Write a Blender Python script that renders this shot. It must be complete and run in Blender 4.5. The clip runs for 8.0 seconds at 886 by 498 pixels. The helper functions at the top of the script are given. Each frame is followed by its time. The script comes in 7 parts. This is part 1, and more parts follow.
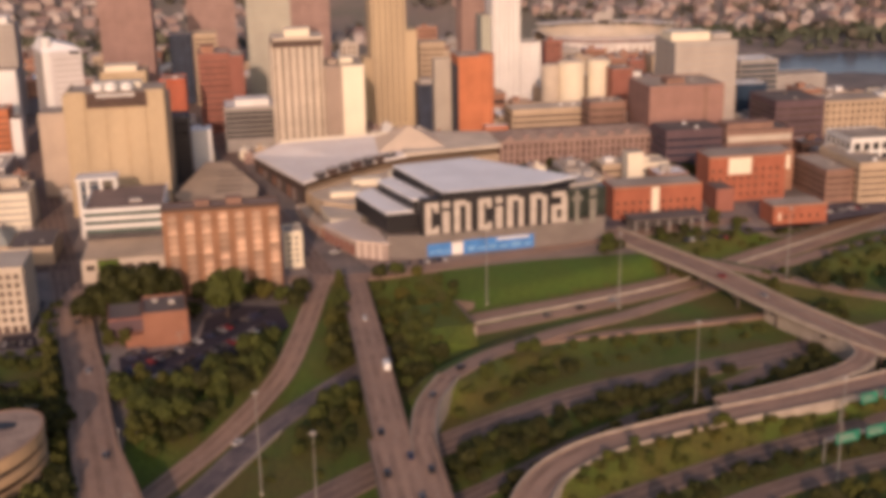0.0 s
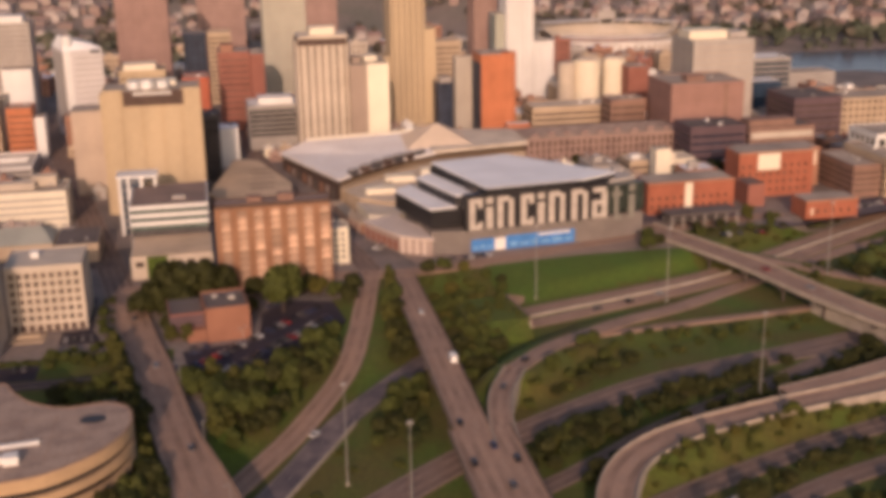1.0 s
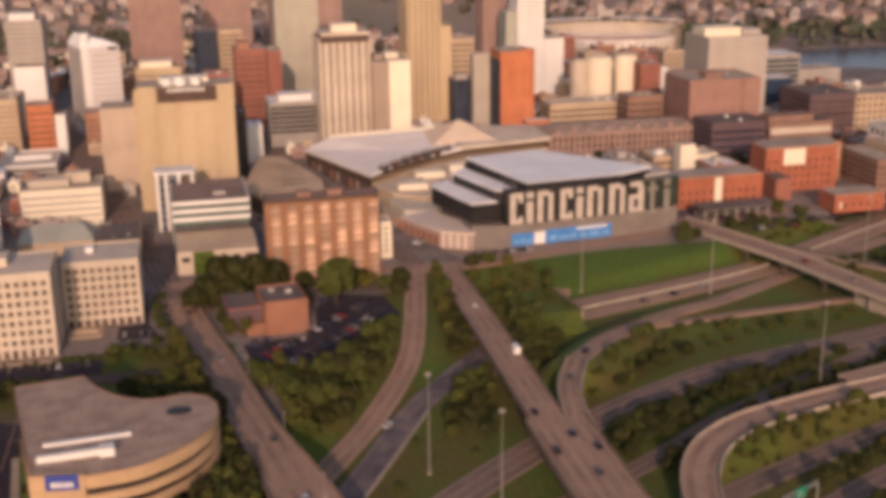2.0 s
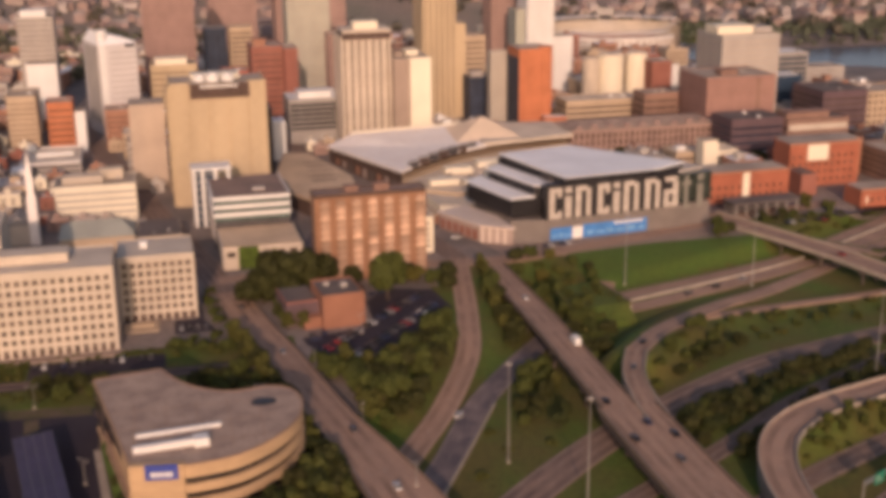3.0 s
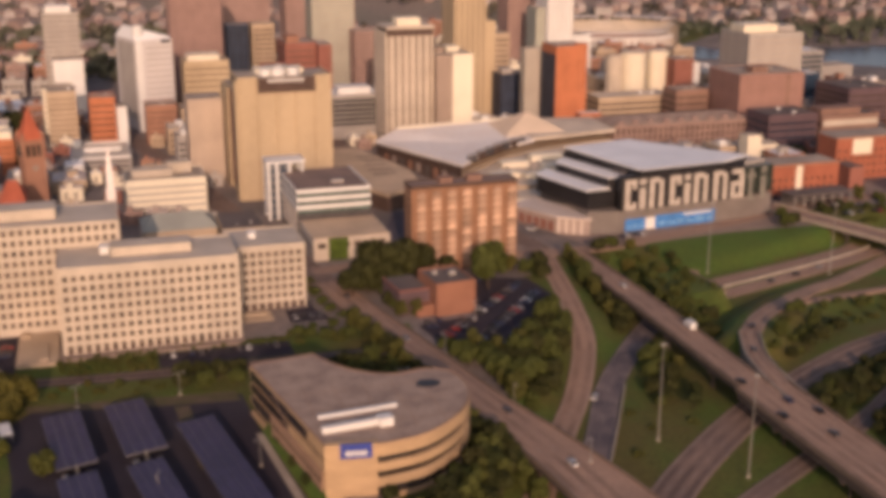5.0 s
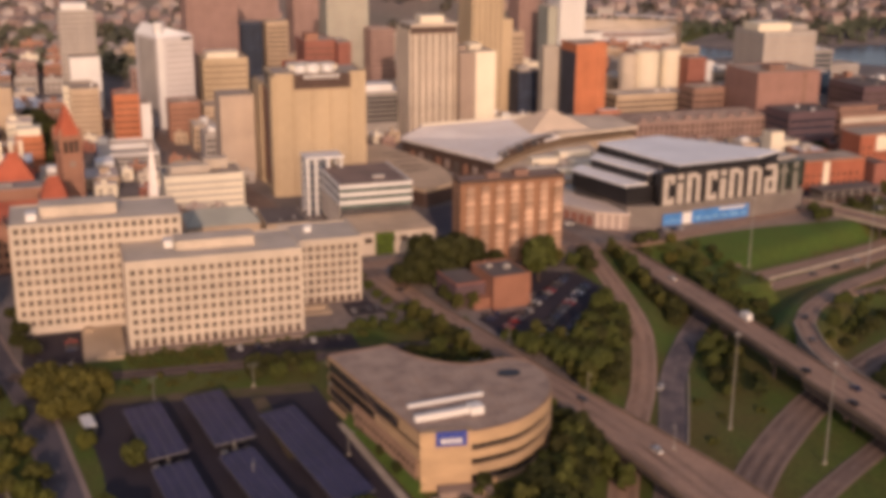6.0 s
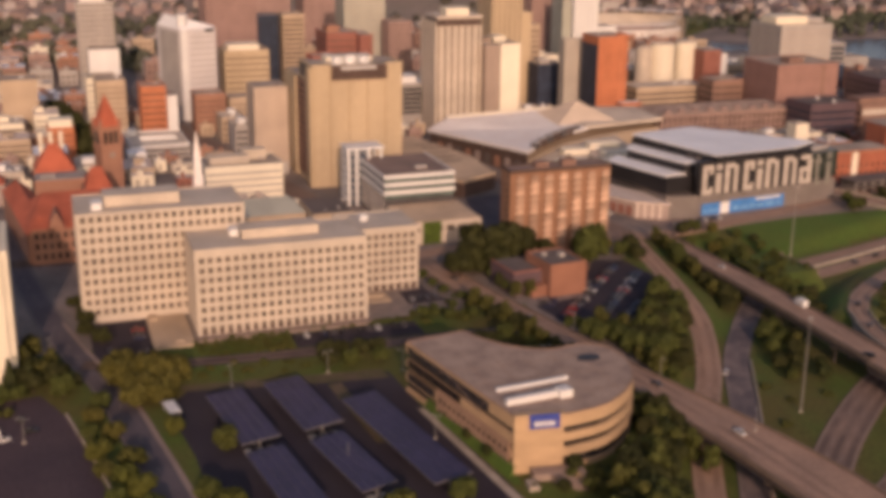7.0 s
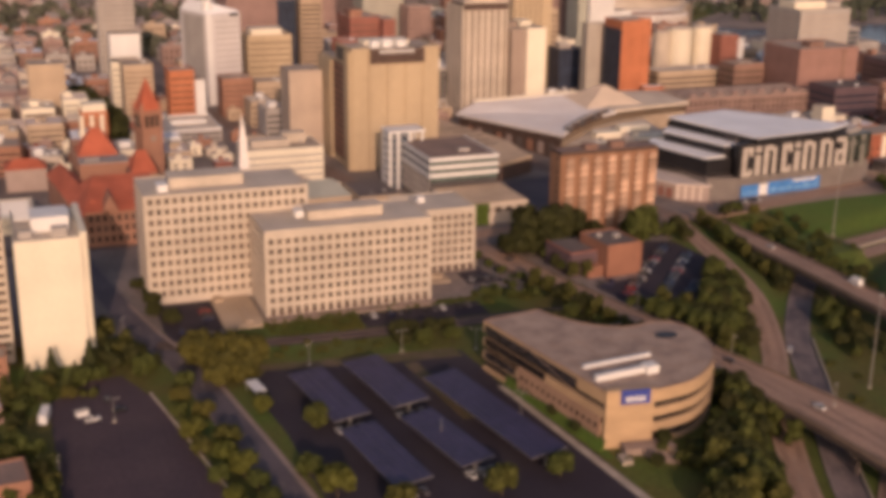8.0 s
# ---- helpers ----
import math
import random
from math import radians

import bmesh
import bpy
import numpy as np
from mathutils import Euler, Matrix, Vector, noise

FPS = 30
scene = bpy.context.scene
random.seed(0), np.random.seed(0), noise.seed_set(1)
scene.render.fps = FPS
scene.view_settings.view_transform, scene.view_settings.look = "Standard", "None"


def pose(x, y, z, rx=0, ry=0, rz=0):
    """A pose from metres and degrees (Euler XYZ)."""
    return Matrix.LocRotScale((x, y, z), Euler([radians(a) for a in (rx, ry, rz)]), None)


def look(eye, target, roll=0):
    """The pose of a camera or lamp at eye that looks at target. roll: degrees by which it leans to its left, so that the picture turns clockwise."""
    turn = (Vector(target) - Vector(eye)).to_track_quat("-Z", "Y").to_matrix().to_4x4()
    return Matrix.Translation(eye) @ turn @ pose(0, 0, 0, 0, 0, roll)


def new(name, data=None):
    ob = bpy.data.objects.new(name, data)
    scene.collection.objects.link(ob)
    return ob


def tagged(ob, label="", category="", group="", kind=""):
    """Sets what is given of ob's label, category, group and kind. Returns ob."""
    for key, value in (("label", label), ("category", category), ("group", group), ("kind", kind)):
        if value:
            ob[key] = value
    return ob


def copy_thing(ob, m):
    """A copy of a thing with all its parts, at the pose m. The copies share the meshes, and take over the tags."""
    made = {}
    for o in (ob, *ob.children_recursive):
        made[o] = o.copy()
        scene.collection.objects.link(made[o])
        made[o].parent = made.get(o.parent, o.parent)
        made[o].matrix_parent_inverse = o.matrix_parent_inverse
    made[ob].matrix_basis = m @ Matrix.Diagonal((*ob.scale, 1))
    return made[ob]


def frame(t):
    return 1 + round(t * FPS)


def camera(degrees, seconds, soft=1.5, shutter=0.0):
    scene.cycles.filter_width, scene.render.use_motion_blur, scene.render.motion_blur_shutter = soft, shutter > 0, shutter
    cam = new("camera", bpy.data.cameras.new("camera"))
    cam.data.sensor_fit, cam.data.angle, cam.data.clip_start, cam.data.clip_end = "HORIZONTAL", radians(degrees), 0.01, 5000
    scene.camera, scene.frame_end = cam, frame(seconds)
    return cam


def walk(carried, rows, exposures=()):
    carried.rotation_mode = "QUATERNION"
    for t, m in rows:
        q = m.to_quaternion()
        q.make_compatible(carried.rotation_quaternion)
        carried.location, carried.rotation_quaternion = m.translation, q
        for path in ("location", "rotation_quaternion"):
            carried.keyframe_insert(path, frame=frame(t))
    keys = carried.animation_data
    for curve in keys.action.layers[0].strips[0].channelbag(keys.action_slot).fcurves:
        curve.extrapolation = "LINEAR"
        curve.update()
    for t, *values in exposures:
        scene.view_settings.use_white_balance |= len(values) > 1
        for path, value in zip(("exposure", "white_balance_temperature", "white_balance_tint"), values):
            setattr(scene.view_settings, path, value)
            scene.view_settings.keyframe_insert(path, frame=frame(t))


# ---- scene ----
cam = camera(41.0, 8.0, soft=5.4)
PATH = [
    (0, (3.361, 3.680, 165.044), (3.6587, 5.5707, 164.4628), -1.08),
    (0.5, (-13.099, 3.171, 165.194), (-12.7808, 5.0581, 164.6134), -1.04),
    (1, (-29.757, 3.084, 165.274), (-29.4167, 4.9670, 164.6921), -0.98),
    (1.5, (-46.569, 3.373, 165.271), (-46.2056, 5.2508, 164.6879), -0.89),
    (2, (-63.495, 3.995, 165.177), (-63.1061, 5.8680, 164.5928), -0.79),
    (3.5, (-114.559, 7.526, 164.307), (-114.0949, 9.3807, 163.7217), -0.37),
    (4, (-131.559, 9.169, 163.822), (-131.0699, 11.0184, 163.2369), -0.22),
    (4.5, (-148.495, 11.016, 163.246), (-147.9809, 12.8589, 162.6621), -0.06),
    (6, (-198.634, 17.693, 161.079), (-198.0523, 19.5165, 160.4979), 0.37),
    (6.5, (-215.041, 20.297, 160.260), (-214.4402, 22.1133, 159.6770), 0.49),
    (7, (-231.260, 23.103, 159.425), (-230.6410, 24.9111, 158.8370), 0.59),
    (7.5, (-247.272, 26.125, 158.596), (-246.6365, 27.9251, 158.0003), 0.67),
    (8, (-263.061, 29.385, 157.800), (-262.4104, 31.1754, 157.1922), 0.71),
]
walk(cam, [(t, look(eye, target, roll)) for t, eye, target, roll in PATH],
     [(0.0, -0.39, 6480, 29), (4.0, -0.42, 6480, 29), (8.0, -0.52, 6480, 29)])

# ---- world, sun ----
SUN_EL, SUN_AZ = 17.5, 190.0      # azimuth clockwise from +y
world = bpy.data.worlds.new("world")
scene.world = world
world.use_nodes = True
wt = world.node_tree
sky = wt.nodes.new("ShaderNodeTexSky")
sky.sky_type, sky.sun_disc = "NISHITA", False
sky.sun_elevation, sky.sun_rotation = radians(SUN_EL), radians(SUN_AZ)
sky.dust_density, sky.air_density = 3.0, 1.2
wt.links.new(sky.outputs[0], wt.nodes["Background"].inputs[0])
wt.nodes["Background"].inputs[1].default_value = 0.15
sun = new("sun", bpy.data.lights.new("sun", "SUN"))
sun.data.energy, sun.data.angle, sun.data.color = 3.6, radians(0.6), (1.0, 0.72, 0.49)
sx, sy = math.sin(radians(SUN_AZ)), math.cos(radians(SUN_AZ))
sun.matrix_world = look((0, 0, 300), (-sx * 100, -sy * 100, 300 - 100 * math.tan(radians(SUN_EL))))


# ---- materials ----
def mat(name, colour, rough=0.8, vary=0.12, scale=0.3, fine=4.0, bump=0.15, metal=0.0, second=None, spec=0.4, per=0.0, stretch=(1, 1, 1)):
    """A surface with stains at two scales; second is the stain's colour; per varies it from object to object."""
    m = bpy.data.materials.new(name)
    m.use_nodes = True
    t = m.node_tree
    b = t.nodes["Principled BSDF"]
    b.inputs["Roughness"].default_value = rough
    b.inputs["Metallic"].default_value = metal
    b.inputs["Specular IOR Level"].default_value = spec
    co = t.nodes.new("ShaderNodeTexCoord")
    mp = t.nodes.new("ShaderNodeMapping")
    mp.inputs["Scale"].default_value = stretch
    t.links.new(co.outputs["Object"], mp.inputs[0])

    def noise_at(s, detail):
        n = t.nodes.new("ShaderNodeTexNoise")
        n.inputs["Scale"].default_value, n.inputs["Detail"].default_value = s, detail
        t.links.new(mp.outputs[0], n.inputs["Vector"])
        return n
    big, small = noise_at(scale, 3), noise_at(fine, 4)
    other = second or tuple(c * (1 - 2.2 * vary) for c in colour)
    ramp = t.nodes.new("ShaderNodeValToRGB")
    ramp.color_ramp.elements[0].position, ramp.color_ramp.elements[1].position = 0.35, 0.65
    ramp.color_ramp.elements[0].color = (*other, 1)
    ramp.color_ramp.elements[1].color = (*colour, 1)
    t.links.new(big.outputs[0], ramp.inputs[0])
    hsv = t.nodes.new("ShaderNodeHueSaturation")
    t.links.new(ramp.outputs[0], hsv.inputs["Color"])
    rng = t.nodes.new("ShaderNodeMapRange")
    rng.inputs[1].default_value, rng.inputs[2].default_value = 0.3, 0.7
    rng.inputs[3].default_value, rng.inputs[4].default_value = 1 - vary, 1 + vary
    t.links.new(small.outputs[0], rng.inputs[0])
    last = rng.outputs[0]
    if per:
        info = t.nodes.new("ShaderNodeObjectInfo")
        r2 = t.nodes.new("ShaderNodeMapRange")
        r2.inputs[3].default_value, r2.inputs[4].default_value = 1 - per, 1 + per
        t.links.new(info.outputs["Random"], r2.inputs[0])
        mul = t.nodes.new("ShaderNodeMath")
        mul.operation = "MULTIPLY"
        t.links.new(last, mul.inputs[0])
        t.links.new(r2.outputs[0], mul.inputs[1])
        last = mul.outputs[0]
    t.links.new(last, hsv.inputs["Value"])
    t.links.new(hsv.outputs[0], b.inputs["Base Color"])
    if bump:
        bp = t.nodes.new("ShaderNodeBump")
        bp.inputs["Strength"].default_value, bp.inputs["Distance"].default_value = bump, 0.1
        t.links.new(small.outputs[0], bp.inputs["Height"])
        t.links.new(bp.outputs[0], b.inputs["Normal"])
    return m


def brick(name, colour, per=0.0):
    return mat(name, colour, 0.9, 0.09, 0.10, 2.5, 0.15, per=per)


M = {
    "concrete": mat("pale concrete", (0.52, 0.45, 0.36), 0.85, 0.07, 0.08, 1.5),
    "limestone": mat("cream stone", (0.57, 0.485, 0.385), 0.85, 0.08, 0.07, 1.2),
    "white": mat("white panel", (0.74, 0.72, 0.68), 0.6, 0.05, 0.06, 1.0, 0.05),
    "cream": mat("cream render", (0.78, 0.70, 0.54), 0.8, 0.05, 0.05, 1.0),
    "tan": mat("tan brick", (0.50, 0.385, 0.245), 0.85, 0.08, 0.06, 1.5, stretch=(1, 1, 0.15)),
    "sand": mat("sand brick", (0.50, 0.38, 0.26), 0.85, 0.08, 0.06, 1.5),
    "brown": brick("brown brick", (0.27, 0.16, 0.12)),
    "mauve": brick("mauve stone", (0.36, 0.24, 0.20)),
    "mauvedark": brick("brownish mauve stone", (0.31, 0.20, 0.17)),
    "tanglass": mat("sunlit brown window glass", (0.165, 0.118, 0.09), 0.35, 0.25, 0.2, 1.0, 0.0, spec=0.5, per=0.4),
    "drab": mat("drab brown stone", (0.34, 0.26, 0.205), 0.85, 0.07, 0.06, 1.2),
    "red": brick("red brick", (0.31, 0.125, 0.09)),
    "orange": brick("orange brick", (0.52, 0.185, 0.085)),
    "terracotta": brick("terracotta brick", (0.37, 0.122, 0.068)),
    "rust": brick("rust brick", (0.36, 0.185, 0.12)),
    "grey": mat("grey concrete", (0.33, 0.30, 0.27), 0.85, 0.09, 0.08, 1.5),
    "pewter": mat("pale grey concrete", (0.42, 0.38, 0.34), 0.85, 0.07, 0.08, 1.5),
    "sage": mat("grey green stone", (0.40, 0.40, 0.33), 0.8, 0.07, 0.08, 1.5),
    "black": mat("black metal cladding", (0.022, 0.02, 0.022), 0.45, 0.15, 0.1, 1.0, 0.03),
    "charcoal": mat("charcoal panel", (0.08, 0.07, 0.07), 0.6, 0.12, 0.1, 1.2),
    "umber": mat("grey brown panel", (0.20, 0.17, 0.15), 0.7, 0.08, 0.1, 1.2),
    "silver": mat("silver roof sheet", (0.88, 0.86, 0.83), 0.5, 0.05, 0.05, 0.8, 0.05),
    "gravel": mat("gravel roof", (0.42, 0.34, 0.265), 0.95, 0.12, 0.05, 1.5),
    "tar": mat("dark roof felt", (0.15, 0.12, 0.105), 0.9, 0.14, 0.06, 1.0),
    "palegravel": mat("pale gravel roof", (0.66, 0.555, 0.43), 0.95, 0.12, 0.05, 1.2),
    "redroof": mat("red clay roof", (0.50, 0.13, 0.065), 0.85, 0.12, 0.1, 2.0),
    "glass": mat("dark window glass", (0.035, 0.032, 0.034), 0.18, 0.25, 0.2, 1.0, 0.0, spec=0.6, per=0.5),
    "blueglass": mat("blue glass", (0.03, 0.05, 0.08), 0.12, 0.2, 0.1, 0.5, 0.0, spec=0.7, per=0.3),
    "greenglass": mat("green glass", (0.10, 0.15, 0.13), 0.15, 0.15, 0.1, 0.5, 0.0, spec=0.6, per=0.2),
    "graytrack": mat("tyre darkened asphalt lane", (0.208, 0.14, 0.106), 0.85, 0.18, 0.08, 1.5, 0.0),
    "track": mat("tyre darkened lane", (0.34, 0.216, 0.15), 0.85, 0.16, 0.08, 1.5, 0.0),
    "brownglass": mat("brown window glass", (0.125, 0.088, 0.068), 0.25, 0.25, 0.2, 1.0, 0.0, spec=0.6, per=0.5),
    "grass": mat("mown grass", (0.067, 0.107, 0.012), 0.95, 0.28, 0.035, 0.8, 0.3, second=(0.098, 0.082, 0.017)),
    "lawn": mat("lush lawn", (0.062, 0.117, 0.013), 0.95, 0.2, 0.04, 0.6, 0.25, second=(0.072, 0.108, 0.013)),
    "city": mat("city paving", (0.25, 0.20, 0.17), 0.95, 0.22, 0.03, 0.4, 0.2, second=(0.15, 0.125, 0.11)),
    "suburb": mat("suburban ground", (0.27, 0.205, 0.165), 0.95, 0.15, 0.01, 0.2, 0.0, second=(0.20, 0.175, 0.125)),
    "asphalt": mat("old asphalt", (0.252, 0.167, 0.123), 0.9, 0.18, 0.06, 1.2, 0.15, second=(0.18, 0.124, 0.10)),
    # bluish grey asphalt, the tone of shade mixed into its colour
    "coolasphalt": mat("asphalt tinted cool for shade", (0.118, 0.096, 0.103), 0.9, 0.2, 0.06, 1.0, 0.15, second=(0.080, 0.066, 0.075)),
    # dark second tone paints the shadows cast over the lower ramp
    "palegrey": mat("worn grey road concrete, dark shadow blotches", (0.21, 0.16, 0.145), 0.9, 0.2, 0.09, 1.0, 0.15, second=(0.095, 0.078, 0.082)),
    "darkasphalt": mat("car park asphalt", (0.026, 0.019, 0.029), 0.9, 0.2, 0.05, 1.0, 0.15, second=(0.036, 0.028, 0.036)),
    "deck": mat("worn deck concrete", (0.385, 0.244, 0.168), 0.9, 0.18, 0.06, 1.0, 0.15, second=(0.30, 0.194, 0.138)),
    # darker and browner than the pale parapets
    "rail": mat("dark brown parapet concrete", (0.20, 0.145, 0.11), 0.9, 0.12, 0.15, 2.0),
    # near black: the shade below the decks is put into this concrete
    "girder": mat("girder concrete darkened for underside shade", (0.09, 0.07, 0.06), 0.9, 0.12, 0.1, 1.5),
    "parapet": mat("parapet concrete", (0.42, 0.35, 0.28), 0.9, 0.10, 0.2, 2.0),
    "paint": mat("worn road paint", (0.38, 0.31, 0.25), 0.8, 0.12, 0.5, 4.0, 0.0),
    "water": mat("river water", (0.105, 0.105, 0.125), 0.22, 0.1, 0.01, 0.3, 0.15, spec=0.5),
    "metal": mat("galvanised steel", (0.42, 0.40, 0.37), 0.45, 0.08, 0.5, 4.0, 0.0, metal=0.6),
    "solar": mat("blue solar panel", (0.054, 0.042, 0.098), 0.55, 0.2, 0.15, 1.0, 0.0, spec=0.6, per=0.2),
    "bark": mat("grey brown bark", (0.10, 0.07, 0.05), 0.95, 0.2, 1.0, 6.0, 0.4),
    "banner": mat("blue banner", (0.055, 0.22, 0.55), 0.6, 0.08, 0.2, 1.0, 0.0),
    "blue": mat("blue sign board", (0.045, 0.07, 0.32), 0.5, 0.08, 0.3, 1.0, 0.0),
    "green": mat("green road sign", (0.012, 0.21, 0.13), 0.5, 0.08, 0.3, 1.0, 0.0),
}


def leaves(name, colour, per=0.25):
    """Foliage: dull, slightly see-through, changing from clump to clump and from tree to tree."""
    m = bpy.data.materials.new(name)
    m.use_nodes = True
    t = m.node_tree
    b = t.nodes["Principled BSDF"]
    b.inputs["Roughness"].default_value = 0.75
    b.inputs["Specular IOR Level"].default_value = 0.25
    geo, info, hsv = t.nodes.new("ShaderNodeNewGeometry"), t.nodes.new("ShaderNodeObjectInfo"), t.nodes.new("ShaderNodeHueSaturation")
    hsv.inputs["Color"].default_value = (*colour, 1)
    for src, sock, lo, hi in ((geo.outputs["Random Per Island"], "Value", 0.68, 1.35), (info.outputs["Random"], "Hue", 0.5 - 0.10 * per, 0.5 + 0.10 * per)):
        r = t.nodes.new("ShaderNodeMapRange")
        r.inputs[3].default_value, r.inputs[4].default_value = lo, hi
        t.links.new(src, r.inputs[0])
        t.links.new(r.outputs[0], hsv.inputs[sock])
    t.links.new(hsv.outputs[0], b.inputs["Base Color"])
    tr, mix = t.nodes.new("ShaderNodeBsdfTranslucent"), t.nodes.new("ShaderNodeMixShader")
    t.links.new(hsv.outputs[0], tr.inputs[0])
    mix.inputs[0].default_value = 0.22
    t.links.new(b.outputs[0], mix.inputs[1])
    t.links.new(tr.outputs[0], mix.inputs[2])
    t.links.new(mix.outputs[0], t.nodes["Material Output"].inputs[0])
    return m


M["leaf"] = leaves("mid green leaves", (0.079, 0.084, 0.018))
M["darkleaf"] = leaves("dark green leaves", (0.045, 0.049, 0.0125))
M["yellowleaf"] = leaves("yellow green leaves", (0.108, 0.105, 0.019))
# distance haze is mixed into this greyed leaf colour
M["greyhazeleaf"] = leaves("far leaves greyed for haze", (0.125, 0.112, 0.082))


# ---- small mesh helpers ----
class Shape:
    """Vertices and faces gathered from boxes, prisms and sheets, linked as one mesh."""

    def __init__(self):
        self.v, self.f = [], []

    def add(self, verts, faces):
        n = len(self.v)
        self.v += [tuple(p) for p in verts]
        self.f += [tuple(i + n for i in f) for f in faces]
        return self

    def box(self, x0, y0, z0, x1, y1, z1):
        return self.add([(x0, y0, z0), (x1, y0, z0), (x1, y1, z0), (x0, y1, z0), (x0, y0, z1), (x1, y0, z1), (x1, y1, z1), (x0, y1, z1)],
                        [(3, 2, 1, 0), (4, 5, 6, 7), (0, 1, 5, 4), (1, 2, 6, 5), (2, 3, 7, 6), (3, 0, 4, 7)])

    def prism(self, outline, z0, z1):
        """An upright prism over an anticlockwise outline."""
        n = len(outline)
        return self.add([(*p, z0) for p in outline] + [(*p, z1) for p in outline],
                        [tuple(range(n - 1, -1, -1)), tuple(range(n, 2 * n))] + [(i, (i + 1) % n, n + (i + 1) % n, n + i) for i in range(n)])

    def cone(self, x, y, z0, z1, r0, r1, n=8, turn=0.0):
        a = [turn + 2 * math.pi * i / n for i in range(n)]
        return self.add([(x + r0 * math.cos(b), y + r0 * math.sin(b), z0) for b in a] + [(x + r1 * math.cos(b), y + r1 * math.sin(b), z1) for b in a],
                        [tuple(range(n - 1, -1, -1)), tuple(range(n, 2 * n))] + [(i, (i + 1) % n, n + (i + 1) % n, n + i) for i in range(n)])

    def gable(self, x0, y0, x1, y1, z0, z1, hip=0.0):
        """A ridged roof, its ridge along x; hip pulls the ridge's ends in."""
        ym = (y0 + y1) / 2
        return self.add([(x0, y0, z0), (x1, y0, z0), (x1, y1, z0), (x0, y1, z0), (x0 + hip, ym, z1), (x1 - hip, ym, z1)],
                        [(3, 2, 1, 0), (0, 1, 5, 4), (2, 3, 4, 5), (1, 2, 5), (3, 0, 4)])

    def mesh(self, name):
        me = bpy.data.meshes.new(name)
        me.from_pydata(self.v, [], self.f)
        me.update()
        return me


def part(name, shape, material, parent, label="", kind=""):
    data = shape if isinstance(shape, bpy.types.Mesh) else shape.mesh(name)
    if not data.materials:
        data.materials.append(M[material] if isinstance(material, str) else material)
    ob = new(name, data)
    ob.parent = parent
    return tagged(ob, label=label, kind=kind)


def thing(name, label, category, x, y, z=0.0, ang=0.0, group="", kind=""):
    ob = new(name)
    ob.matrix_basis = pose(x, y, z, 0, 0, ang)
    return tagged(ob, label, category, group, kind)


def solid(name, shape, material, label, category="", kind="", group="", m=None):
    """A thing that is one mesh."""
    ob = part(name, shape, material, None)
    if m is not None:
        ob.matrix_basis = m
    return tagged(ob, label, category, group, kind)


# ---- buildings ----
def face_pose(side, w, d):
    """The frame of a facade: u along it, z up, y into the building."""
    return {"front": pose(0, 0, 0), "left": pose(0, d, 0, 0, 0, -90), "right": pose(w, 0, 0, 0, 0, 90), "back": pose(w, d, 0, 0, 0, 180)}[side]


def wall_grid(length, z0, z1, cols, rows, fill_u, fill_v, thick, end=1.0):
    """Piers and spandrels round a grid of openings. Returns the shape, and the openings' corners and size."""
    s = Shape()
    pu, pv = (length - 2 * end) / cols, (z1 - z0) / rows
    ow, oh = pu * fill_u, pv * fill_v
    zs = [z0 + pv * (r + 0.5) - oh / 2 for r in range(rows)]
    us = [end + pu * (c + 0.5) - ow / 2 for c in range(cols)]
    low = z0
    for z in zs:
        s.box(0, 0, low, length, thick, z)
        low = z + oh
    s.box(0, 0, low, length, thick, z1)
    for z in zs:
        edge = 0.0
        for u in us:
            s.box(edge, 0, z, u, thick, z + oh)
            edge = u + ow
        s.box(edge, 0, z, length, thick, z + oh)
    return s, us, zs, ow, oh


def pane_mesh(w, h):
    """A pane in a thin frame, its middle bar included."""
    return Shape().box(0, 0.0, 0, w, 0.06, h)


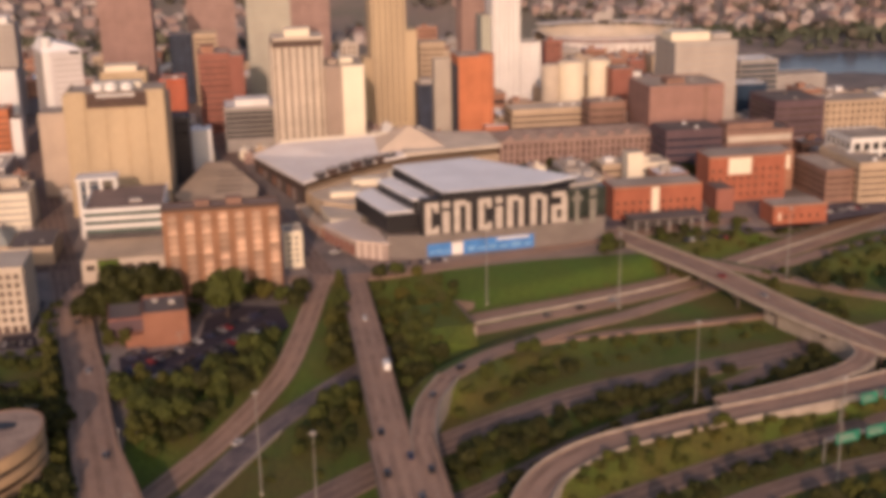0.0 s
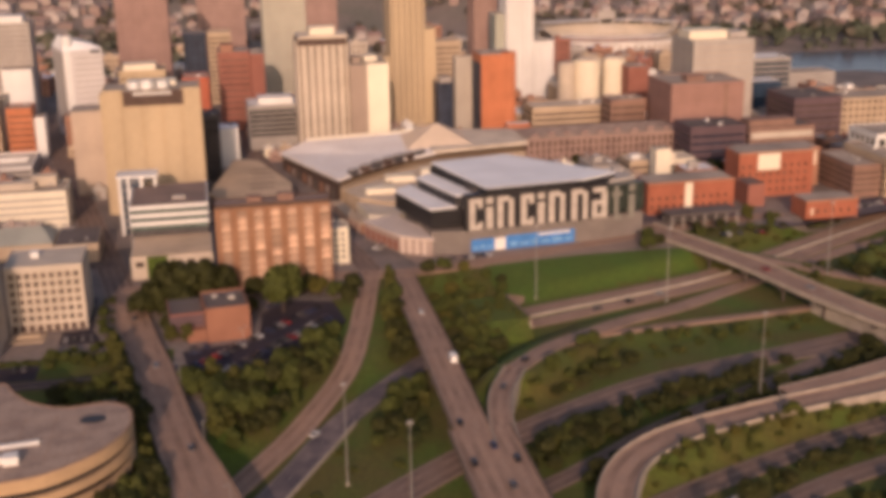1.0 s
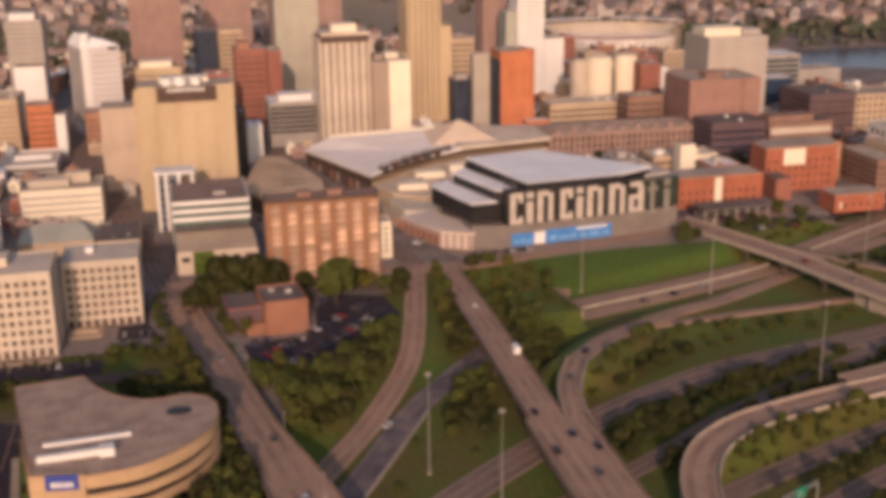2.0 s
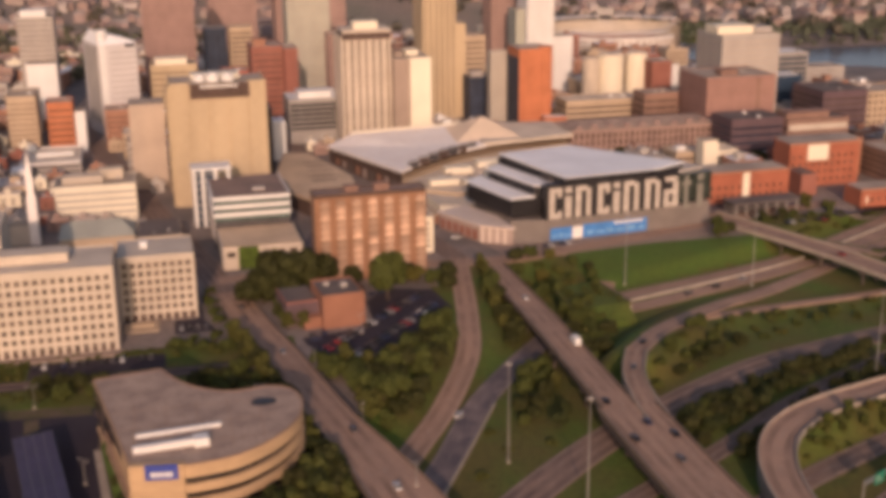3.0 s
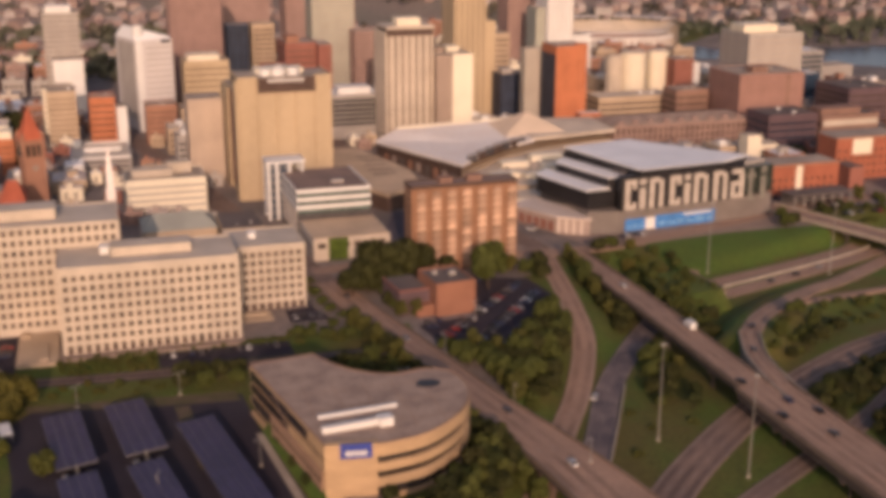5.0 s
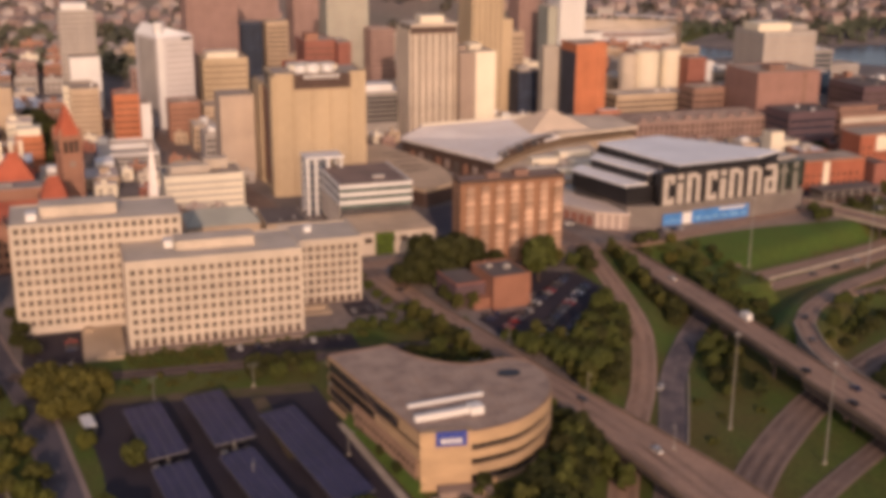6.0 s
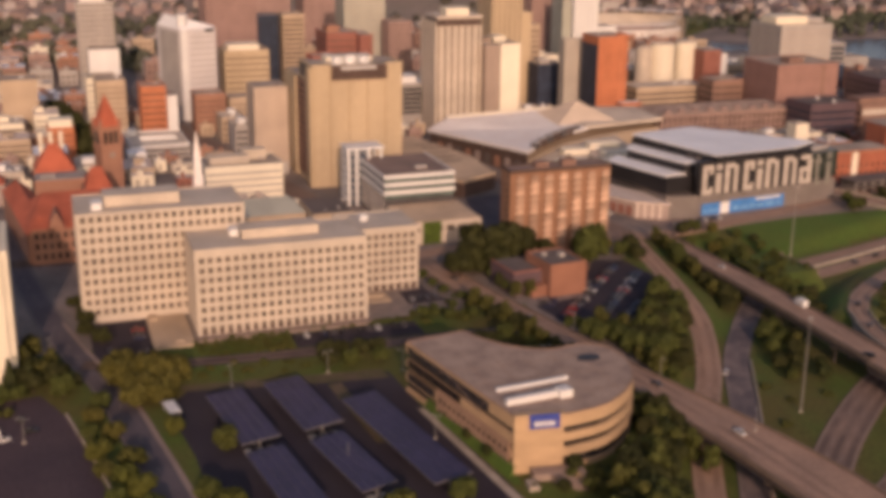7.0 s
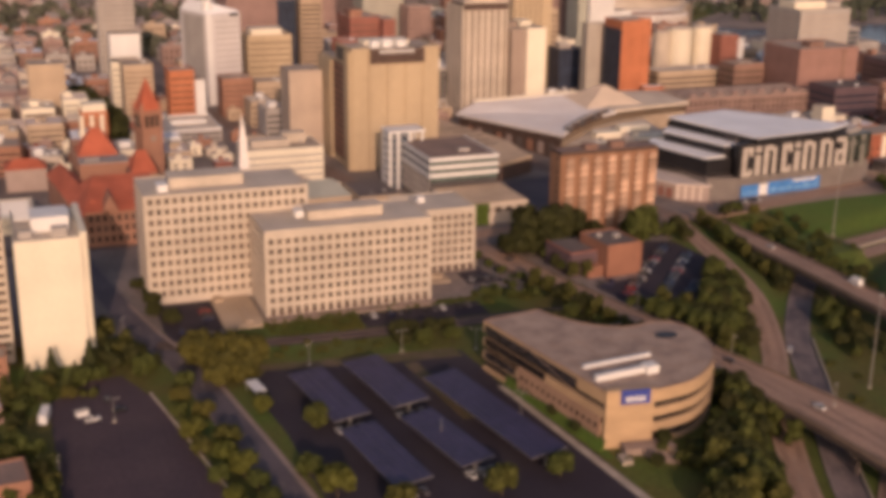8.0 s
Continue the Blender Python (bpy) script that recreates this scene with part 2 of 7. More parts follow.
def tower(name, label, x, y, w, d, h, ang, wall, glass="glass", rows=10, cols=8, fill=(0.55, 0.5), style="punched", sides=("front", "left"),
          roof="gravel", base=3.0, crown=2.0, thick=0.45, plant=None, z=0.0, category="building", group="city blocks", single=False, depth_cols=None):
    """A city block: body, facades with openings that go back to the panes, roof with parapet, plant room.
    style: punched (a grid of openings), ribbon (bands round the storeys), fins (upright strips), plain."""
    top = thing(name, label, category, x, y, z, ang, group)
    t = thick if style != "plain" else 0.0
    core = Shape().box(t + 0.15, t + 0.15, 0, w - t - 0.15, d - t - 0.15, h - 1.0)
    part("wall" if style == "plain" else "inner_wall", core if style != "plain" else Shape().box(0, 0, 0, w, d, h), wall, top)
    if style != "plain":
        for side in ("front", "left", "right", "back"):
            m = face_pose(side, w, d)
            length = w if side in ("front", "back") else d
            if side in ("left", "right"):
                m = m @ pose(t, 0, 0)
                length -= 2 * t
            if side not in sides:
                ob = part("wall", Shape().box(0, 0, 0, length, t, h), wall, top)
                ob.matrix_basis = m
                continue
            n = max(1, round(cols * length / w)) if depth_cols is None or side in ("front", "back") else depth_cols
            if style == "punched":
                s, us, zs, ow, oh = wall_grid(length, base, h - crown, n, rows, fill[0], fill[1], t)
                s.box(0, 0, 0, length, t, base).box(0, 0, h - crown, length, t, h)
                ob = part("wall", s, wall, top)
                ob.matrix_basis = m
                if single:
                    pane = pane_mesh(ow, oh).mesh("window")
                    for zz in zs:
                        for u in us:
                            o = part("window", pane, glass, top)
                            o.matrix_basis = m @ pose(u, t - 0.12, zz)
                else:
                    for zz in zs:
                        row = Shape()
                        for u in us:
                            row.box(u, t - 0.12, zz, u + ow, t - 0.04, zz + oh)
                        part("window_row", row, glass, top).matrix_basis = m
            elif style == "ribbon":
                pv = (h - crown - base) / rows
                s = Shape().box(0, 0, 0, length, t, base)
                gh = pv * fill[1]
                for r in range(rows):
                    z0 = base + r * pv
                    s.box(0, 0, z0 + gh, length, t, z0 + pv)
                    s.box(0, 0, z0, 0.8, t, z0 + gh).box(length - 0.8, 0, z0, length, t, z0 + gh)
                s.box(0, 0, h - crown, length, t, h)
                part("wall", s, wall, top).matrix_basis = m
                strip = Shape().box(0.8, t - 0.12, 0, length - 0.8, t - 0.04, gh)
                for k in range(1, n):
                    u = length * k / n
                    strip.box(u - 0.12, t - 0.3, 0, u + 0.12, t - 0.125, gh)
                strip = strip.mesh("window_band")
                for r in range(rows):
                    part("window_band", strip, glass, top).matrix_basis = m @ pose(0, 0, base + r * pv)
            elif style == "fins":
                pu = length / n
                fw = pu * (1 - fill[0])
                s = Shape().box(0, 0, 0, length, t, base).box(0, 0, h - crown, length, t, h)
                for k in range(n):
                    s.box(k * pu, 0, base, k * pu + fw / 2, t, h - crown).box((k + 1) * pu - fw / 2, 0, base, (k + 1) * pu, t, h - crown)
                pv = (h - crown - base) / rows
                for k in range(n):
                    for r in range(rows):
                        s.box(k * pu + fw / 2, t * 0.45, base + r * pv, (k + 1) * pu - fw / 2, t, base + r * pv + pv * (1 - fill[1]))
                part("wall", s, wall, top).matrix_basis = m
                strip = Shape().box(fw / 2, t - 0.12, base, pu - fw / 2, t - 0.04, h - crown).mesh("window_strip")
                for k in range(n):
                    part("window_strip", strip, glass, top).matrix_basis = m @ pose(k * pu, 0, 0)
    g = max(t, 0.35)
    roof_shape = Shape().box(g, g, h - 1.0 if style != "plain" else h, w - g, d - g, h - 0.45 if style != "plain" else h + 0.12)
    part("roof", roof_shape, roof, top)
    if w * d > 180 and y < 860 and not single:
        rnd = random.Random(int(x * 7 + y * 13))
        for k in range(2):
            ux, uy = rnd.uniform(0.12, 0.8) * w, rnd.uniform(0.1, 0.75) * d
            a, b = rnd.uniform(1.0, 2.4), rnd.uniform(0.9, 2.0)
            part("roof_unit", Shape().box(ux, uy, h - 0.45, ux + a, uy + b, h + rnd.uniform(0.5, 1.3)), rnd.choice(("white", "pewter", "pewter", "umber")), top)
    for k, (px, py, pw, pd, ph, pm) in enumerate(plant or ()):
        part("plant_room", Shape().box(px * w, py * d, h - 0.45, (px + pw) * w, (py + pd) * d, h + ph).box(px * w - 0.2, py * d - 0.2, h + ph, (px + pw) * w + 0.2, (py + pd) * d + 0.2, h + ph + 0.3), pm, top)
    return top


# ---- ground ----
def smooth(a, b, v):
    k = np.clip((v - a) / (b - a), 0, 1)
    return k * k * (3 - 2 * k)


def curve(points, step=4.0):
    """A smooth line through control points, sampled about every step metres."""
    p = [Vector(q) for q in points]
    p = [p[0] * 2 - p[1]] + p + [p[-1] * 2 - p[-2]]
    out = []
    for i in range(1, len(p) - 2):
        n = max(2, int((p[i + 1] - p[i]).length / step))
        for k in range(n):
            s = k / n
            out.append(0.5 * (2 * p[i] + (p[i + 1] - p[i - 1]) * s + (2 * p[i - 1] - 5 * p[i] + 4 * p[i + 1] - p[i + 2]) * s * s
                              + (3 * p[i] - p[i - 1] - 3 * p[i + 1] + p[i + 2]) * s ** 3))
    out.append(p[-2])
    return out


def basin(x, y):
    """How far a place lies inside the sunken interchange, in metres from its rim."""
    ax, ay, bx, by = -64.0, 270.0, 22.0, 470.0
    L = math.hypot(bx - ax, by - ay)
    right = ((x - ax) * (by - ay) - (y - ay) * (bx - ax)) / L
    return np.minimum(right, 512.0 - y)


def river(x, y):
    """Distance from the river's middle line."""
    mid = 1115 + np.where(x < 560, (560 - x) * 1.1, 0.0)
    return np.abs(y - mid)


# at-grade roads: centre line, width
RAMP_WEST = [(29, 512, 0.3), (21, 470, -0.6), (14.5, 438, -1.6), (5.5, 404, -3), (-13, 365, -5), (-29, 339, -6), (-49.5, 305, -6.3), (-71, 262, -6.4), (-97, 200, -6.4)]
RAMP_UNDER = [(52, 432, -6), (28, 405, -6), (1, 369, -6), (-18, 334, -6.2), (-37, 300, -6.4), (-57, 262, -6.5), (-84, 200, -6.5)]
RAMP_EAST = [(47.2, 322, 2.9), (49, 340, 2.8), (54, 361, 2.4), (64.5, 384, 1.3), (85, 407, -0.8), (120, 433, -3.8), (150, 448, -5.2), (186, 469, -6), (240, 500, -6.2), (330, 545, -6)]
HIGHWAY = [(-78, 218, -6.7), (-50, 252, -6.6), (-20, 285, -6.4), (0, 305, -6.3), (30, 330, -6.2), (55, 346, -6), (104, 373, -6), (145, 386, -6), (190, 397, -6), (260, 418, -6), (380, 462, -6)]
CARRIAGE = [(66, 440, -6), (84, 445, -6), (100, 449.5, -6), (142, 464, -6), (188, 482, -6), (250, 516, -6), (340, 566, -5)]
CARRIAGE_BACK = [(62, 452, -6), (80, 457, -6), (99, 463.5, -6), (142, 476, -6), (186, 492, -6), (246, 526, -6), (335, 576, -5)]
LOOP = [(56, 215, 0.2), (62, 250, 0.1), (67, 278, 0), (73.5, 296, 0), (82.5, 309.5, 0), (93, 318.5, 0), (104, 324.5, 0), (121, 330.2, 0), (141, 335.6, 0), (186, 345.5, 0), (240, 362, 0), (330, 394, 0)]
SPUR = [(207, 434, 1.4), (215, 404, 1.3), (218.5, 386, 1.2), (216, 374, 1.0), (203, 363.5, 0.7), (180, 355, 0.4), (150, 347, 0.1)]
BACK_ROAD = [(204, 500, -1.5), (232, 471, -3), (262, 444, -4), (330, 400, -5), (420, 350, -5)]
LANE = [(96, 418, -2.6), (115, 424, -4.4), (150, 430, -5.4), (200, 436, -5.8), (260, 446, -5.8)]
LOWER_ROAD = [(0, 234, -6.5), (40, 266, -6.4), (62, 281, -6.4), (86, 294, -6.3), (116, 307, -6.2), (150, 320, -6), (182, 330, -6), (204, 336, -6), (300, 360, -6)]
NEAR_ROAD = [(30, 230, -6.5), (70, 256, -6.4), (92, 270, -6.4), (110, 280.5, -6.3), (128, 290, -6.2), (148, 298, -6), (168, 304, -6), (189, 309, -6), (300, 328, -6)]
SHADED_ROAD = [(-50, 236, -6.7), (-20, 264, -6.5), (10, 284, -6.4), (34, 298, -6.4), (60, 313, -6.3), (79, 325, -6.2), (99, 339, -6.1), (128, 355, -6), (160, 370.5, -6), (192, 389, -6)]
BANK = [(x + dx, y + dy, -0.1) for (x, y, z), dx, dy in zip(LOOP[3:], (8, 6, 4, 3, 2, 1.5, 1.5, 2, 2), (-4, -5, -6, -7, -7, -7, -7, -7, -7))]
GRADED = [(BANK, 5), (RAMP_WEST, 8.5), (RAMP_UNDER, 8), (RAMP_EAST[3:], 8), (HIGHWAY, 14), (SHADED_ROAD, 8), (CARRIAGE, 9), (CARRIAGE_BACK, 9), (LOWER_ROAD, 6), (NEAR_ROAD, 6), (LANE, 5), (BACK_ROAD, 8)]


GRADED = [(np.array([tuple(p) for p in curve(line, 6.0)]), width) for line, width in GRADED]


def ground_z(x, y):
    """The lie of the land: flat city, sunken interchange, river bed, hills beyond."""
    x, y = np.asarray(x, float), np.asarray(y, float)
    z = -6.6 * smooth(2, 30, basin(x, y)) * smooth(520, 470, y - 0.0 * x)
    # lawn bank below the convention hall
    k = smooth(60, 85, x) * smooth(200, 180, x) * smooth(462, 478, y) * smooth(522, 505, y)
    z = z * (1 - k) + k * (-5.5 * smooth(512, 455, y))
    for pts, width in GRADED:
        near = (pts[:, 0].min() - 30 < x.max()) and (pts[:, 0].max() + 30 > x.min()) and (pts[:, 1].min() - 30 < y.max()) and (pts[:, 1].max() + 30 > y.min())
        if not near:
            continue
        best, bz = np.full(z.shape, 1e9), np.zeros(z.shape)
        for px, py, pz in pts:
            d = (x - px) ** 2 + (y - py) ** 2
            m = d < best
            best, bz = np.where(m, d, best), np.where(m, pz, bz)
        k = smooth(width / 2 + (13 if width > 6 else 8), width / 2 + 3, np.sqrt(best))
        z = z * (1 - k) + (bz - 0.25) * k
    rd = river(x, y)
    z = z - 16 * smooth(130, 75, rd) * (x > 60)
    far = smooth(1260, 2100, y - 0.15 * x) * 45
    far += smooth(1500, 3400, y) * 150 + smooth(500, 2200, -x - 100 + 0.2 * (y - 900)) * 60
    roll = np.sin(x / 310 + 1.0) * np.sin(y / 270) * 10 * smooth(1400, 1900, y)
    return z + far + roll


def graded_steps(fine0, fine1, step, low, high, grow=1.16):
    a = list(np.arange(fine0, fine1, step))
    s, v = step, fine1
    while v < high:
        a.append(v)
        s *= grow
        v += s
    s, v, b = step, fine0, []
    while v > low:
        s *= grow
        v -= s
        b.append(v)
    return np.array(b[::-1] + a + [high])


gx, gy = graded_steps(-300, 300, 4.0, -4400, 4400), graded_steps(190, 545, 4.0, -1200, 4700)
GX, GY = np.meshgrid(gx, gy)
GZ = ground_z(GX, GY)
nx, ny = len(gx), len(gy)
idx = np.arange(nx * ny).reshape(ny, nx)
quads = np.stack([idx[:-1, :-1], idx[:-1, 1:], idx[1:, 1:], idx[1:, :-1]], -1).reshape(-1, 4)
me = bpy.data.meshes.new("ground")
me.from_pydata(np.stack([GX, GY, GZ], -1).reshape(-1, 3).tolist(), [], quads.tolist())
cx, cy = GX[:-1, :-1].ravel() + 2, GY[:-1, :-1].ravel() + 2
kind = np.zeros(len(cx), int)                                   # 0 paving, 1 rough grass, 2 lawn
kind[(basin(cx, cy) > -14) & (cy < 505)] = 1
kind[(cx > 78) & (cx < 196) & (cy > 452) & (cy < 513) & (cy > 473 + 0.29 * (cx - 100))] = 2
kind[(cx > 178) & (cy > 440) & (cy < 542)] = 1
kind[(cx > -420) & (cx < -55) & (cy < 436)] = 1
kind[(cx < -55) & (cy < 300)] = 1
kind[(cy > 1245) & (cx > 330)] = 1
kind[(cy > 1245) & (cx < 330)] = 3
kind[cy > 1345] = 3
kind[(cx > 420) & (cy > 1200) & (cy < 1300)] = 1
for m in ("city", "grass", "lawn", "suburb"):
    me.materials.append(M[m])
me.polygons.foreach_set("material_index", kind.tolist())
me.polygons.foreach_set("use_smooth", [True] * len(kind))
me.update()
tagged(new("ground", me), "city ground, paved downtown, grassy in the sunken interchange", "ground", kind="structure")
solid("river", Shape().box(60, 1000, -11.6, 4300, 4600, -11.0), "water", "wide calm grey-blue river", "water", kind="structure")


def ribbon(line, half0, half1, lift, thick):
    """A strip along a line, from half0 to half1 metres to its right; either may depend on the place."""
    s = Shape()
    n = len(line)
    for i, p in enumerate(line):
        d = line[min(i + 1, n - 1)] - line[max(i - 1, 0)]
        side = Vector((d.y, -d.x, 0)).normalized()
        a, b = (h(p) if callable(h) else h for h in (half0, half1))
        for off, z in ((a, lift), (b, lift), (b, lift - thick), (a, lift - thick)):
            q = p + side * off
            s.v.append((q.x, q.y, q.z + z))
    for i in range(n - 1):
        a, b = 4 * i, 4 * i + 4
        for k in range(4):
            s.f.append((a + k, b + k, b + (k + 1) % 4, a + (k + 1) % 4))
    s.f += [(0, 1, 2, 3), (4 * n - 1, 4 * n - 2, 4 * n - 3, 4 * n - 4)]
    return s


def dashes(line, off, every, length, wide=0.1, lift=0.03):
    s, run = Shape(), 0.0
    for a, b in zip(line, line[1:]):
        d = b - a
        side = Vector((d.y, -d.x, 0)).normalized()
        if run % every < length:
            q = [a + side * (off - wide), a + side * (off + wide), b + side * (off + wide), b + side * (off - wide)]
            s.add([(v.x, v.y, v.z + lift) for v in q], [(0, 1, 2, 3)])
        run += d.length
    return s


def lane_wear(line, width, lanes, lift, top, material="track"):
    """Darker worn strips along the middle of each lane."""
    for k in range(lanes):
        mid = -width / 2 + width * (k + 0.5) / lanes
        part("worn_lane", ribbon(line, mid - 1.0, mid + 1.0, lift + 0.012, 0.01), material, top)


def road(name, label, points, width, material="asphalt", lanes=2, edges=True, lift=0.05, thick=0.5):
    """A road at grade: surface, edge lines, lane marks."""
    line = curve(points, 3.0)
    top = part(name, ribbon(line, -width / 2, width / 2, lift, thick), material, None)
    tagged(top, label, "road", kind="structure")
    if edges:
        for s in (-1, 1):
            part("edge_line", ribbon(line, s * (width / 2 - 0.7) - 0.09, s * (width / 2 - 0.7) + 0.09, lift + 0.02, 0.02), "paint", top)
    for k in range(1, lanes):
        part("lane_marking", dashes(line, -width / 2 + width * k / lanes, 12.0, 3.5, lift=lift + 0.02), "paint", top)
    lane_wear(line, width, lanes, lift, top, "track" if material == "deck" else "graytrack") if material not in ("coolasphalt", "palegrey") else None
    return top


def viaduct(name, label, points, width, lanes=3, pier_every=24.0, first=10.0, last=0.0, deck_mat="deck", deck=1.5, wall=0.95, solid_sides=False, rail="parapet", flare=None):
    """A road on stilts: slab, parapets, lane marks, piers with caps down to the ground."""
    line = curve(points, 3.0)

    def edge(off):
        """An offset that follows the flare of the right-hand side."""
        return (lambda p: off + flare(p)) if flare and off > 0 else off
    top = part(name, ribbon(line, -width / 2, edge(width / 2), 0.0, 0.35), deck_mat, None)
    tagged(top, label, "bridge", kind="structure")
    # deep girder, coloured dark as the shaded underside
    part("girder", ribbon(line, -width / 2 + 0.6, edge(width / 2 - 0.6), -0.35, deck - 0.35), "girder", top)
    for s in (-1, 1):
        part("parapet", ribbon(line, edge(s * (width / 2) - 0.2), edge(s * (width / 2) + 0.2), wall, wall + 0.75), rail, top)
        part("edge_line", ribbon(line, edge(s * (width / 2 - 1.1) - 0.09), edge(s * (width / 2 - 1.1) + 0.09), 0.02, 0.01), "paint", top)
    for k in range(1, lanes):
        part("lane_marking", dashes(line, -width / 2 + width * k / lanes, 12.0, 3.5), "paint", top)
    lane_wear(line, width, lanes, 0.0, top)
    if solid_sides:
        for s in (-1, 1):
            wall_strip = Shape()
            n = len(line)
            for i, p in enumerate(line):
                d = line[min(i + 1, n - 1)] - line[max(i - 1, 0)]
                q = p + Vector((d.y, -d.x, 0)).normalized() * s * (width / 2 - 0.35)
                g = float(ground_z(np.array([q.x]), np.array([q.y]))[0])
                o = Vector((d.y, -d.x, 0)).normalized() * 0.3
                wall_strip.v += [(q.x - o.x, q.y - o.y, p.z - 0.36), (q.x + o.x, q.y + o.y, p.z - 0.36), (q.x + o.x, q.y + o.y, g - 0.6), (q.x - o.x, q.y - o.y, g - 0.6)]
            for i in range(n - 1):
                for k in range(4):
                    wall_strip.f.append((4 * i + k, 4 * i + 4 + k, 4 * i + 4 + (k + 1) % 4, 4 * i + (k + 1) % 4))
            part("retaining_wall", wall_strip, "parapet", top)
    run, mark, total = 0.0, first, sum((b - a).length for a, b in zip(line, line[1:]))
    for a, b in zip(line, line[1:]):
        run += (b - a).length
        if run > mark and run < total - last:
            mark += pier_every
            g = float(ground_z(np.array([a.x]), np.array([a.y]))[0])
            if a.z - deck - g < 1.6:
                continue
            d = (b - a).normalized()
            ang = math.degrees(math.atan2(d.y, d.x))
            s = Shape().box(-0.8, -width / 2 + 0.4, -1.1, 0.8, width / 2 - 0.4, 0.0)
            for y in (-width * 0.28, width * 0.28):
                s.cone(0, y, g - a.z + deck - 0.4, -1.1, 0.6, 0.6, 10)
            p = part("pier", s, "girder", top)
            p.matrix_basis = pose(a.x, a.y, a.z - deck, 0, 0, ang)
    return top


def slab(name, label, outline, material, z=0.03, kind="structure", category="paving"):
    return solid(name, Shape().prism(outline, z - 0.4, z), material, label, category, kind)


STREET_W = [(-37, 200, 3.6), (-40, 250, 3.4), (-42.6, 285, 3.2), (-46, 313, 3.0), (-52, 347, 2.8), (-58, 381, 2.0), (-63, 413, 1.0), (-68.5, 440, 0.45), (-78, 492, 0.15)]
viaduct("viaduct", "long concrete street viaduct rising over the ramps", STREET_W, 14, 3, 34, last=110, deck=2.8, rail="rail", flare=lambda p: 8.0 * min(1.0, max(0.0, (348 - p.y) / 82)))
road("road", "worn asphalt street running into downtown", [(-78, 492, 0.12), (-88, 545, 0.1), (-104.5, 626, 0.1), (-140, 803, 0.1), (-186, 1040, 0.1)], 14, "asphalt", 4)
viaduct("viaduct", "straight concrete road viaduct down to the convention hall", [(38.6, 336, 2.9), (39, 368, 2.9), (39.6, 400, 2.8), (40.1, 430, 2.4), (40.6, 470, 1.4), (41.2, 500, 0.4)], 11.4, 3, 36, first=24, last=60, deck=2.8, rail="rail")
viaduct("viaduct", "broad concrete viaduct where the ramp joins", [(43, 150, 3.2), (41.4, 240, 3.1), (40.8, 290, 3.0), (41.2, 335.8, 2.9)], 20, 5, 36, first=20, deck=3.6, rail="rail")
viaduct("overpass", "concrete overpass bridge beside the lawn", [(172, 552, 0.8), (182, 521, 1.2), (196, 478, 1.6), (208, 430, 1.4), (220, 394, 1.2), (240, 350, 1.2), (285, 270, 1.2)], 14, 4, 26, first=30)
viaduct("ramp_bridge", "curved elevated ramp with pale parapets", LOOP, 11, 2, 24, first=9999, solid_sides=True)
road("slip_road", "curving worn asphalt ramp between grass banks", RAMP_WEST, 9, "deck", 2)
road("slip_road", "pale grey concrete ramp passing under the viaducts", RAMP_UNDER, 9.4, "palegrey", 2)
road("slip_road", "curved asphalt ramp joining the viaduct", RAMP_EAST[3:], 8, "deck", 2)
viaduct("ramp_bridge", "short elevated ramp merging with the viaduct", RAMP_EAST[:4], 7.6, 2, 22, first=600, solid_sides=True)
road("highway", "wide sunken highway between grass banks", HIGHWAY, 13, "asphalt", 3)
road("highway", "sunken carriageway below the lawn", CARRIAGE, 8.4, "deck", 2)
road("highway", "second sunken carriageway below the lawn", CARRIAGE_BACK, 8.4, "deck", 2)
road("slip_road", "narrow service lane on the grass bank", LANE, 4.6, "deck", 1, edges=False, lift=0.4, thick=1.2)
road("slip_road", "slip road dropping behind the overpass", BACK_ROAD, 8, "deck", 2)
viaduct("ramp_bridge", "curved spur between the overpass and the ramp", SPUR, 7.5, 2, 24, first=9999, solid_sides=True, wall=0.2)
barrier = part("ramp_barrier", ribbon(curve([p for p in RAMP_UNDER[2:]], 4), -5.3, -4.8, 0.9, 1.6), "parapet", None)
tagged(barrier, "pale concrete barrier along the lower ramp", "barrier", kind="structure")
barrier = part("median_barrier", ribbon(curve([((a[0] + b[0]) / 2, (a[1] + b[1]) / 2, -6) for a, b in zip(CARRIAGE, CARRIAGE_BACK)], 4), -0.35, 0.35, 1.0, 1.5), "parapet", None)
tagged(barrier, "pale concrete median barrier between the carriageways", "barrier", kind="structure")
road("highway", "sunken carriageway below the curved ramp", LOWER_ROAD, 9, "asphalt", 2)
road("highway", "sunken carriageway along the grass verge", NEAR_ROAD, 8.5, "asphalt", 2)
road("slip_road", "asphalt slip road in the shade of the curved ramp", SHADED_ROAD, 7.5, "asphalt", 2)


# ---- portal where the carriageways pass below ground ----
cover = part("portal_cover", Shape().prism([(58, 433), (83.5, 437), (80, 466), (58, 462)], -1.4, 0.05), "grass", None)
tagged(cover, "grass covered roof of the short road tunnel", "cover", kind="structure")
part("bank", Shape().add([(55, 433.5, 0.04), (82.6, 437.2, 0.04), (55, 422, -6.6), (84, 428.5, -6.9), (55, 433.5, -6.6), (82.6, 437.2, -6.9), (70, 427.5, -2.6), (62, 432.6, -0.6)],
                       [(0, 2, 7), (2, 6, 7), (2, 3, 6), (3, 1, 6), (6, 1, 7), (7, 1, 0), (0, 4, 2), (1, 3, 5), (2, 4, 5, 3), (0, 1, 5, 4)]), "grass", cover)
portal = thing("tunnel_portal", "pale concrete portal over the sunken carriageways", "portal", 83.6, 437, 0, 97)
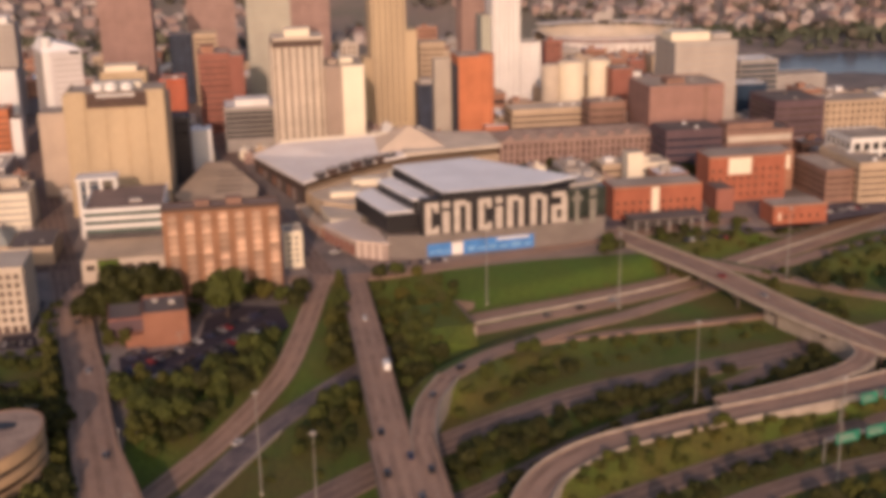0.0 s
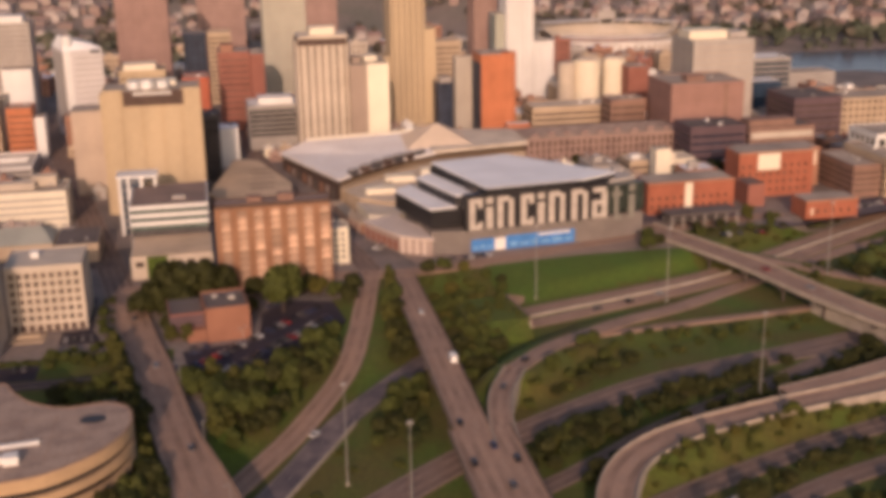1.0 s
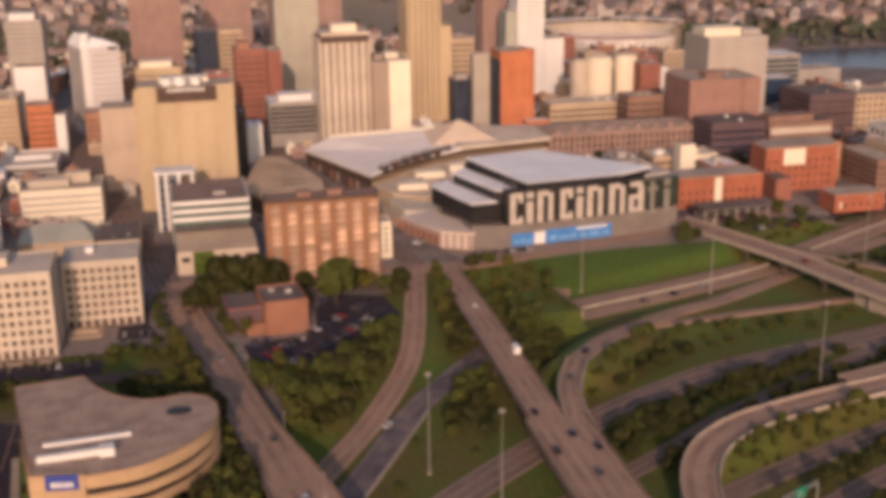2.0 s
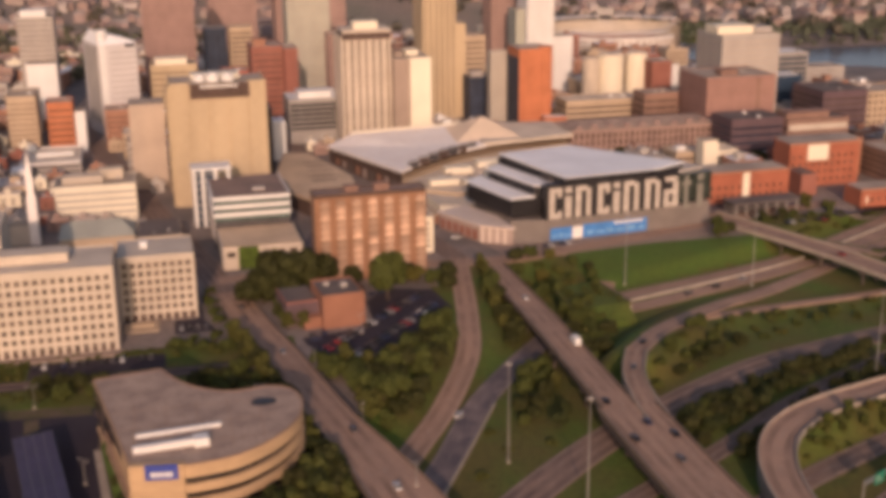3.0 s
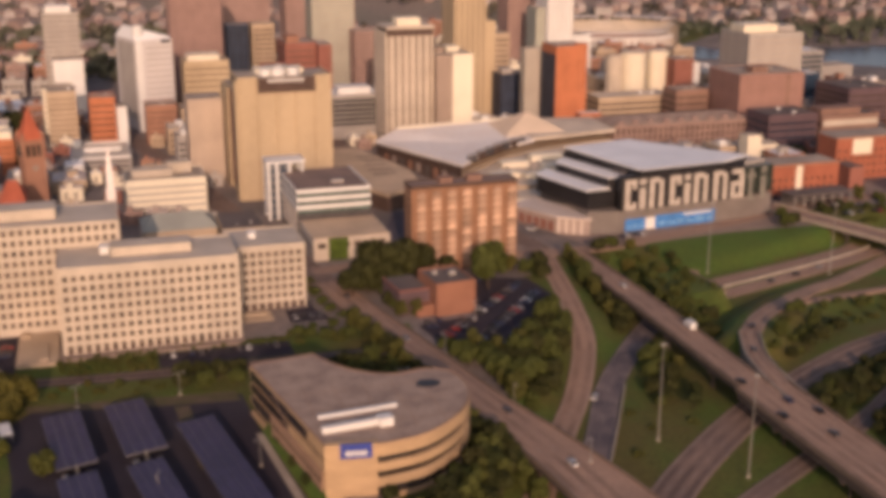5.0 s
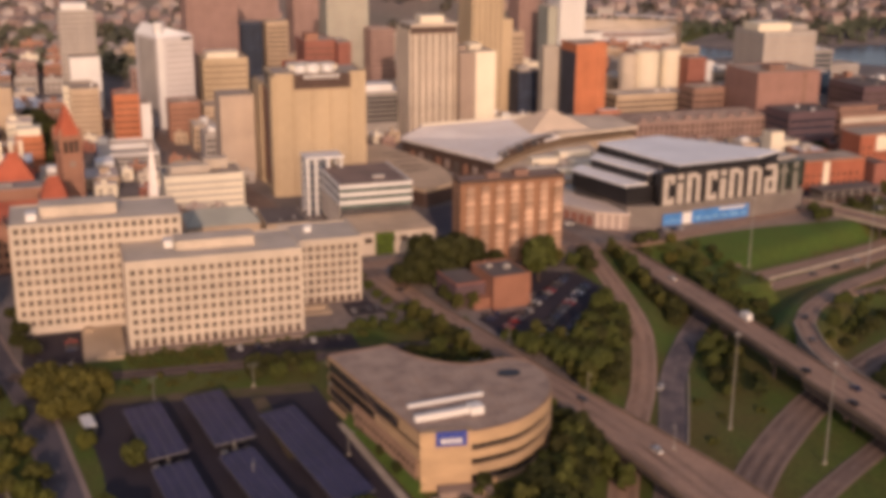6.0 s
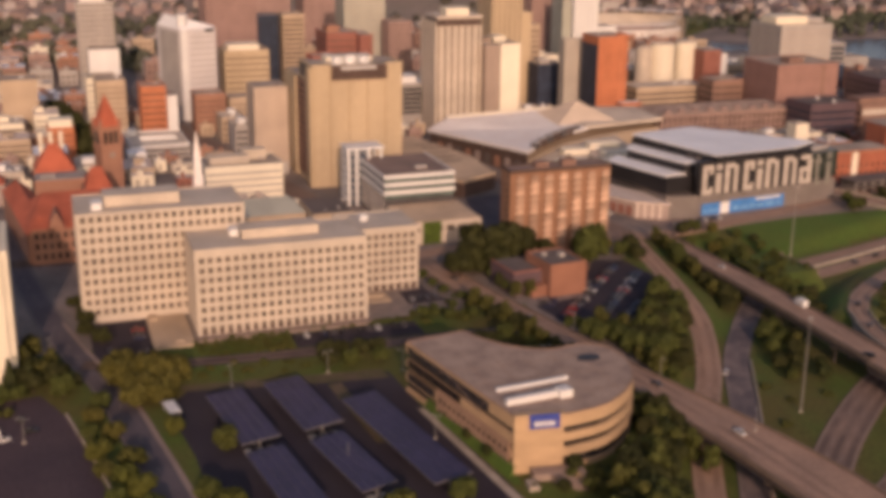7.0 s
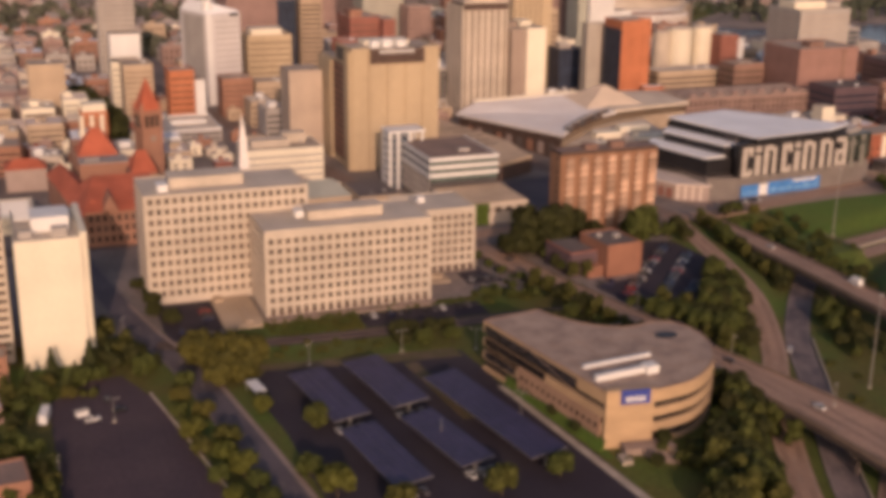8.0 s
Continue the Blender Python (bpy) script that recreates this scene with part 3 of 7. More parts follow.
part("lintel", Shape().box(0, -0.9, -1.5, 29, 0.0, 0.3), "rail", portal)
for u in (0.4, 10.5, 20.0, 28.0):
    part("column", Shape().box(u - 0.5, -0.85, -6.8, u + 0.5, -0.05, -1.5), "parapet", portal)
part("wing_wall", Shape().add([(29, -0.6, -6.8), (29, 0, -6.8), (29, 0, 0.4), (29, -0.6, 0.4), (33, -10.6, -6.8), (33, -10, -6.8), (33, -10, -3.0), (33, -10.6, -3.0)],
                              [(0, 1, 2, 3), (7, 6, 5, 4), (0, 4, 5, 1), (1, 5, 6, 2), (2, 6, 7, 3), (3, 7, 4, 0)]), "rail", portal)
# dark sheet added across the carriageways for the tunnel's unlit depth
part("back_wall", Shape().box(0, 14, -6.8, 29, 14.6, -1.45), "charcoal", portal)


# ---- the near blocks ----
M["tanroof"] = mat("tan roof felt", (0.60, 0.44, 0.29), 0.9, 0.10, 0.06, 1.0)
M["darkbrown"] = mat("dark brown panel", (0.10, 0.062, 0.048), 0.8, 0.1, 0.2, 1.0)
M["plaza"] = mat("pale plaza paving", (0.29, 0.215, 0.175), 0.9, 0.10, 0.06, 1.0, 0.1)
M["brownroof"] = mat("brown roof felt", (0.27, 0.185, 0.145), 0.9, 0.12, 0.07, 0.9, 0.1, second=(0.20, 0.14, 0.115))
M["roofpatch"] = mat("stained gravel roof", (0.40, 0.295, 0.225), 0.95, 0.22, 0.16, 1.1, second=(0.27, 0.195, 0.155))
M["plum"] = brick("dark plum brick", (0.125, 0.08, 0.088))
M["pinkbrick"] = brick("pinkish brown brick", (0.335, 0.19, 0.152))
M["redbrown"] = brick("red brown brick", (0.315, 0.145, 0.09))
M["aptbrick"] = brick("brown orange brick", (0.30, 0.155, 0.088))
G = 1.0                                # turn of the street grid
ob = tower("office_block", "long cream concrete office block with small square windows", -184.6, 434, 64.2, 28, 33.6, 0.5, "limestone", "tanglass", rows=8, cols=20, fill=(0.58, 0.56),
           base=1.2, crown=2.5, single=True, roof="limestone", depth_cols=6, sides=("front", "left", "right"),
           plant=((0.3, 0.4, 0.45, 0.35, 2.6, "limestone"), (0.24, 0.55, 0.05, 0.2, 1.8, "white")))
part("plinth", Shape().box(-1.2, -5, -0.3, 65.5, -0.6, 0.9).box(0, -0.6, -0.3, 64, 0, 0.6), "plaza", ob)
for k in range(20):
    part("arcade_opening", Shape().box(1.6 + 3.11 * k, -0.06, 0.9, 3.5 + 3.11 * k, -0.01, 2.3), "darkbrown", ob)
ob = tower("office_block", "tall cream concrete office block with small square windows", -223.6, 461, 62, 30, 42.7, 0.5, "limestone", "tanglass", rows=10, cols=20, fill=(0.58, 0.56),
           base=2.2, crown=0.5, single=True, roof="limestone", depth_cols=7,
           plant=((0.18, 0.35, 0.45, 0.4, 3.2, "limestone"), (0.1, 0.2, 0.06, 0.2, 2.0, "white")))
ob = tower("office_wing", "cream concrete office wing with rows of small windows", -120.2, 465, 29.6, 26, 27.0, 0.5, "limestone", "tanglass", rows=6, cols=9, fill=(0.62, 0.62), base=3.8, crown=2.2,
      single=True, roof="limestone", sides=("front", "right"), depth_cols=7, plant=((0.3, 0.5, 0.1, 0.12, 1.6, "white"),))
for k in range(9):
    part("arcade_opening", Shape().box(0.9 + 3.2 * k, -0.07, 0, 3.1 + 3.2 * k, -0.01, 2.9), "darkbrown", ob)
solid("entrance_podium", Shape().box(-201, 427, -0.3, -186.5, 460.5, 0.9).box(-200, 455, 0.9, -197, 460.5, 1.7).box(-193, 430, 0.9, -190, 446, 1.6), "sand", "low tan forecourt podium between the cream blocks", "podium")
solid("entrance_podium", Shape().box(-119, 452, -0.3, -106, 462, 0.5).box(-117, 457, 0.5, -108, 461, 1.4), "sand", "low tan podium beside the cream office wing", "podium")


def apartment_block():
    w, d, h = 49.0, 11.0, 38.6
    top = thing("apartment_block", "orange brick apartment block with stacks of pale balconies", "building", -38.4, 495, 0, G, "city blocks")
    part("wall", Shape().box(0, 0, 0, w, d, h), "aptbrick", top)
    part("roof", Shape().box(0.4, 0.4, h, w - 0.4, d - 0.4, h + 0.15), "brownroof", top)
    # parapet in dark brown, the roof edge's shade put into its colour
    part("parapet", Shape().box(-0.15, -0.15, h - 0.9, w + 0.15, 0.25, h + 0.7).box(-0.15, d - 0.25, h - 0.9, w + 0.15, d + 0.15, h + 0.7)
         .box(-0.15, 0.25, h - 0.9, 0.25, d - 0.25, h + 0.7).box(w - 0.25, 0.25, h - 0.9, w + 0.15, d - 0.25, h + 0.7), "darkbrown", top)
    for x0, x1, z in ((14, 20, 2.2), (27, 33.5, 2.6)):
        part("plant_room", Shape().box(x0, 4, h, x1, 8.6, h + z).box(x0 - 0.2, 3.8, h + z, x1 + 0.2, 8.8, h + z + 0.25), "brown", top)
    cols, rows = 7, 12
    pu, pv = w / cols, 35.6 / rows
    slab_m = Shape().box(0, -1.1, 0, 3.9, 0, 0.18).box(0, -1.1, 0.18, 3.9, -0.98, 2.84).box(0, -0.98, 0.18, 0.12, 0, 1.15).box(3.78, -0.98, 0.18, 3.9, 0, 1.15).mesh("balcony")
    door_m = Shape().box(0.4, -0.05, 0.3, 3.5, 0.0, 2.4).mesh("window")
    for c in range(cols):
        for r in range(rows):
            m = pose(c * pu + pu / 2 - 1.95 + 0.8, 0, 1.2 + r * pv)
            part("balcony", slab_m, "balcony", top).matrix_basis = m
            part("window", door_m, "brownglass", top).matrix_basis = m
    side = Shape().box(-0.05, 0, 0, 0.0, 1.6, 1.6).mesh("side_window")
    for r in range(rows):
        for c in range(1):
            part("window", side, "brownglass", top).matrix_basis = pose(0, 3 + 5.6 * c, 2.0 + r * pv)


M["balcony"] = mat("pale balcony panel", (0.51, 0.33, 0.225), 0.8, 0.2, 0.4, 1.5, per=0.4)
apartment_block()
tower("apartment_block", "cream side block behind the brick apartments", 12.2, 526, 8.6, 12, 17.6, G, "cream", rows=5, cols=2, fill=(0.4, 0.45), base=2, single=True)


def brick_building():
    top = thing("brick_building", "low red brick building with a dark flat roof", "building", -43.6, 437.4, 0, 6, "city blocks")
    part("wall", Shape().box(0, 0, 0, 16.7, 21, 13), "redbrown", top)
    # wing in dark plum, the tone of the shaded left flank included
    part("wing_wall", Shape().box(-13, 7, 0, -0.05, 27, 9.6), "plum", top)
    part("roof", Shape().box(0.4, 0.4, 13, 16.3, 20.6, 13.15), "tar", top)
    part("wing_roof", Shape().box(-12.6, 7.4, 9.6, -0.4, 26.6, 9.75), "tar", top)
    part("wing_parapet", Shape().box(-13, 7, 9.6, -0.05, 7.35, 10.3).box(-13, 7.35, 9.6, -12.65, 27, 10.3), "red", top)
    part("parapet", Shape().box(0, 0, 13, 16.7, 0.35, 13.8).box(0, 20.65, 13, 16.7, 21, 13.8).box(0, 0.35, 13, 0.35, 20.65, 13.8).box(16.35, 0.35, 13, 16.7, 20.65, 13.8), "redbrown", top)
    part("roof_vent", Shape().box(10, 10, 13.15, 12.5, 12.5, 14.6), "pewter", top)
    part("roof_vent", Shape().box(4, 14, 13.15, 6, 15.4, 14.2), "pewter", top)
    part("annex", Shape().box(-7, 2.5, 0, -0.05, 6.95, 4.6), "redbrown", top)
    for x in (0.0, 15.9):
        part("corner_pier", Shape().box(x, -0.25, 0, x + 0.8, -0.02, 12.9), "redbrown", top)


brick_building()


def banded_office():
    """The white-banded office with its framed stair tower and podium."""
    top = thing("office_block", "low office block with white bands and a framed stair tower", "building", -78.8, 557, 0, G, "city blocks")
    w, d = 36.6, 46.0
    part("wall", Shape().box(0.6, 0.6, 0, w - 0.6, d, 24), "charcoal", top)
    for k, z in enumerate((23.3, 19.4, 15.5)):
        part("band", Shape().box(0, 0, z, w, 0.55, z + 1.9).box(0, 0.55, z, 0.55, d, z + 1.9).box(w - 0.55, 0.55, z, w, d, z + 1.9), "white", top)
        part("window_band", Shape().box(0.55, 0.3, z - 2.0, w - 0.55, 0.5, z), "greenglass", top)
    part("roof", Shape().box(0.6, 0.6, 24, w - 0.6, d, 24.6), "brownroof", top)
    part("plant_room", Shape().box(20, 12, 24.6, 26, 15, 26), "pewter", top)
    grid = Shape()
    for k in range(11):
        grid.box(-0.02, 2 + 4 * k, 2, 0.58, 3.0 + 4 * k, 15.4)
    for k in range(4):
        grid.box(-0.05, 0.6, 4 + 3.4 * k, 0.55, d, 4.7 + 3.4 * k)
    part("side_frame", grid, "pewter", top)
    tw = thing("stair_tower", "white framed stair tower with dark glass sides", "building", -86.4, 598, 0, G, "city blocks")
    part("inner_wall", Shape().box(0.8, 0.8, 0, 11.2, 12, 29.4), "blueglass", tw)
    part("cap", Shape().box(-0.6, -0.6, 29.4, 19.4, 13, 30.6), "white", tw)
    for y in (0, 11):
        part("cap_post", Shape().box(17.4, y, 0, 18.6, y + 1.2, 29.4), "white", tw)
    for x, y in ((0, 0), (4.2, 0), (10.6, 0), (0, 11.4)):
        part("column", Shape().box(x, y, 0, x + 1.5, y + 1.3, 29.4), "white", tw)
    for k in range(7):
        part("side_panel", Shape().box(-0.05, 1.4, 2.6 + 3.9 * k, 0.3, 11.3, 5.0 + 3.9 * k), "white", tw)
        part("floor_edge", Shape().box(0.3, 0.4, 3.6 + 3.9 * k, 11.7, 0.78, 4.1 + 3.9 * k).box(0.4, 0.8, 3.6 + 3.9 * k, 0.78, 12, 4.1 + 3.9 * k), "pewter", tw)
    base = thing("podium_building", "low beige podium with a flat roof", "building", -77, 523, 0, G, "city blocks")
    part("wall", Shape().box(0, 0, 0, 36, 33.2, 10.5), "limestone", base)
    part("roof", Shape().box(0.4, 0.4, 10.5, 35.6, 32.8, 10.65), "tanroof", base)
    part("side_grid", Shape().box(-0.12, 2, 3.5, 0, 31, 4.3).box(-0.12, 2, 7, 0, 31, 7.8), "pewter", base)
    win = Shape().box(-0.06, 0, 0, 0, 1.8, 2.2).mesh("window")
    for r in range(2):
        for k in range(8):
            part("window", win, "brownglass", base).matrix_basis = pose(0, 2.6 + 3.6 * k, 1.2 + 3.5 * r)
    front = Shape().box(0, -0.06, 0, 3.6, 0, 2.4).mesh("window")
    for k in range(6):
        part("window", front, "brownglass", base).matrix_basis = pose(2 + 5.6 * k, 0, 5.8)
    part("ivy", Shape().box(7, -0.5, 0, 16, -0.08, 10.6), "ivy", base, "bright green ivy curtain on the wall")


M["ivy"] = mat("bright ivy", (0.075, 0.115, 0.012), 0.9, 0.25, 0.6, 3.0, 0.6)
banded_office()


M["taupe"] = mat("taupe stone", (0.49, 0.39, 0.305), 0.85, 0.08, 0.06, 1.2)


def broad_tower():
    w, d, h = 50.4, 62.0, 66.0
    top = thing("tower_block", "broad tan brick office tower with a dark crown sign", "building", -94.2, 641, 0, G, "city blocks")
    edges = [0, 9.5, 20, 30.2, 40.5, w]
    s = Shape().box(0, 0.9, 0, w, 31, h).box(0, 31, 0, w, d, h - 9)
    for a, b in zip(edges, edges[1:]):
        s.box(a + 0.4, 0, 0, b - 0.4, 0.9, h)
    part("wall", s, "tan", top)
    part("roof", Shape().box(0.5, 1.0, h, w - 0.5, 30.5, h + 0.2), "gravel", top)
    part("rear_roof", Shape().box(0.5, 31.1, h - 9, w - 0.5, d - 0.5, h - 8.8), "gravel", top)
    part("parapet", Shape().box(0, 0.2, h, 10, 0.9, h + 1.0).box(0, 0.9, h, 0.7, 31, h + 1.0), "tan", top)
    part("parapet", Shape().box(40.5, 0.2, h, w, 0.9, h + 1.0).box(w - 0.7, 0.9, h, w, 31, h + 1.0), "tan", top)
    board = part("crown_sign", Shape().box(10.4, -0.35, h - 7.6, 41.5, -0.02, h + 0.3), "darkbrown", top, "dark brown crown sign board with pale lettering")
    for k in range(9):
        part("sign_bar", Shape().box(16 + 2.2 * k, -0.42, h - 2.0, 17.6 + 2.2 * k, -0.36, h - 0.4), "white", board)
    for x, y, r, z in ((16, 9, 3.2, 3.4), (23, 8, 3.6, 4.2), (31, 9, 3.4, 3.6)):
        part("cooling_tower", Shape().cone(x, y, h + 0.2, h + z, r, r * 0.9, 14).cone(x, y, h + z, h + z + 0.5, r * 0.6, r * 0.6, 14), "white", top)
    part("plant_room", Shape().box(12, 16, h + 0.2, 38, 28, h + 2.6), "cream", top)
    # flat dark stair slot with landings on the flank, recess shade in its colour
    slot = part("stair_slot", Shape().box(-0.06, 10, 3, 0.0, 36, h - 9.4), "darkbrown", top, "flat dark stair slot, recess shade in its colour")
    for k in range(15):
        part("landing", Shape().box(-0.6, 11, 5 + 3.5 * k, -0.07, 35, 6.2 + 3.5 * k), "rust", slot)
    part("flank_pier", Shape().box(-1.6, 0.9, 0, -0.02, 9.6, h - 1).box(-1.6, 36.4, 0, -0.02, d, h - 10), "tan", top)
    # black panel paints the shade of the notch above
    part("flank_slot", Shape().box(-0.05, 10, h - 8, -0.01, 29, h - 0.5), "black", top)


broad_tower()


# ---- convention hall ----
def convention_hall():
    top = thing("convention_hall", "black clad convention hall with huge white wall letters", "hall", 78.4, 526.6, 0, 6.7)
    u = Matrix(pose(78.4, 526.6, 0, 0, 0, 6.7)).inverted()

    def at(pts):
        return [tuple((u @ Vector((x, y, 0)))[:2]) for x, y in pts]
    part("base_wall", Shape().prism(at([(60, 530), (74.6, 526.8), (78.4, 527.2), (146, 535.1), (168, 541), (150, 578), (112, 596), (56, 584)]), -1.5, 11.4), "umber", top)
    part("upper_wall", Shape().prism(at([(75.2, 526.3), (78.4, 526.6), (147, 534.65), (148, 536), (152, 545), (112, 597), (70, 589), (79, 560), (86, 537), (80.5, 531.5), (75.2, 530.5)]), 11.4, 28.6), "black", top)
    part("roof", Shape().prism(at([(86.5, 528.2), (134, 533.8), (155, 544.5), (112, 598), (70.5, 589)]), 30.5, 31.2), "silver", top, "broad silver metal roof")
    part("roof_wall", Shape().prism(at([(86.9, 528.6), (133.8, 534.2), (154.4, 544.7), (112, 597.6), (71, 588.6)]), 28.6, 30.5), "black", top)
    part("roof_edge", Shape().prism(at([(86.2, 527.2), (134.2, 532.9), (134.2, 533.7), (86.2, 528.0)]), 28.6, 30.9), "black", top)
    part("step_wall", Shape().prism(at([(73.6, 537), (88, 534.5), (80, 560), (71, 588), (61.5, 577)]), 12.4, 25.6), "black", top)
    part("step_roof", Shape().prism(at([(73.2, 537.5), (85.5, 536), (78.5, 557), (69.5, 586.5), (61, 577.5)]), 25.6, 26.3), "silver", top)
    part("step_wall", Shape().prism(at([(60.5, 531.5), (78.3, 533.5), (70, 560), (60, 586), (49.5, 573.5)]), 12.4, 20.6), "black", top)
    part("step_roof", Shape().prism(at([(60.2, 534), (73.5, 535.5), (66, 560), (59, 584), (49.2, 574)]), 20.6, 21.3), "silver", top)
    part("roof_vent", Shape().prism(at([(82, 541), (87, 541), (85, 548), (80, 548)]), 26.3, 28.6), "charcoal", top)
    part("far_roof", Shape().prism(at([(146, 540), (166, 547), (160, 560), (138, 566)]), 26.5, 28.0), "pewter", top)
    part("screen_wall", Shape().prism(at([(147.5, 536), (168.5, 541.5), (160, 562), (150, 575), (146, 560)]), 12.4, 26.5), "screen", top, "dark green glass screen wall")
    # letters: word, left and right edge along the wall, top height
    low, high = 11.7, 26.8
    spans = [("c", -0.9, 5.7), ("i", 7.3, 11.1), ("n", 13.1, 21.2), ("c", 24.9, 31.4), ("i", 33.2, 37.0), ("n", 39.0, 47.3), ("n", 50.7, 59.1), ("a", 61.4, 69.4)]
    for ch, a, b in spans:
        place_letter(ch, a, b, low, high, "letter", top, pose(0, -0.05, 0))
    tilt = pose(0, 0, 0) @ Matrix(pose(78.4, 526.6, 0, 0, 0, 6.7)).inverted() @ pose(147.3, 535.7, 0, 0, 0, 14.5)
    for ch, a, b in (("t", 3.0, 8.6), ("i", 12.6, 16.4)):
        place_letter(ch, a, b, 9.0, 26.0, "grey_letter", top, tilt)
    # printed banner: blue field in two pieces round a white emblem
    ban = part("banner", Shape().box(-0.1, -0.35, 0.9, 11.6, -0.22, 7.0).box(17.2, -0.35, 0.7, 52.5, -0.22, 7.4), "banner", top, "long blue printed wall banner with pale emblem")
    part("emblem", Shape().box(11.7, -0.42, 1.0, 17.1, -0.23, 6.8), "white", ban)
    part("pale_bar", Shape().box(34, -0.42, 6.0, 50, -0.36, 7.0), "white", ban)
    for k, (x0, x1) in enumerate(((1.0, 3.6), (4.4, 6.8), (7.8, 10.6), (19.5, 23), (24, 29), (30, 33.5), (35, 39.5), (41, 46), (47.5, 51))):
        part("pale_bar", Shape().box(x0, -0.42, 2.4, x1, -0.36, 3.4 + 0.5 * (k % 2)), "banner_pale", ban)
    # dock wall and low lobby beside the hall
    low_b = thing("lobby_building", "low lobby building with pale pink roof", "building", 0, 0)
    part("wall", Shape().prism([(33, 566), (46, 536), (60, 527), (62, 541), (49, 573)], 0, 8.0), "pinkwall", low_b)
    part("roof", Shape().prism([(32, 566.5), (45.5, 535), (60.5, 526), (62.5, 541.5), (49, 574)], 8.0, 8.7), "pinkroof", low_b)
    for k in range(6):
        x, y = 33.3 + 2.05 * k, 564.3 - 4.75 * k
        part("bay", Shape().box(0, -0.12, 0, 3.4, 0.12, 4.8), "red", low_b).matrix_basis = pose(x, y, 0.8, 0, 0, -66.6)
    for k in range(4):
        part("pilaster", Shape().box(0.6 + 3.8 * k, -0.3, 0, 1.8 + 3.8 * k, -0.02, 7.8), "pinkroof", low_b).matrix_basis = pose(46, 536, 0, 0, 0, -32.7)
    # covered walk from the lobby up the street
    walk_b = thing("covered_walk", "long covered street walk with a tan roof", "building", 0, 0)
    line = curve([(24.5, 622, 0), (27, 604, 0), (30.5, 587, 0), (34.5, 573, 0)], 3.0)
    part("wall", ribbon(line, -2.2, 2.2, 4.6, 4.8), "rust", walk_b)
    part("roof", ribbon(line, -2.8, 2.8, 5.3, 0.65), "tanroof", walk_b)
    post = Shape().box(-0.25, -0.25, 0, 0.25, 0.25, 4.6).mesh("post")
    for k in range(0, len(line) - 1, 2):
        part("post", post, "pinkroof", walk_b).matrix_basis = pose(line[k].x - 2.6, line[k].y, 0)


# the strokes of each squared letter, as fractions of its field
STROKES = {
    "c": ((0, 0, 0.44, 1), (0.44, 0.84, 1, 1), (0.66, 0.68, 1, 0.84), (0.44, 0, 1, 0.15), (0.70, 0.15, 1, 0.24)),
    "i": ((0.04, 0, 0.96, 0.70), (0.04, 0.80, 0.96, 1)),
    "n": ((0, 0, 0.36, 1), (0.36, 0.84, 0.70, 1), (0.70, 0, 1, 0.92)),
    "a": ((0.06, 0.84, 0.90, 1), (0.62, 0, 1, 0.84), (0, 0.44, 0.62, 0.58), (0, 0, 0.34, 0.44), (0.34, 0, 0.62, 0.14)),
    "t": ((0.28, 0, 0.66, 1), (0, 0.70, 0.28, 0.84), (0.66, 0.70, 1, 0.84), (0.66, 0, 1, 0.15)),
}


def place_letter(ch, a, b, low, high, material, parent, m):
    """One squared letter of panels standing off the wall, in its field."""
    s = Shape()
    for x0, z0, x1, z1 in STROKES[ch]:
        s.box(a + (b - a) * x0, -0.45, low + (high - low) * z0, a + (b - a) * x1, -0.08, low + (high - low) * z1)
    part("letter", s, material, parent).matrix_basis = m


M["banner_pale"] = mat("pale blue print", (0.20, 0.40, 0.62), 0.6, 0.1, 0.3, 1.0, 0.0)
M["letter"] = mat("white letter panel", (0.53, 0.465, 0.40), 0.6, 0.1, 0.4, 1.5, 0.0)
M["grey_letter"] = mat("grey letter panel", (0.24, 0.225, 0.19), 0.6, 0.08, 0.2, 1.0, 0.0)
M["screen"] = mat("dark green glass", (0.045, 0.055, 0.045), 0.3, 0.2, 0.2, 1.0, 0.0)
M["pinkwall"] = mat("pale pinkish stone", (0.40, 0.31, 0.265), 0.85, 0.07, 0.08, 1.2)
M["pinkroof"] = mat("pale pink roof", (0.66, 0.55, 0.47), 0.85, 0.06, 0.06, 1.0)
convention_hall()


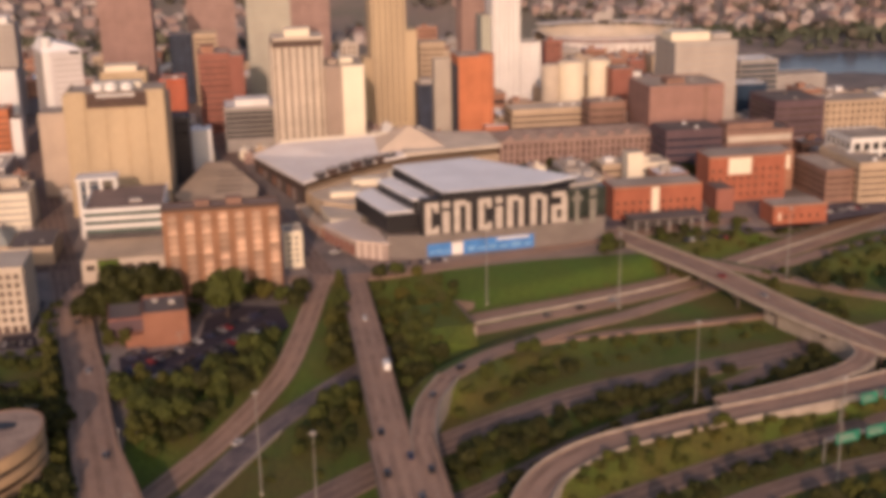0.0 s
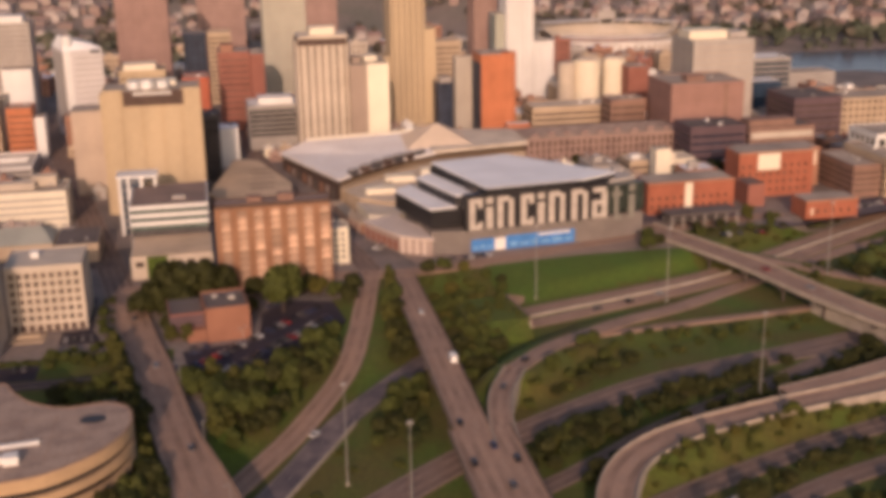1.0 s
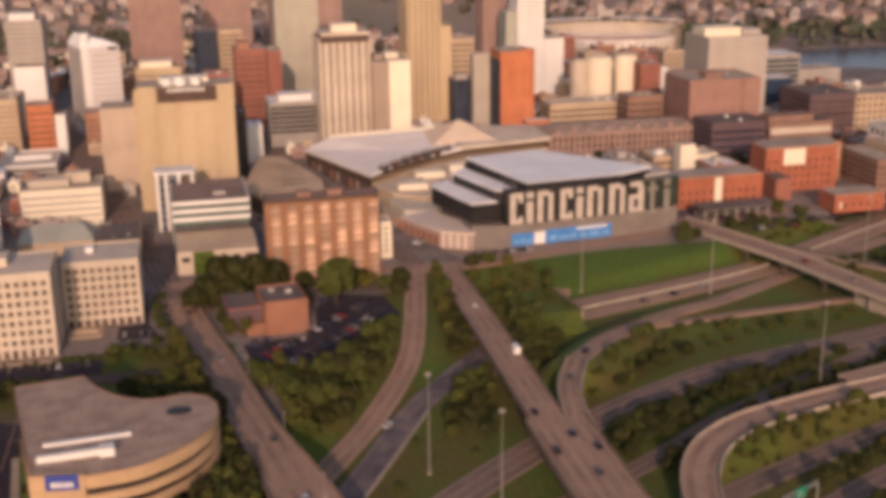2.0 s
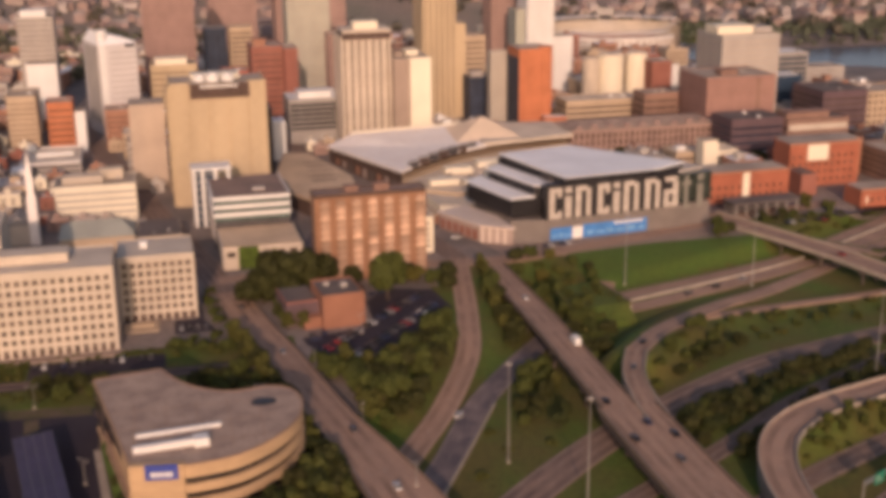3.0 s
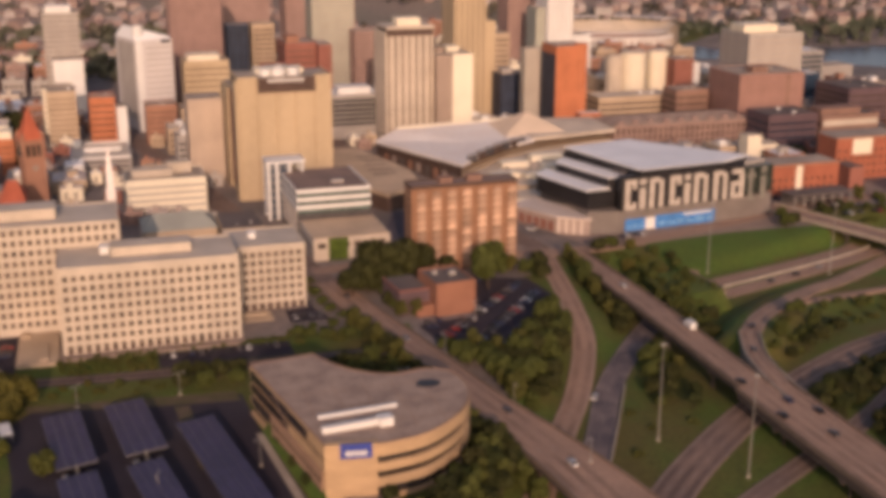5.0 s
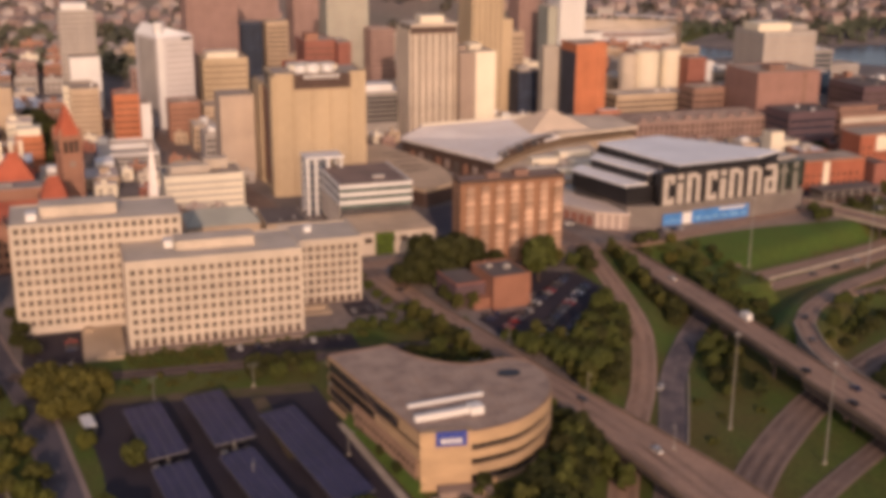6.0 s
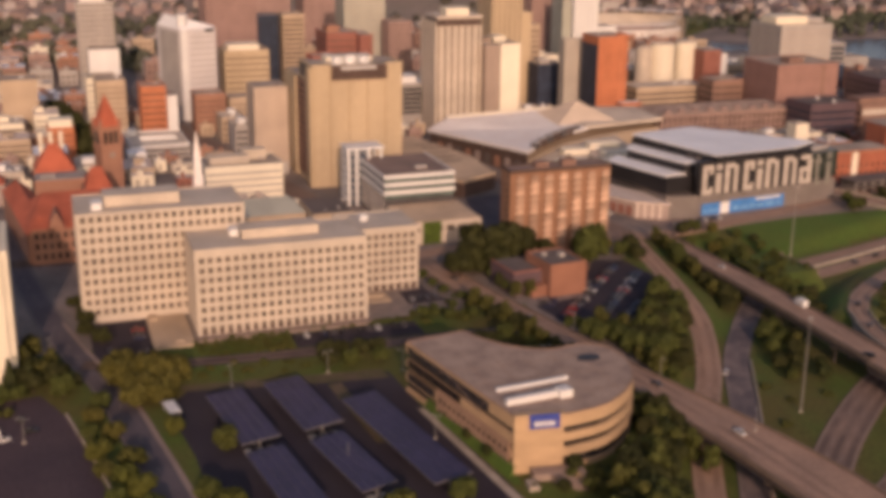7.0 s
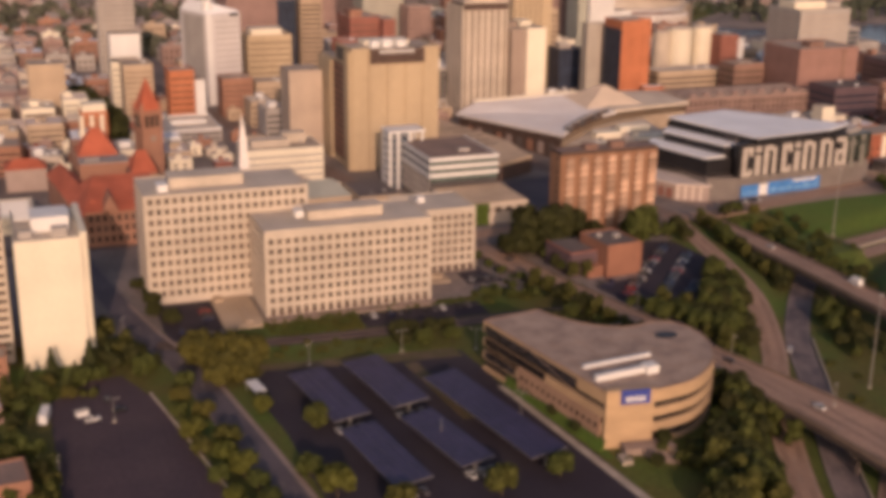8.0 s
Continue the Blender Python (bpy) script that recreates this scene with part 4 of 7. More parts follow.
def convention_wing():
    """The long low halls behind: silver roofs, dark flank, sand-coloured end and the tent roof."""
    top = thing("convention_wing", "long low convention wing with silver metal roofs", "hall", 0, 0)

    def sheet(points, thick):
        """A roof over points of different heights, with an edge."""
        n = len(points)
        c = [sum(p[k] for p in points) / n for k in range(3)]
        return Shape().add(list(points) + [(x, y, z - thick) for x, y, z in points] + [c],
                           [(i, (i + 1) % n, 2 * n) for i in range(n)] + [(i, n + i, n + (i + 1) % n, (i + 1) % n) for i in range(n)])
    rim = [(0, 732, 9.8), (26.5, 629, 15.4), (46, 651, 15.4), (66, 669, 15.4), (90, 684, 15.4), (90, 740, 17.5), (18, 742, 14.5)]
    part("wall", Shape().prism([(18, 733), (3, 725), (27.5, 632), (46, 651), (66, 669), (112, 690), (149, 700), (149, 735)], 0, 9.4), "sand", top)
    part("flank", sheet([(1.2, 730, 9.2), (26.9, 630.5, 14.6), (27.5, 632.5, 14.6), (2.2, 731, 9.2)], 14.6), "darkbrown", top, "dark brown flank with pale bays")
    for k in range(9):
        q = 0.10 + 0.098 * k
        x, y = 1.2 + 25.4 * q, 730 - 101 * q
        part("flank_bay", Shape().box(0, -0.25, 1.0, 5.2, -0.02, 4.0 + 5 * q), ("rust", "pinkwall", "tar")[k % 3], top).matrix_basis = pose(x, y, 0, 0, 0, -75.9)
    part("roof", sheet(rim, 1.4), "wingroof", top, "pale weathered roof sheet")
    part("roof_edge", sheet([(17.5, 742.4, 15.6), (90, 740.4, 18.4), (90, 742.4, 18.4), (17.5, 744.4, 15.6)], 2.2), "cream", top)
    part("ridge_roof", sheet([(88, 684, 16.4), (150, 698, 16), (150, 738, 16.5), (90.2, 741, 17.9)], 2.2), "palegravel", top, "pale gravel upper roof band")
    part("low_wall", Shape().prism([(30, 630), (36, 612), (50, 600), (94, 604), (110, 690), (66, 668)], 0, 8.2), "sand", top)
    part("low_roof", Shape().prism([(29, 630), (36, 611), (50, 599), (95, 603.5), (111, 689), (66, 667)], 8.2, 9.0), "sandroof", top, "tan lower roof")
    part("terrace_wall", Shape().prism([(34, 611), (37, 582), (52, 576), (62, 600), (50, 598.5)], 0, 6.6), "cream", top, "cream terrace wall lit by the sun")
    part("terrace_roof", Shape().prism([(34, 611), (37, 584), (52, 578), (62, 600), (50, 598.5)], 6.6, 7.0), "palegravel", top)
    for x0, y0, x1, y1, z1 in ((40, 616, 56, 619, 12.0), (58, 612, 74, 615, 11.6), (54, 640, 70, 643, 12.4), (74, 626, 90, 629, 12.2), (76, 652, 96, 655, 12.6)):
        part("roof_house", Shape().box(x0, y0, 9.0, x1, y1 + 5, z1), "cream", top)
    # raised clerestory along the roof's edge, stepping up the hall
    for k in range(7):
        q = k / 6
        x, y, z = 36 + 44 * q, 641 + 40 * q, 15.6
        part("clerestory", Shape().box(-3.2, -1.4, -1.5, 3.2, 1.4, 1.9 + 1.2 * math.sin(math.pi * q)), "darkbrown" if k % 2 else "charcoal", top).matrix_basis = pose(x, y, z, 0, 0, 42)
        part("clerestory_roof", Shape().box(-3.6, -1.8, 0, 3.6, 1.8, 0.4), "pewter", top).matrix_basis = pose(x, y, z + 1.95 + 1.2 * math.sin(math.pi * q), 0, 0, 42)
    part("gable", Shape().add([(74, 694, 15.4), (117, 694, 15.4), (117, 736, 15.8), (74, 736, 15.8), (95.5, 714, 27.2)], [(0, 1, 4), (1, 2, 4), (2, 3, 4), (3, 0, 4), (3, 2, 1, 0)]), "tent", top, "pale tan pyramid roof")
    for k in range(14):
        x, y = 42 + 3.6 * k + random.Random(k).uniform(-1, 1), 618 + 3.0 * k + random.Random(k + 50).uniform(-8, 10)
        part("skylight", Shape().box(-1.3, -1.0, 0, 1.3, 1.0, 0.9), ("pinkroof", "tar", "white")[k % 3], top).matrix_basis = pose(x, y, 9.0, 0, 0, 30)
    g = thing("parking_garage", "long low garage with a tan roof deck", "garage", 0, 0)
    # wall coloured dark to hold the shade below the tan deck
    part("wall", Shape().prism([(-43, 640), (-24, 598), (0, 612), (2, 655), (-14, 720), (-28, 724)], 0, 8.0), "darkbrown", g)
    part("roof", Shape().prism([(-43.4, 640), (-24, 597.5), (0.4, 612), (2.4, 655), (-14, 720.5), (-28.3, 724.5)], 8.0, 8.7), "tanroof", g)
    part("parapet", Shape().prism([(-43.4, 640), (-24, 597.5), (-23.6, 598.3), (-42.6, 640.2)], 8.7, 9.7).prism([(-24, 597.5), (0.4, 612), (0.2, 612.8), (-24, 598.3)], 8.7, 9.7), "sand", g)
    for k in range(5):
        part("kerb", Shape().box(-21 + 0.4 * k, 646 + 12 * k, 8.7, -7 + 0.4 * k, 647 + 12 * k, 9.1), "tar", g)


M["wingroof"] = mat("weathered pale roof sheet", (0.90, 0.84, 0.77), 0.8, 0.08, 0.03, 0.5, 0.05, second=(0.82, 0.73, 0.65))
M["sandroof"] = mat("pale sand roof felt", (0.66, 0.53, 0.39), 0.9, 0.10, 0.08, 1.0)
M["tent"] = mat("pale tent roof", (0.70, 0.555, 0.41), 0.8, 0.05, 0.1, 1.0)
convention_wing()


# dark block added to stand for the shadowed area beyond the tower
tower("office_block", "added dark block for the shadow behind the tan tower", -50, 706, 14.5, 22, 40, G, "charcoal", "glass", rows=13, cols=5, style="ribbon", fill=(0.5, 0.5), roof="tar", sides=("front", "right"))
tower("brick_building", "bright orange red brick block behind the tower", -58, 800, 17, 20, 49, G, "redroof", "rust", rows=14, cols=5, style="ribbon", fill=(0.4, 0.18), roof="gravel")
tower("office_block", "small white box building beside the tan tower", -37, 742, 12.4, 16, 25, G, "white", style="plain", roof="silver")


# ---- skyline ----
def spire(s, x, y, z0, z1, r):
    return s.cone(x, y, z0, z1, r * 1.414, 0.05, 4, math.pi / 4)


top = tower("hotel", "slender pale hotel tower with upright window strips", 15.4, 763.5, 32.7, 30, 74, G, "limestone", "tanglass", rows=22, cols=7, style="fins", fill=(0.30, 0.88), crown=1.0, base=6)
part("crown_band", Shape().box(0.6, -0.6, 71.2, 32.2, -0.02, 75.5).box(0.6, -0.02, 74, 32.2, 22, 75.5), "darkbrown", top)
part("crown", Shape().box(1, -0.9, 75.5, 33, 24, 77.4), "limestone", top)
part("plant_room", Shape().box(9, 4, 77.4, 25, 16, 82), "cream", top)
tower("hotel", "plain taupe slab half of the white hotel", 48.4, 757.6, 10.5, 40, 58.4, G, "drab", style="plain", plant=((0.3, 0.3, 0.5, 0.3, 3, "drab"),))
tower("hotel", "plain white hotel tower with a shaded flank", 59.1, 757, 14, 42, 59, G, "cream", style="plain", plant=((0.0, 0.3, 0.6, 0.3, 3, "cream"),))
M["navy"] = mat("dull navy curtain wall", (0.04, 0.052, 0.085), 0.55, 0.2, 0.15, 1.0, 0.0, spec=0.3)
M["warmgrey"] = mat("warm grey stone", (0.43, 0.385, 0.325), 0.85, 0.07, 0.06, 1.2)
tower("brick_building", "low orange brick annex with a pale roof", 152, 761, 16, 7, 14.5, G, "orange", style="plain", roof="white")
ob = tower("tower_block", "narrow orange brick tower with a rounded edge", 136.4, 769, 23, 26, 60, G, "orange", style="plain", roof="gravel")
part("glass_flank", Shape().box(-0.3, 0.6, 0, -0.02, 25.6, 54), "navy", ob, "dark blue glass flank")
part("corner_shaft", Shape().cone(19.5, 4.2, 0, 61, 5.0, 5.0, 20), "orange", ob)
part("rib", Shape().box(3, -0.5, 0, 4.2, -0.02, 59).box(8, -0.5, 0, 9.2, -0.02, 59).box(13, -0.5, 0, 14.2, -0.02, 59), "orange", ob)
tower("tower_block", "plain warm grey stone tower beside dark glass", 125, 800, 14.6, 9, 55, G, "warmgrey", "pewter", rows=16, cols=4, fill=(0.5, 0.12), style="ribbon", crown=3)
tower("tower_block", "massive grey concrete office tower", 286, 773, 44.6, 40, 63.4, G, "pewter", "taupe", rows=15, cols=16, style="ribbon", fill=(0.5, 0.2), plant=((0.0, 0.2, 0.62, 0.5, 5, "cream"), (0.7, 0.3, 0.3, 0.4, 3, "pewter")))
ob = tower("office_block", "reddish brown brick office block", 252, 723.5, 50, 42, 42.5, G, "pinkbrick", "mauvedark", rows=10, cols=12, style="ribbon", fill=(0.5, 0.14), roof="gravel")
part("slot", Shape().box(36, -0.3, 2, 39, -0.02, 41), "brown", ob)
part("plant_room", Shape().box(14, 8, 42, 26, 18, 46), "brown", ob)
tower("tower_block", "tall brownish mauve stone tower", -109, 940, 39, 36, 104, G, "mauvedark", "mauve", rows=30, cols=9, style="fins", fill=(0.3, 0.3))
tower("tower_block", "wide mauve stone tower", -52, 1110, 43, 36, 104, G, "mauve", "mauvedark", rows=26, cols=12, style="fins", fill=(0.3, 0.3))
tower("tower_block", "broad pinkish mauve stone slab tower", 12, 1150, 67, 36, 100, G, "mauve", "mauvedark", rows=24, cols=16, style="fins", fill=(0.25, 0.3))
tower("tower_block", "dark navy glass office tower", -62, 990, 18.2, 18, 57, G, "navy", "blueglass", rows=14, cols=4, style="fins", fill=(0.4, 0.5))
tower("office_block", "sand coloured stone office block", -42, 982, 18, 20, 58, G, "sand", "brownglass", rows=14, cols=5, fill=(0.4, 0.4), style="ribbon")
tower("office_block", "dark red brick warehouse tower", -34.4, 860, 22, 34, 57, G, "red", "brownglass", rows=12, cols=6, style="ribbon", fill=(0.4, 0.2), plant=((0.1, 0.2, 0.4, 0.4, 4, "rust"),))
tower("office_block", "bright red brick block", -12, 852, 9.5, 30, 56, G, "red", style="plain")
tower("tower_block", "pale grey green stone tower", 1.3, 950, 33.8, 28, 96, G, "sage", "taupe", rows=24, cols=10, style="ribbon", fill=(0.5, 0.25))
tower("office_block", "mauve stone office slab", 29.3, 920, 19, 20, 57, G, "mauve", "brownglass", rows=14, cols=6, style="fins", fill=(0.4, 0.4))
tower("office_block", "low dark glass office block", -17, 790, 37.3, 30, 30, G, "grey", "glass", rows=6, cols=8, style="ribbon", fill=(0.5, 0.6), roof="white", base=9, plant=((0.2, 0.2, 0.6, 0.5, 3.5, "white"),))
ob = tower("tower_block", "tall golden stone tower with setbacks", 88, 850, 25, 30, 128, G, "tan", "brownglass", rows=32, cols=6, style="fins", fill=(0.16, 0.85))
part("setback", Shape().box(25.1, 2, 0, 33, 28, 69).box(-6, 4, 0, -0.1, 28, 50).box(33.1, 4, 0, 37, 26, 22), "tan", ob)
tower("office_block", "pinkish stone office block", 129, 900, 20, 20, 54, G, "sand", "brownglass", rows=12, cols=6, fill=(0.4, 0.3), style="ribbon")
tower("office_block", "blue glass block on a brick base", 118, 830, 20.5, 18, 33, G, "navy", style="plain", plant=((0.1, 0.2, 0.4, 0.5, 3, "pewter"),))
tower("office_block", "mauve grey stone tower", 177.3, 985, 22, 26, 78, G, "mauve", "mauvedark", rows=18, cols=6, style="fins", fill=(0.4, 0.4))
tower("tower_block", "tall white stone tower with a shaded wing", 192, 930, 22.6, 26, 126, G, "white", "brownglass", rows=30, cols=6, style="fins", fill=(0.14, 0.85))
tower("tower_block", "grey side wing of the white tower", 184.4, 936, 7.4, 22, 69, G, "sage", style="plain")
tower("tower_block", "lower white stone wing", 215.2, 931, 16.5, 24, 47, G, "white", "brownglass", rows=10, cols=5, style="fins", fill=(0.25, 0.4))
ob = thing("silo_tower", "group of pale round office towers", "building", 0, 0, 0, 0, "city blocks")
for x, r, h in ((222, 7, 38), (238, 10, 40.5), (259, 8.5, 41)):
    part("drum", Shape().cone(x, 862, 0, h, r, r, 24), "limestone" if r == 7 else "cream", ob)
    part("rim", Shape().cone(x, 862, h, h + 1.2, r * 0.8, r * 0.8, 24), "limestone", ob)
tower("office_block", "dark red brick block with a pale side", 263, 840, 16, 20, 37, G, "red", style="plain")
tower("office_block", "white narrow stair block", 279.5, 842, 6, 12, 34, G, "white", style="plain")
tower("office_block", "low beige office block with windows", 175, 782, 57, 24, 21, G, "sand", "brownglass", rows=4, cols=14, fill=(0.45, 0.4), style="ribbon", roof="palegravel")
tower("office_block", "brown brick loft block", 222.8, 758, 25, 20, 28, G, "brown", "brownglass", rows=5, cols=6, fill=(0.4, 0.4), style="ribbon")


def long_hall():
    top = thing("long_building", "long brown stone building with a hipped roof", "building", 150, 700, 0, G, "city blocks")
    part("wall", Shape().box(0, 0, 0, 101, 34, 17), "mauve", top)
    part("roof", Shape().gable(-0.5, -0.5, 101.5, 34.5, 17, 20, 14), "roofpatch", top)
    for k in range(9):
        part("roof_stack", Shape().box(4 + 10.8 * k, 1.5 + (k % 3), 17, 7.5 + 10.8 * k, 4.5 + (k % 3), 19.2 + 0.5 * (k % 2)), "mauve", top)
    win = Shape().box(0, -0.25, 0, 1.7, 0.0, 3.5).mesh("window")
    for r in range(3):
        for k in range(26):
            part("window", win, "mauvedark" if r == 2 else "brownglass", top).matrix_basis = pose(2 + 3.8 * k, 0, 2.2 + 4.6 * r)
    for k in range(27):
        part("pilaster", Shape().box(0.2 + 3.8 * k, -0.45, 0, 1.2 + 3.8 * k, -0.02, 16.4), "mauve", top)


long_hall()
tower("office_block", "small cream stair block", 211.3, 640, 9.3, 10, 19.3, G, "cream", style="plain")
ob = tower("office_block", "banded brown office building with a pale lit storey", 282.3, 670, 43, 26, 22.6, G, "brown", "brownglass", rows=3, cols=9, fill=(0.5, 0.4), style="ribbon", base=6, roof="tar", plant=((0.05, 0.2, 0.7, 0.5, 3, "brown"),))
part("pale_band", Shape().box(1, -0.25, 15.5, 42, -0.02, 19.5), "limestone", ob)
# dark plum holds the shade on the banded office's left part
tower("office_block", "flat roofed office wing, dark plum for its shaded side", 246, 674, 36, 28, 24, G, "plum", "blueglass", rows=4, cols=8, fill=(0.5, 0.3), style="ribbon", roof="tar")


def orange_range(name_label, x, y, w, d, h, pale, wall="terracotta"):
    top = thing("brick_building", name_label, "building", x, y, 0, G, "city blocks")
    part("wall", Shape().box(0, 0, 0, w, d, h), wall, top)
    part("roof", Shape().box(0.4, 0.4, h, w - 0.4, d - 0.4, h + 0.15), "gravel", top)
    part("cornice", Shape().box(-0.3, -0.3, h - 0.6, w + 0.3, -0.02, h + 0.5), "rust", top)
    a, b, z0, z1 = pale
    part("pale_panel", Shape().box(a, -0.2, z0, b, -0.02, z1), "cream", top, "pale rendered panel")
    win = Shape().box(0, -0.12, 0, 1.3, 0.0, 1.9).mesh("window")
    n = int(w / 4.2)
    for r in range(max(1, int((h - 4) / 4.4))):
        for k in range(n):
            u = 1.6 + (w - 3) * k / n
            if a - 1.5 < u < b + 0.2 and z0 - 2 < 3 + 4.4 * r < z1:
                continue
            part("window", win, "brownglass", top).matrix_basis = pose(u, 0, 3 + 4.4 * r)


orange_range("low orange brick warehouse with a pale bay", 182.2, 572.5, 48, 20, 16.8, (20.5, 24.5, 3, 16))
orange_range("tall orange brick warehouse with a white wall panel", 241.8, 594, 44, 18, 24.8, (11, 24, 15, 24))
orange_range("low bright orange brick row", 257, 545, 29, 16, 9.5, (3, 4, 2, 6))
orange_range("plain rust brick annex", 252, 611, 46, 18, 22, (38, 44, 12, 20), "rust")
tower("brick_building", "dark red brick gable house", 239.5, 576, 9.5, 16, 12, G, "red", style="plain", roof="tar")
ob = thing("pavilion", "low open pavilion with a grey roof", "pavilion", 184, 544, 0, 3)
part("roof", Shape().box(0, 0, 6.2, 38, 14, 7.0), "tar", ob)
part("back_wall", Shape().box(1, 12, 0, 37, 13.5, 6.2), "charcoal", ob)
for k in range(7):
    part("post", Shape().box(1 + 5.9 * k, 0.6, 0, 1.5 + 5.9 * k, 1.1, 6.2), "pewter", ob)
tower("office_block", "tan stone office block with window bands", 318.5, 575, 18, 46, 22, G, "sand", "brownglass", rows=5, cols=5, fill=(0.5, 0.35), style="ribbon")
tower("office_block", "brown stone side block", 302, 580, 16, 40, 18, G, "brown", "brownglass", rows=4, cols=4, fill=(0.5, 0.35), style="ribbon")
tower("office_block", "white framed grid block", 328, 604, 30, 30, 29, G, "white", "glass", rows=4, cols=5, fill=(0.7, 0.7), single=True)
tower("office_block", "long dark purple brick block", 336, 720, 34, 40, 30, G, "plum", "brownglass", rows=6, cols=8, fill=(0.4, 0.3), style="ribbon", roof="tar")
tower("office_block", "beige block with tall window strips", 371, 722, 44, 30, 28, G, "sand", "brownglass", rows=5, cols=10, fill=(0.5, 0.5), style="fins")
tower("office_block", "dark grey glass office block with a white roof", 357, 830, 30, 26, 41, G, "grey", "blueglass", rows=9, cols=8, style="ribbon", fill=(0.7, 0.6), roof="white")
tower("office_block", "teal glass office block", 344, 802, 22.4, 20, 28, G, "blueglass", style="plain", roof="white")
tower("apartment_block", "long grey riverside apartment block", 406, 882, 46, 22, 20, G, "pewter", "brownglass", rows=5, cols=14, fill=(0.4, 0.4), style="fins")


def stadium():
    top = thing("stadium", "white riverside stadium with banked stands", "stadium", 358, 1172, -2, -14)
    for k, (r, h, a0, a1) in enumerate(((74, 28, 5, 195), (60, 16, 0, 205), (66, 19, 198, 350))):
        s, n = Shape(), 30
        for i in range(n + 1):
            a = radians(a0 + (a1 - a0) * i / n)
            c, q = math.cos(a), math.sin(a)
            for rr, z in ((r, 0), (r, h), (r - 4, h + 0.5), (r - 16, h - 8), (r - 18, 0)):
                s.v.append((rr * c, rr * q * 0.62, z))
        for i in range(n):
            for j in range(4):
                b = 5 * i + j
                s.f.append((b, b + 5, b + 6, b + 1))
        part("stand", s, ("limestone", "mauve", "palestand")[k], top, "tiered pale stand")
    for k in range(22):
        a = radians(204 + 6.6 * k)
        part("column", Shape().box(-0.7, -0.9, 0, 0.7, 0.9, 16), "taupe", top).matrix_basis = pose(66.8 * math.cos(a), 66.8 * math.sin(a) * 0.62, 0, 0, 0, math.degrees(a))
    # roof canopies over the two long stands, on slim posts
    for a0, a1, r0, r1, z, words in ((20, 82, 56, 76, 32.5, "long pale canopy"), (98, 160, 56, 76, 32.5, "long pale canopy"), (214, 334, 50, 66, 23, "low white canopy")):
        s, n = Shape(), 18
        for i in range(n + 1):
            c, q = math.cos(radians(a0 + (a1 - a0) * i / n)), math.sin(radians(a0 + (a1 - a0) * i / n)) * 0.62
            s.v += [(r0 * c, r0 * q, z), (r1 * c, r1 * q, z), (r1 * c, r1 * q, z + 0.9), (r0 * c, r0 * q, z + 0.9)]
        for i in range(n):
            s.f += [(4 * i + j, 4 * i + (j + 1) % 4, 4 * i + 4 + (j + 1) % 4, 4 * i + 4 + j) for j in range(4)]
        s.f += [(0, 1, 2, 3), (4 * n + 3, 4 * n + 2, 4 * n + 1, 4 * n)]
        canopy = part("canopy", s, "palestand", top, words)
        low = 18.5 if z < 30 else 27.5
        for i in range(9):
            a = radians(a0 + (a1 - a0) * (i + 0.5) / 9)
            rp = r1 - 3.5
            part("post", Shape().box(-0.4, -0.4, low - 4, 0.4, 0.4, z), "pewter", canopy).matrix_basis = pose(rp * math.cos(a), rp * math.sin(a) * 0.62, 0)
    part("scoreboard", Shape().box(-9, 47.5, 33, 9, 50, 41).box(-8, 48, 0, -6, 49.5, 33).box(6, 48, 0, 8, 49.5, 33), "pewter", top)


M["palestand"] = mat("pale concrete stand", (0.70, 0.64, 0.58), 0.8, 0.10, 0.05, 0.6)
stadium()

# ---- north side of downtown ----
M["lavender"] = mat("pale lavender grey panel", (0.60, 0.56, 0.54), 0.7, 0.05, 0.06, 1.0, 0.05)
ob = thing("tower_block", "white tower with a slanting crown", "building", -138, 852, 0, 18, "city blocks")
part("wall", Shape().box(0, 0, 0, 26, 40, 63), "lavender", ob)
part("corner_strip", Shape().box(-0.3, -0.3, 0, 4.4, -0.02, 63), "white", ob)
# pewter sheet laid on the flank to paint its shade
part("flank_panel", Shape().box(-0.4, 4, 8, -0.02, 34, 61), "pewter", ob)
part("crown", Shape().add([(0, 0, 63), (26, 0, 63), (26, 40, 63), (0, 40, 63), (3, 8, 71), (25, 3, 64.2), (25, 38, 64.2), (3, 32, 71)],
                          [(0, 1, 5, 4), (1, 2, 6, 5), (2, 3, 7, 6), (3, 0, 4, 7), (4, 5, 6, 7)]), "silver", ob)
part("drum", Shape().cone(4, 6, 60, 72.5, 3.8, 3.8, 18), "white", ob)
part("vent_slot", Shape().box(18, -0.3, 60.5, 24.5, -0.02, 62.6), "black", ob)
for k in range(14):
    part("window_band", Shape().box(7, -0.12, 5 + 4 * k, 25, -0.02, 5.8 + 4 * k), "pewter", ob)
tower("tower_block", "grey ribbed office tower", -201.4, 960, 26.6, 26, 73, G, "pewter", "brownglass", rows=18, cols=9, style="fins", fill=(0.45, 0.4), plant=((0.1, 0.2, 0.7, 0.6, 4, "white"),))
tower("apartment_block", "tall plain sand brick apartment block", -256, 827, 22.6, 26, 37, G, "sand", "taupe", rows=9, cols=6, style="ribbon", fill=(0.4, 0.12))
tower("apartment_block", "sand stone apartment block with a shaded side", -197.6, 818, 18.5, 24, 36, G, "sand", "brownglass", rows=9, cols=5, style="ribbon", fill=(0.4, 0.18))
tower("brick_building", "rust brick block below the white tower", -136, 808, 20, 20, 26, G, "rust", "brownglass", rows=6, cols=5, style="ribbon", fill=(0.4, 0.2))
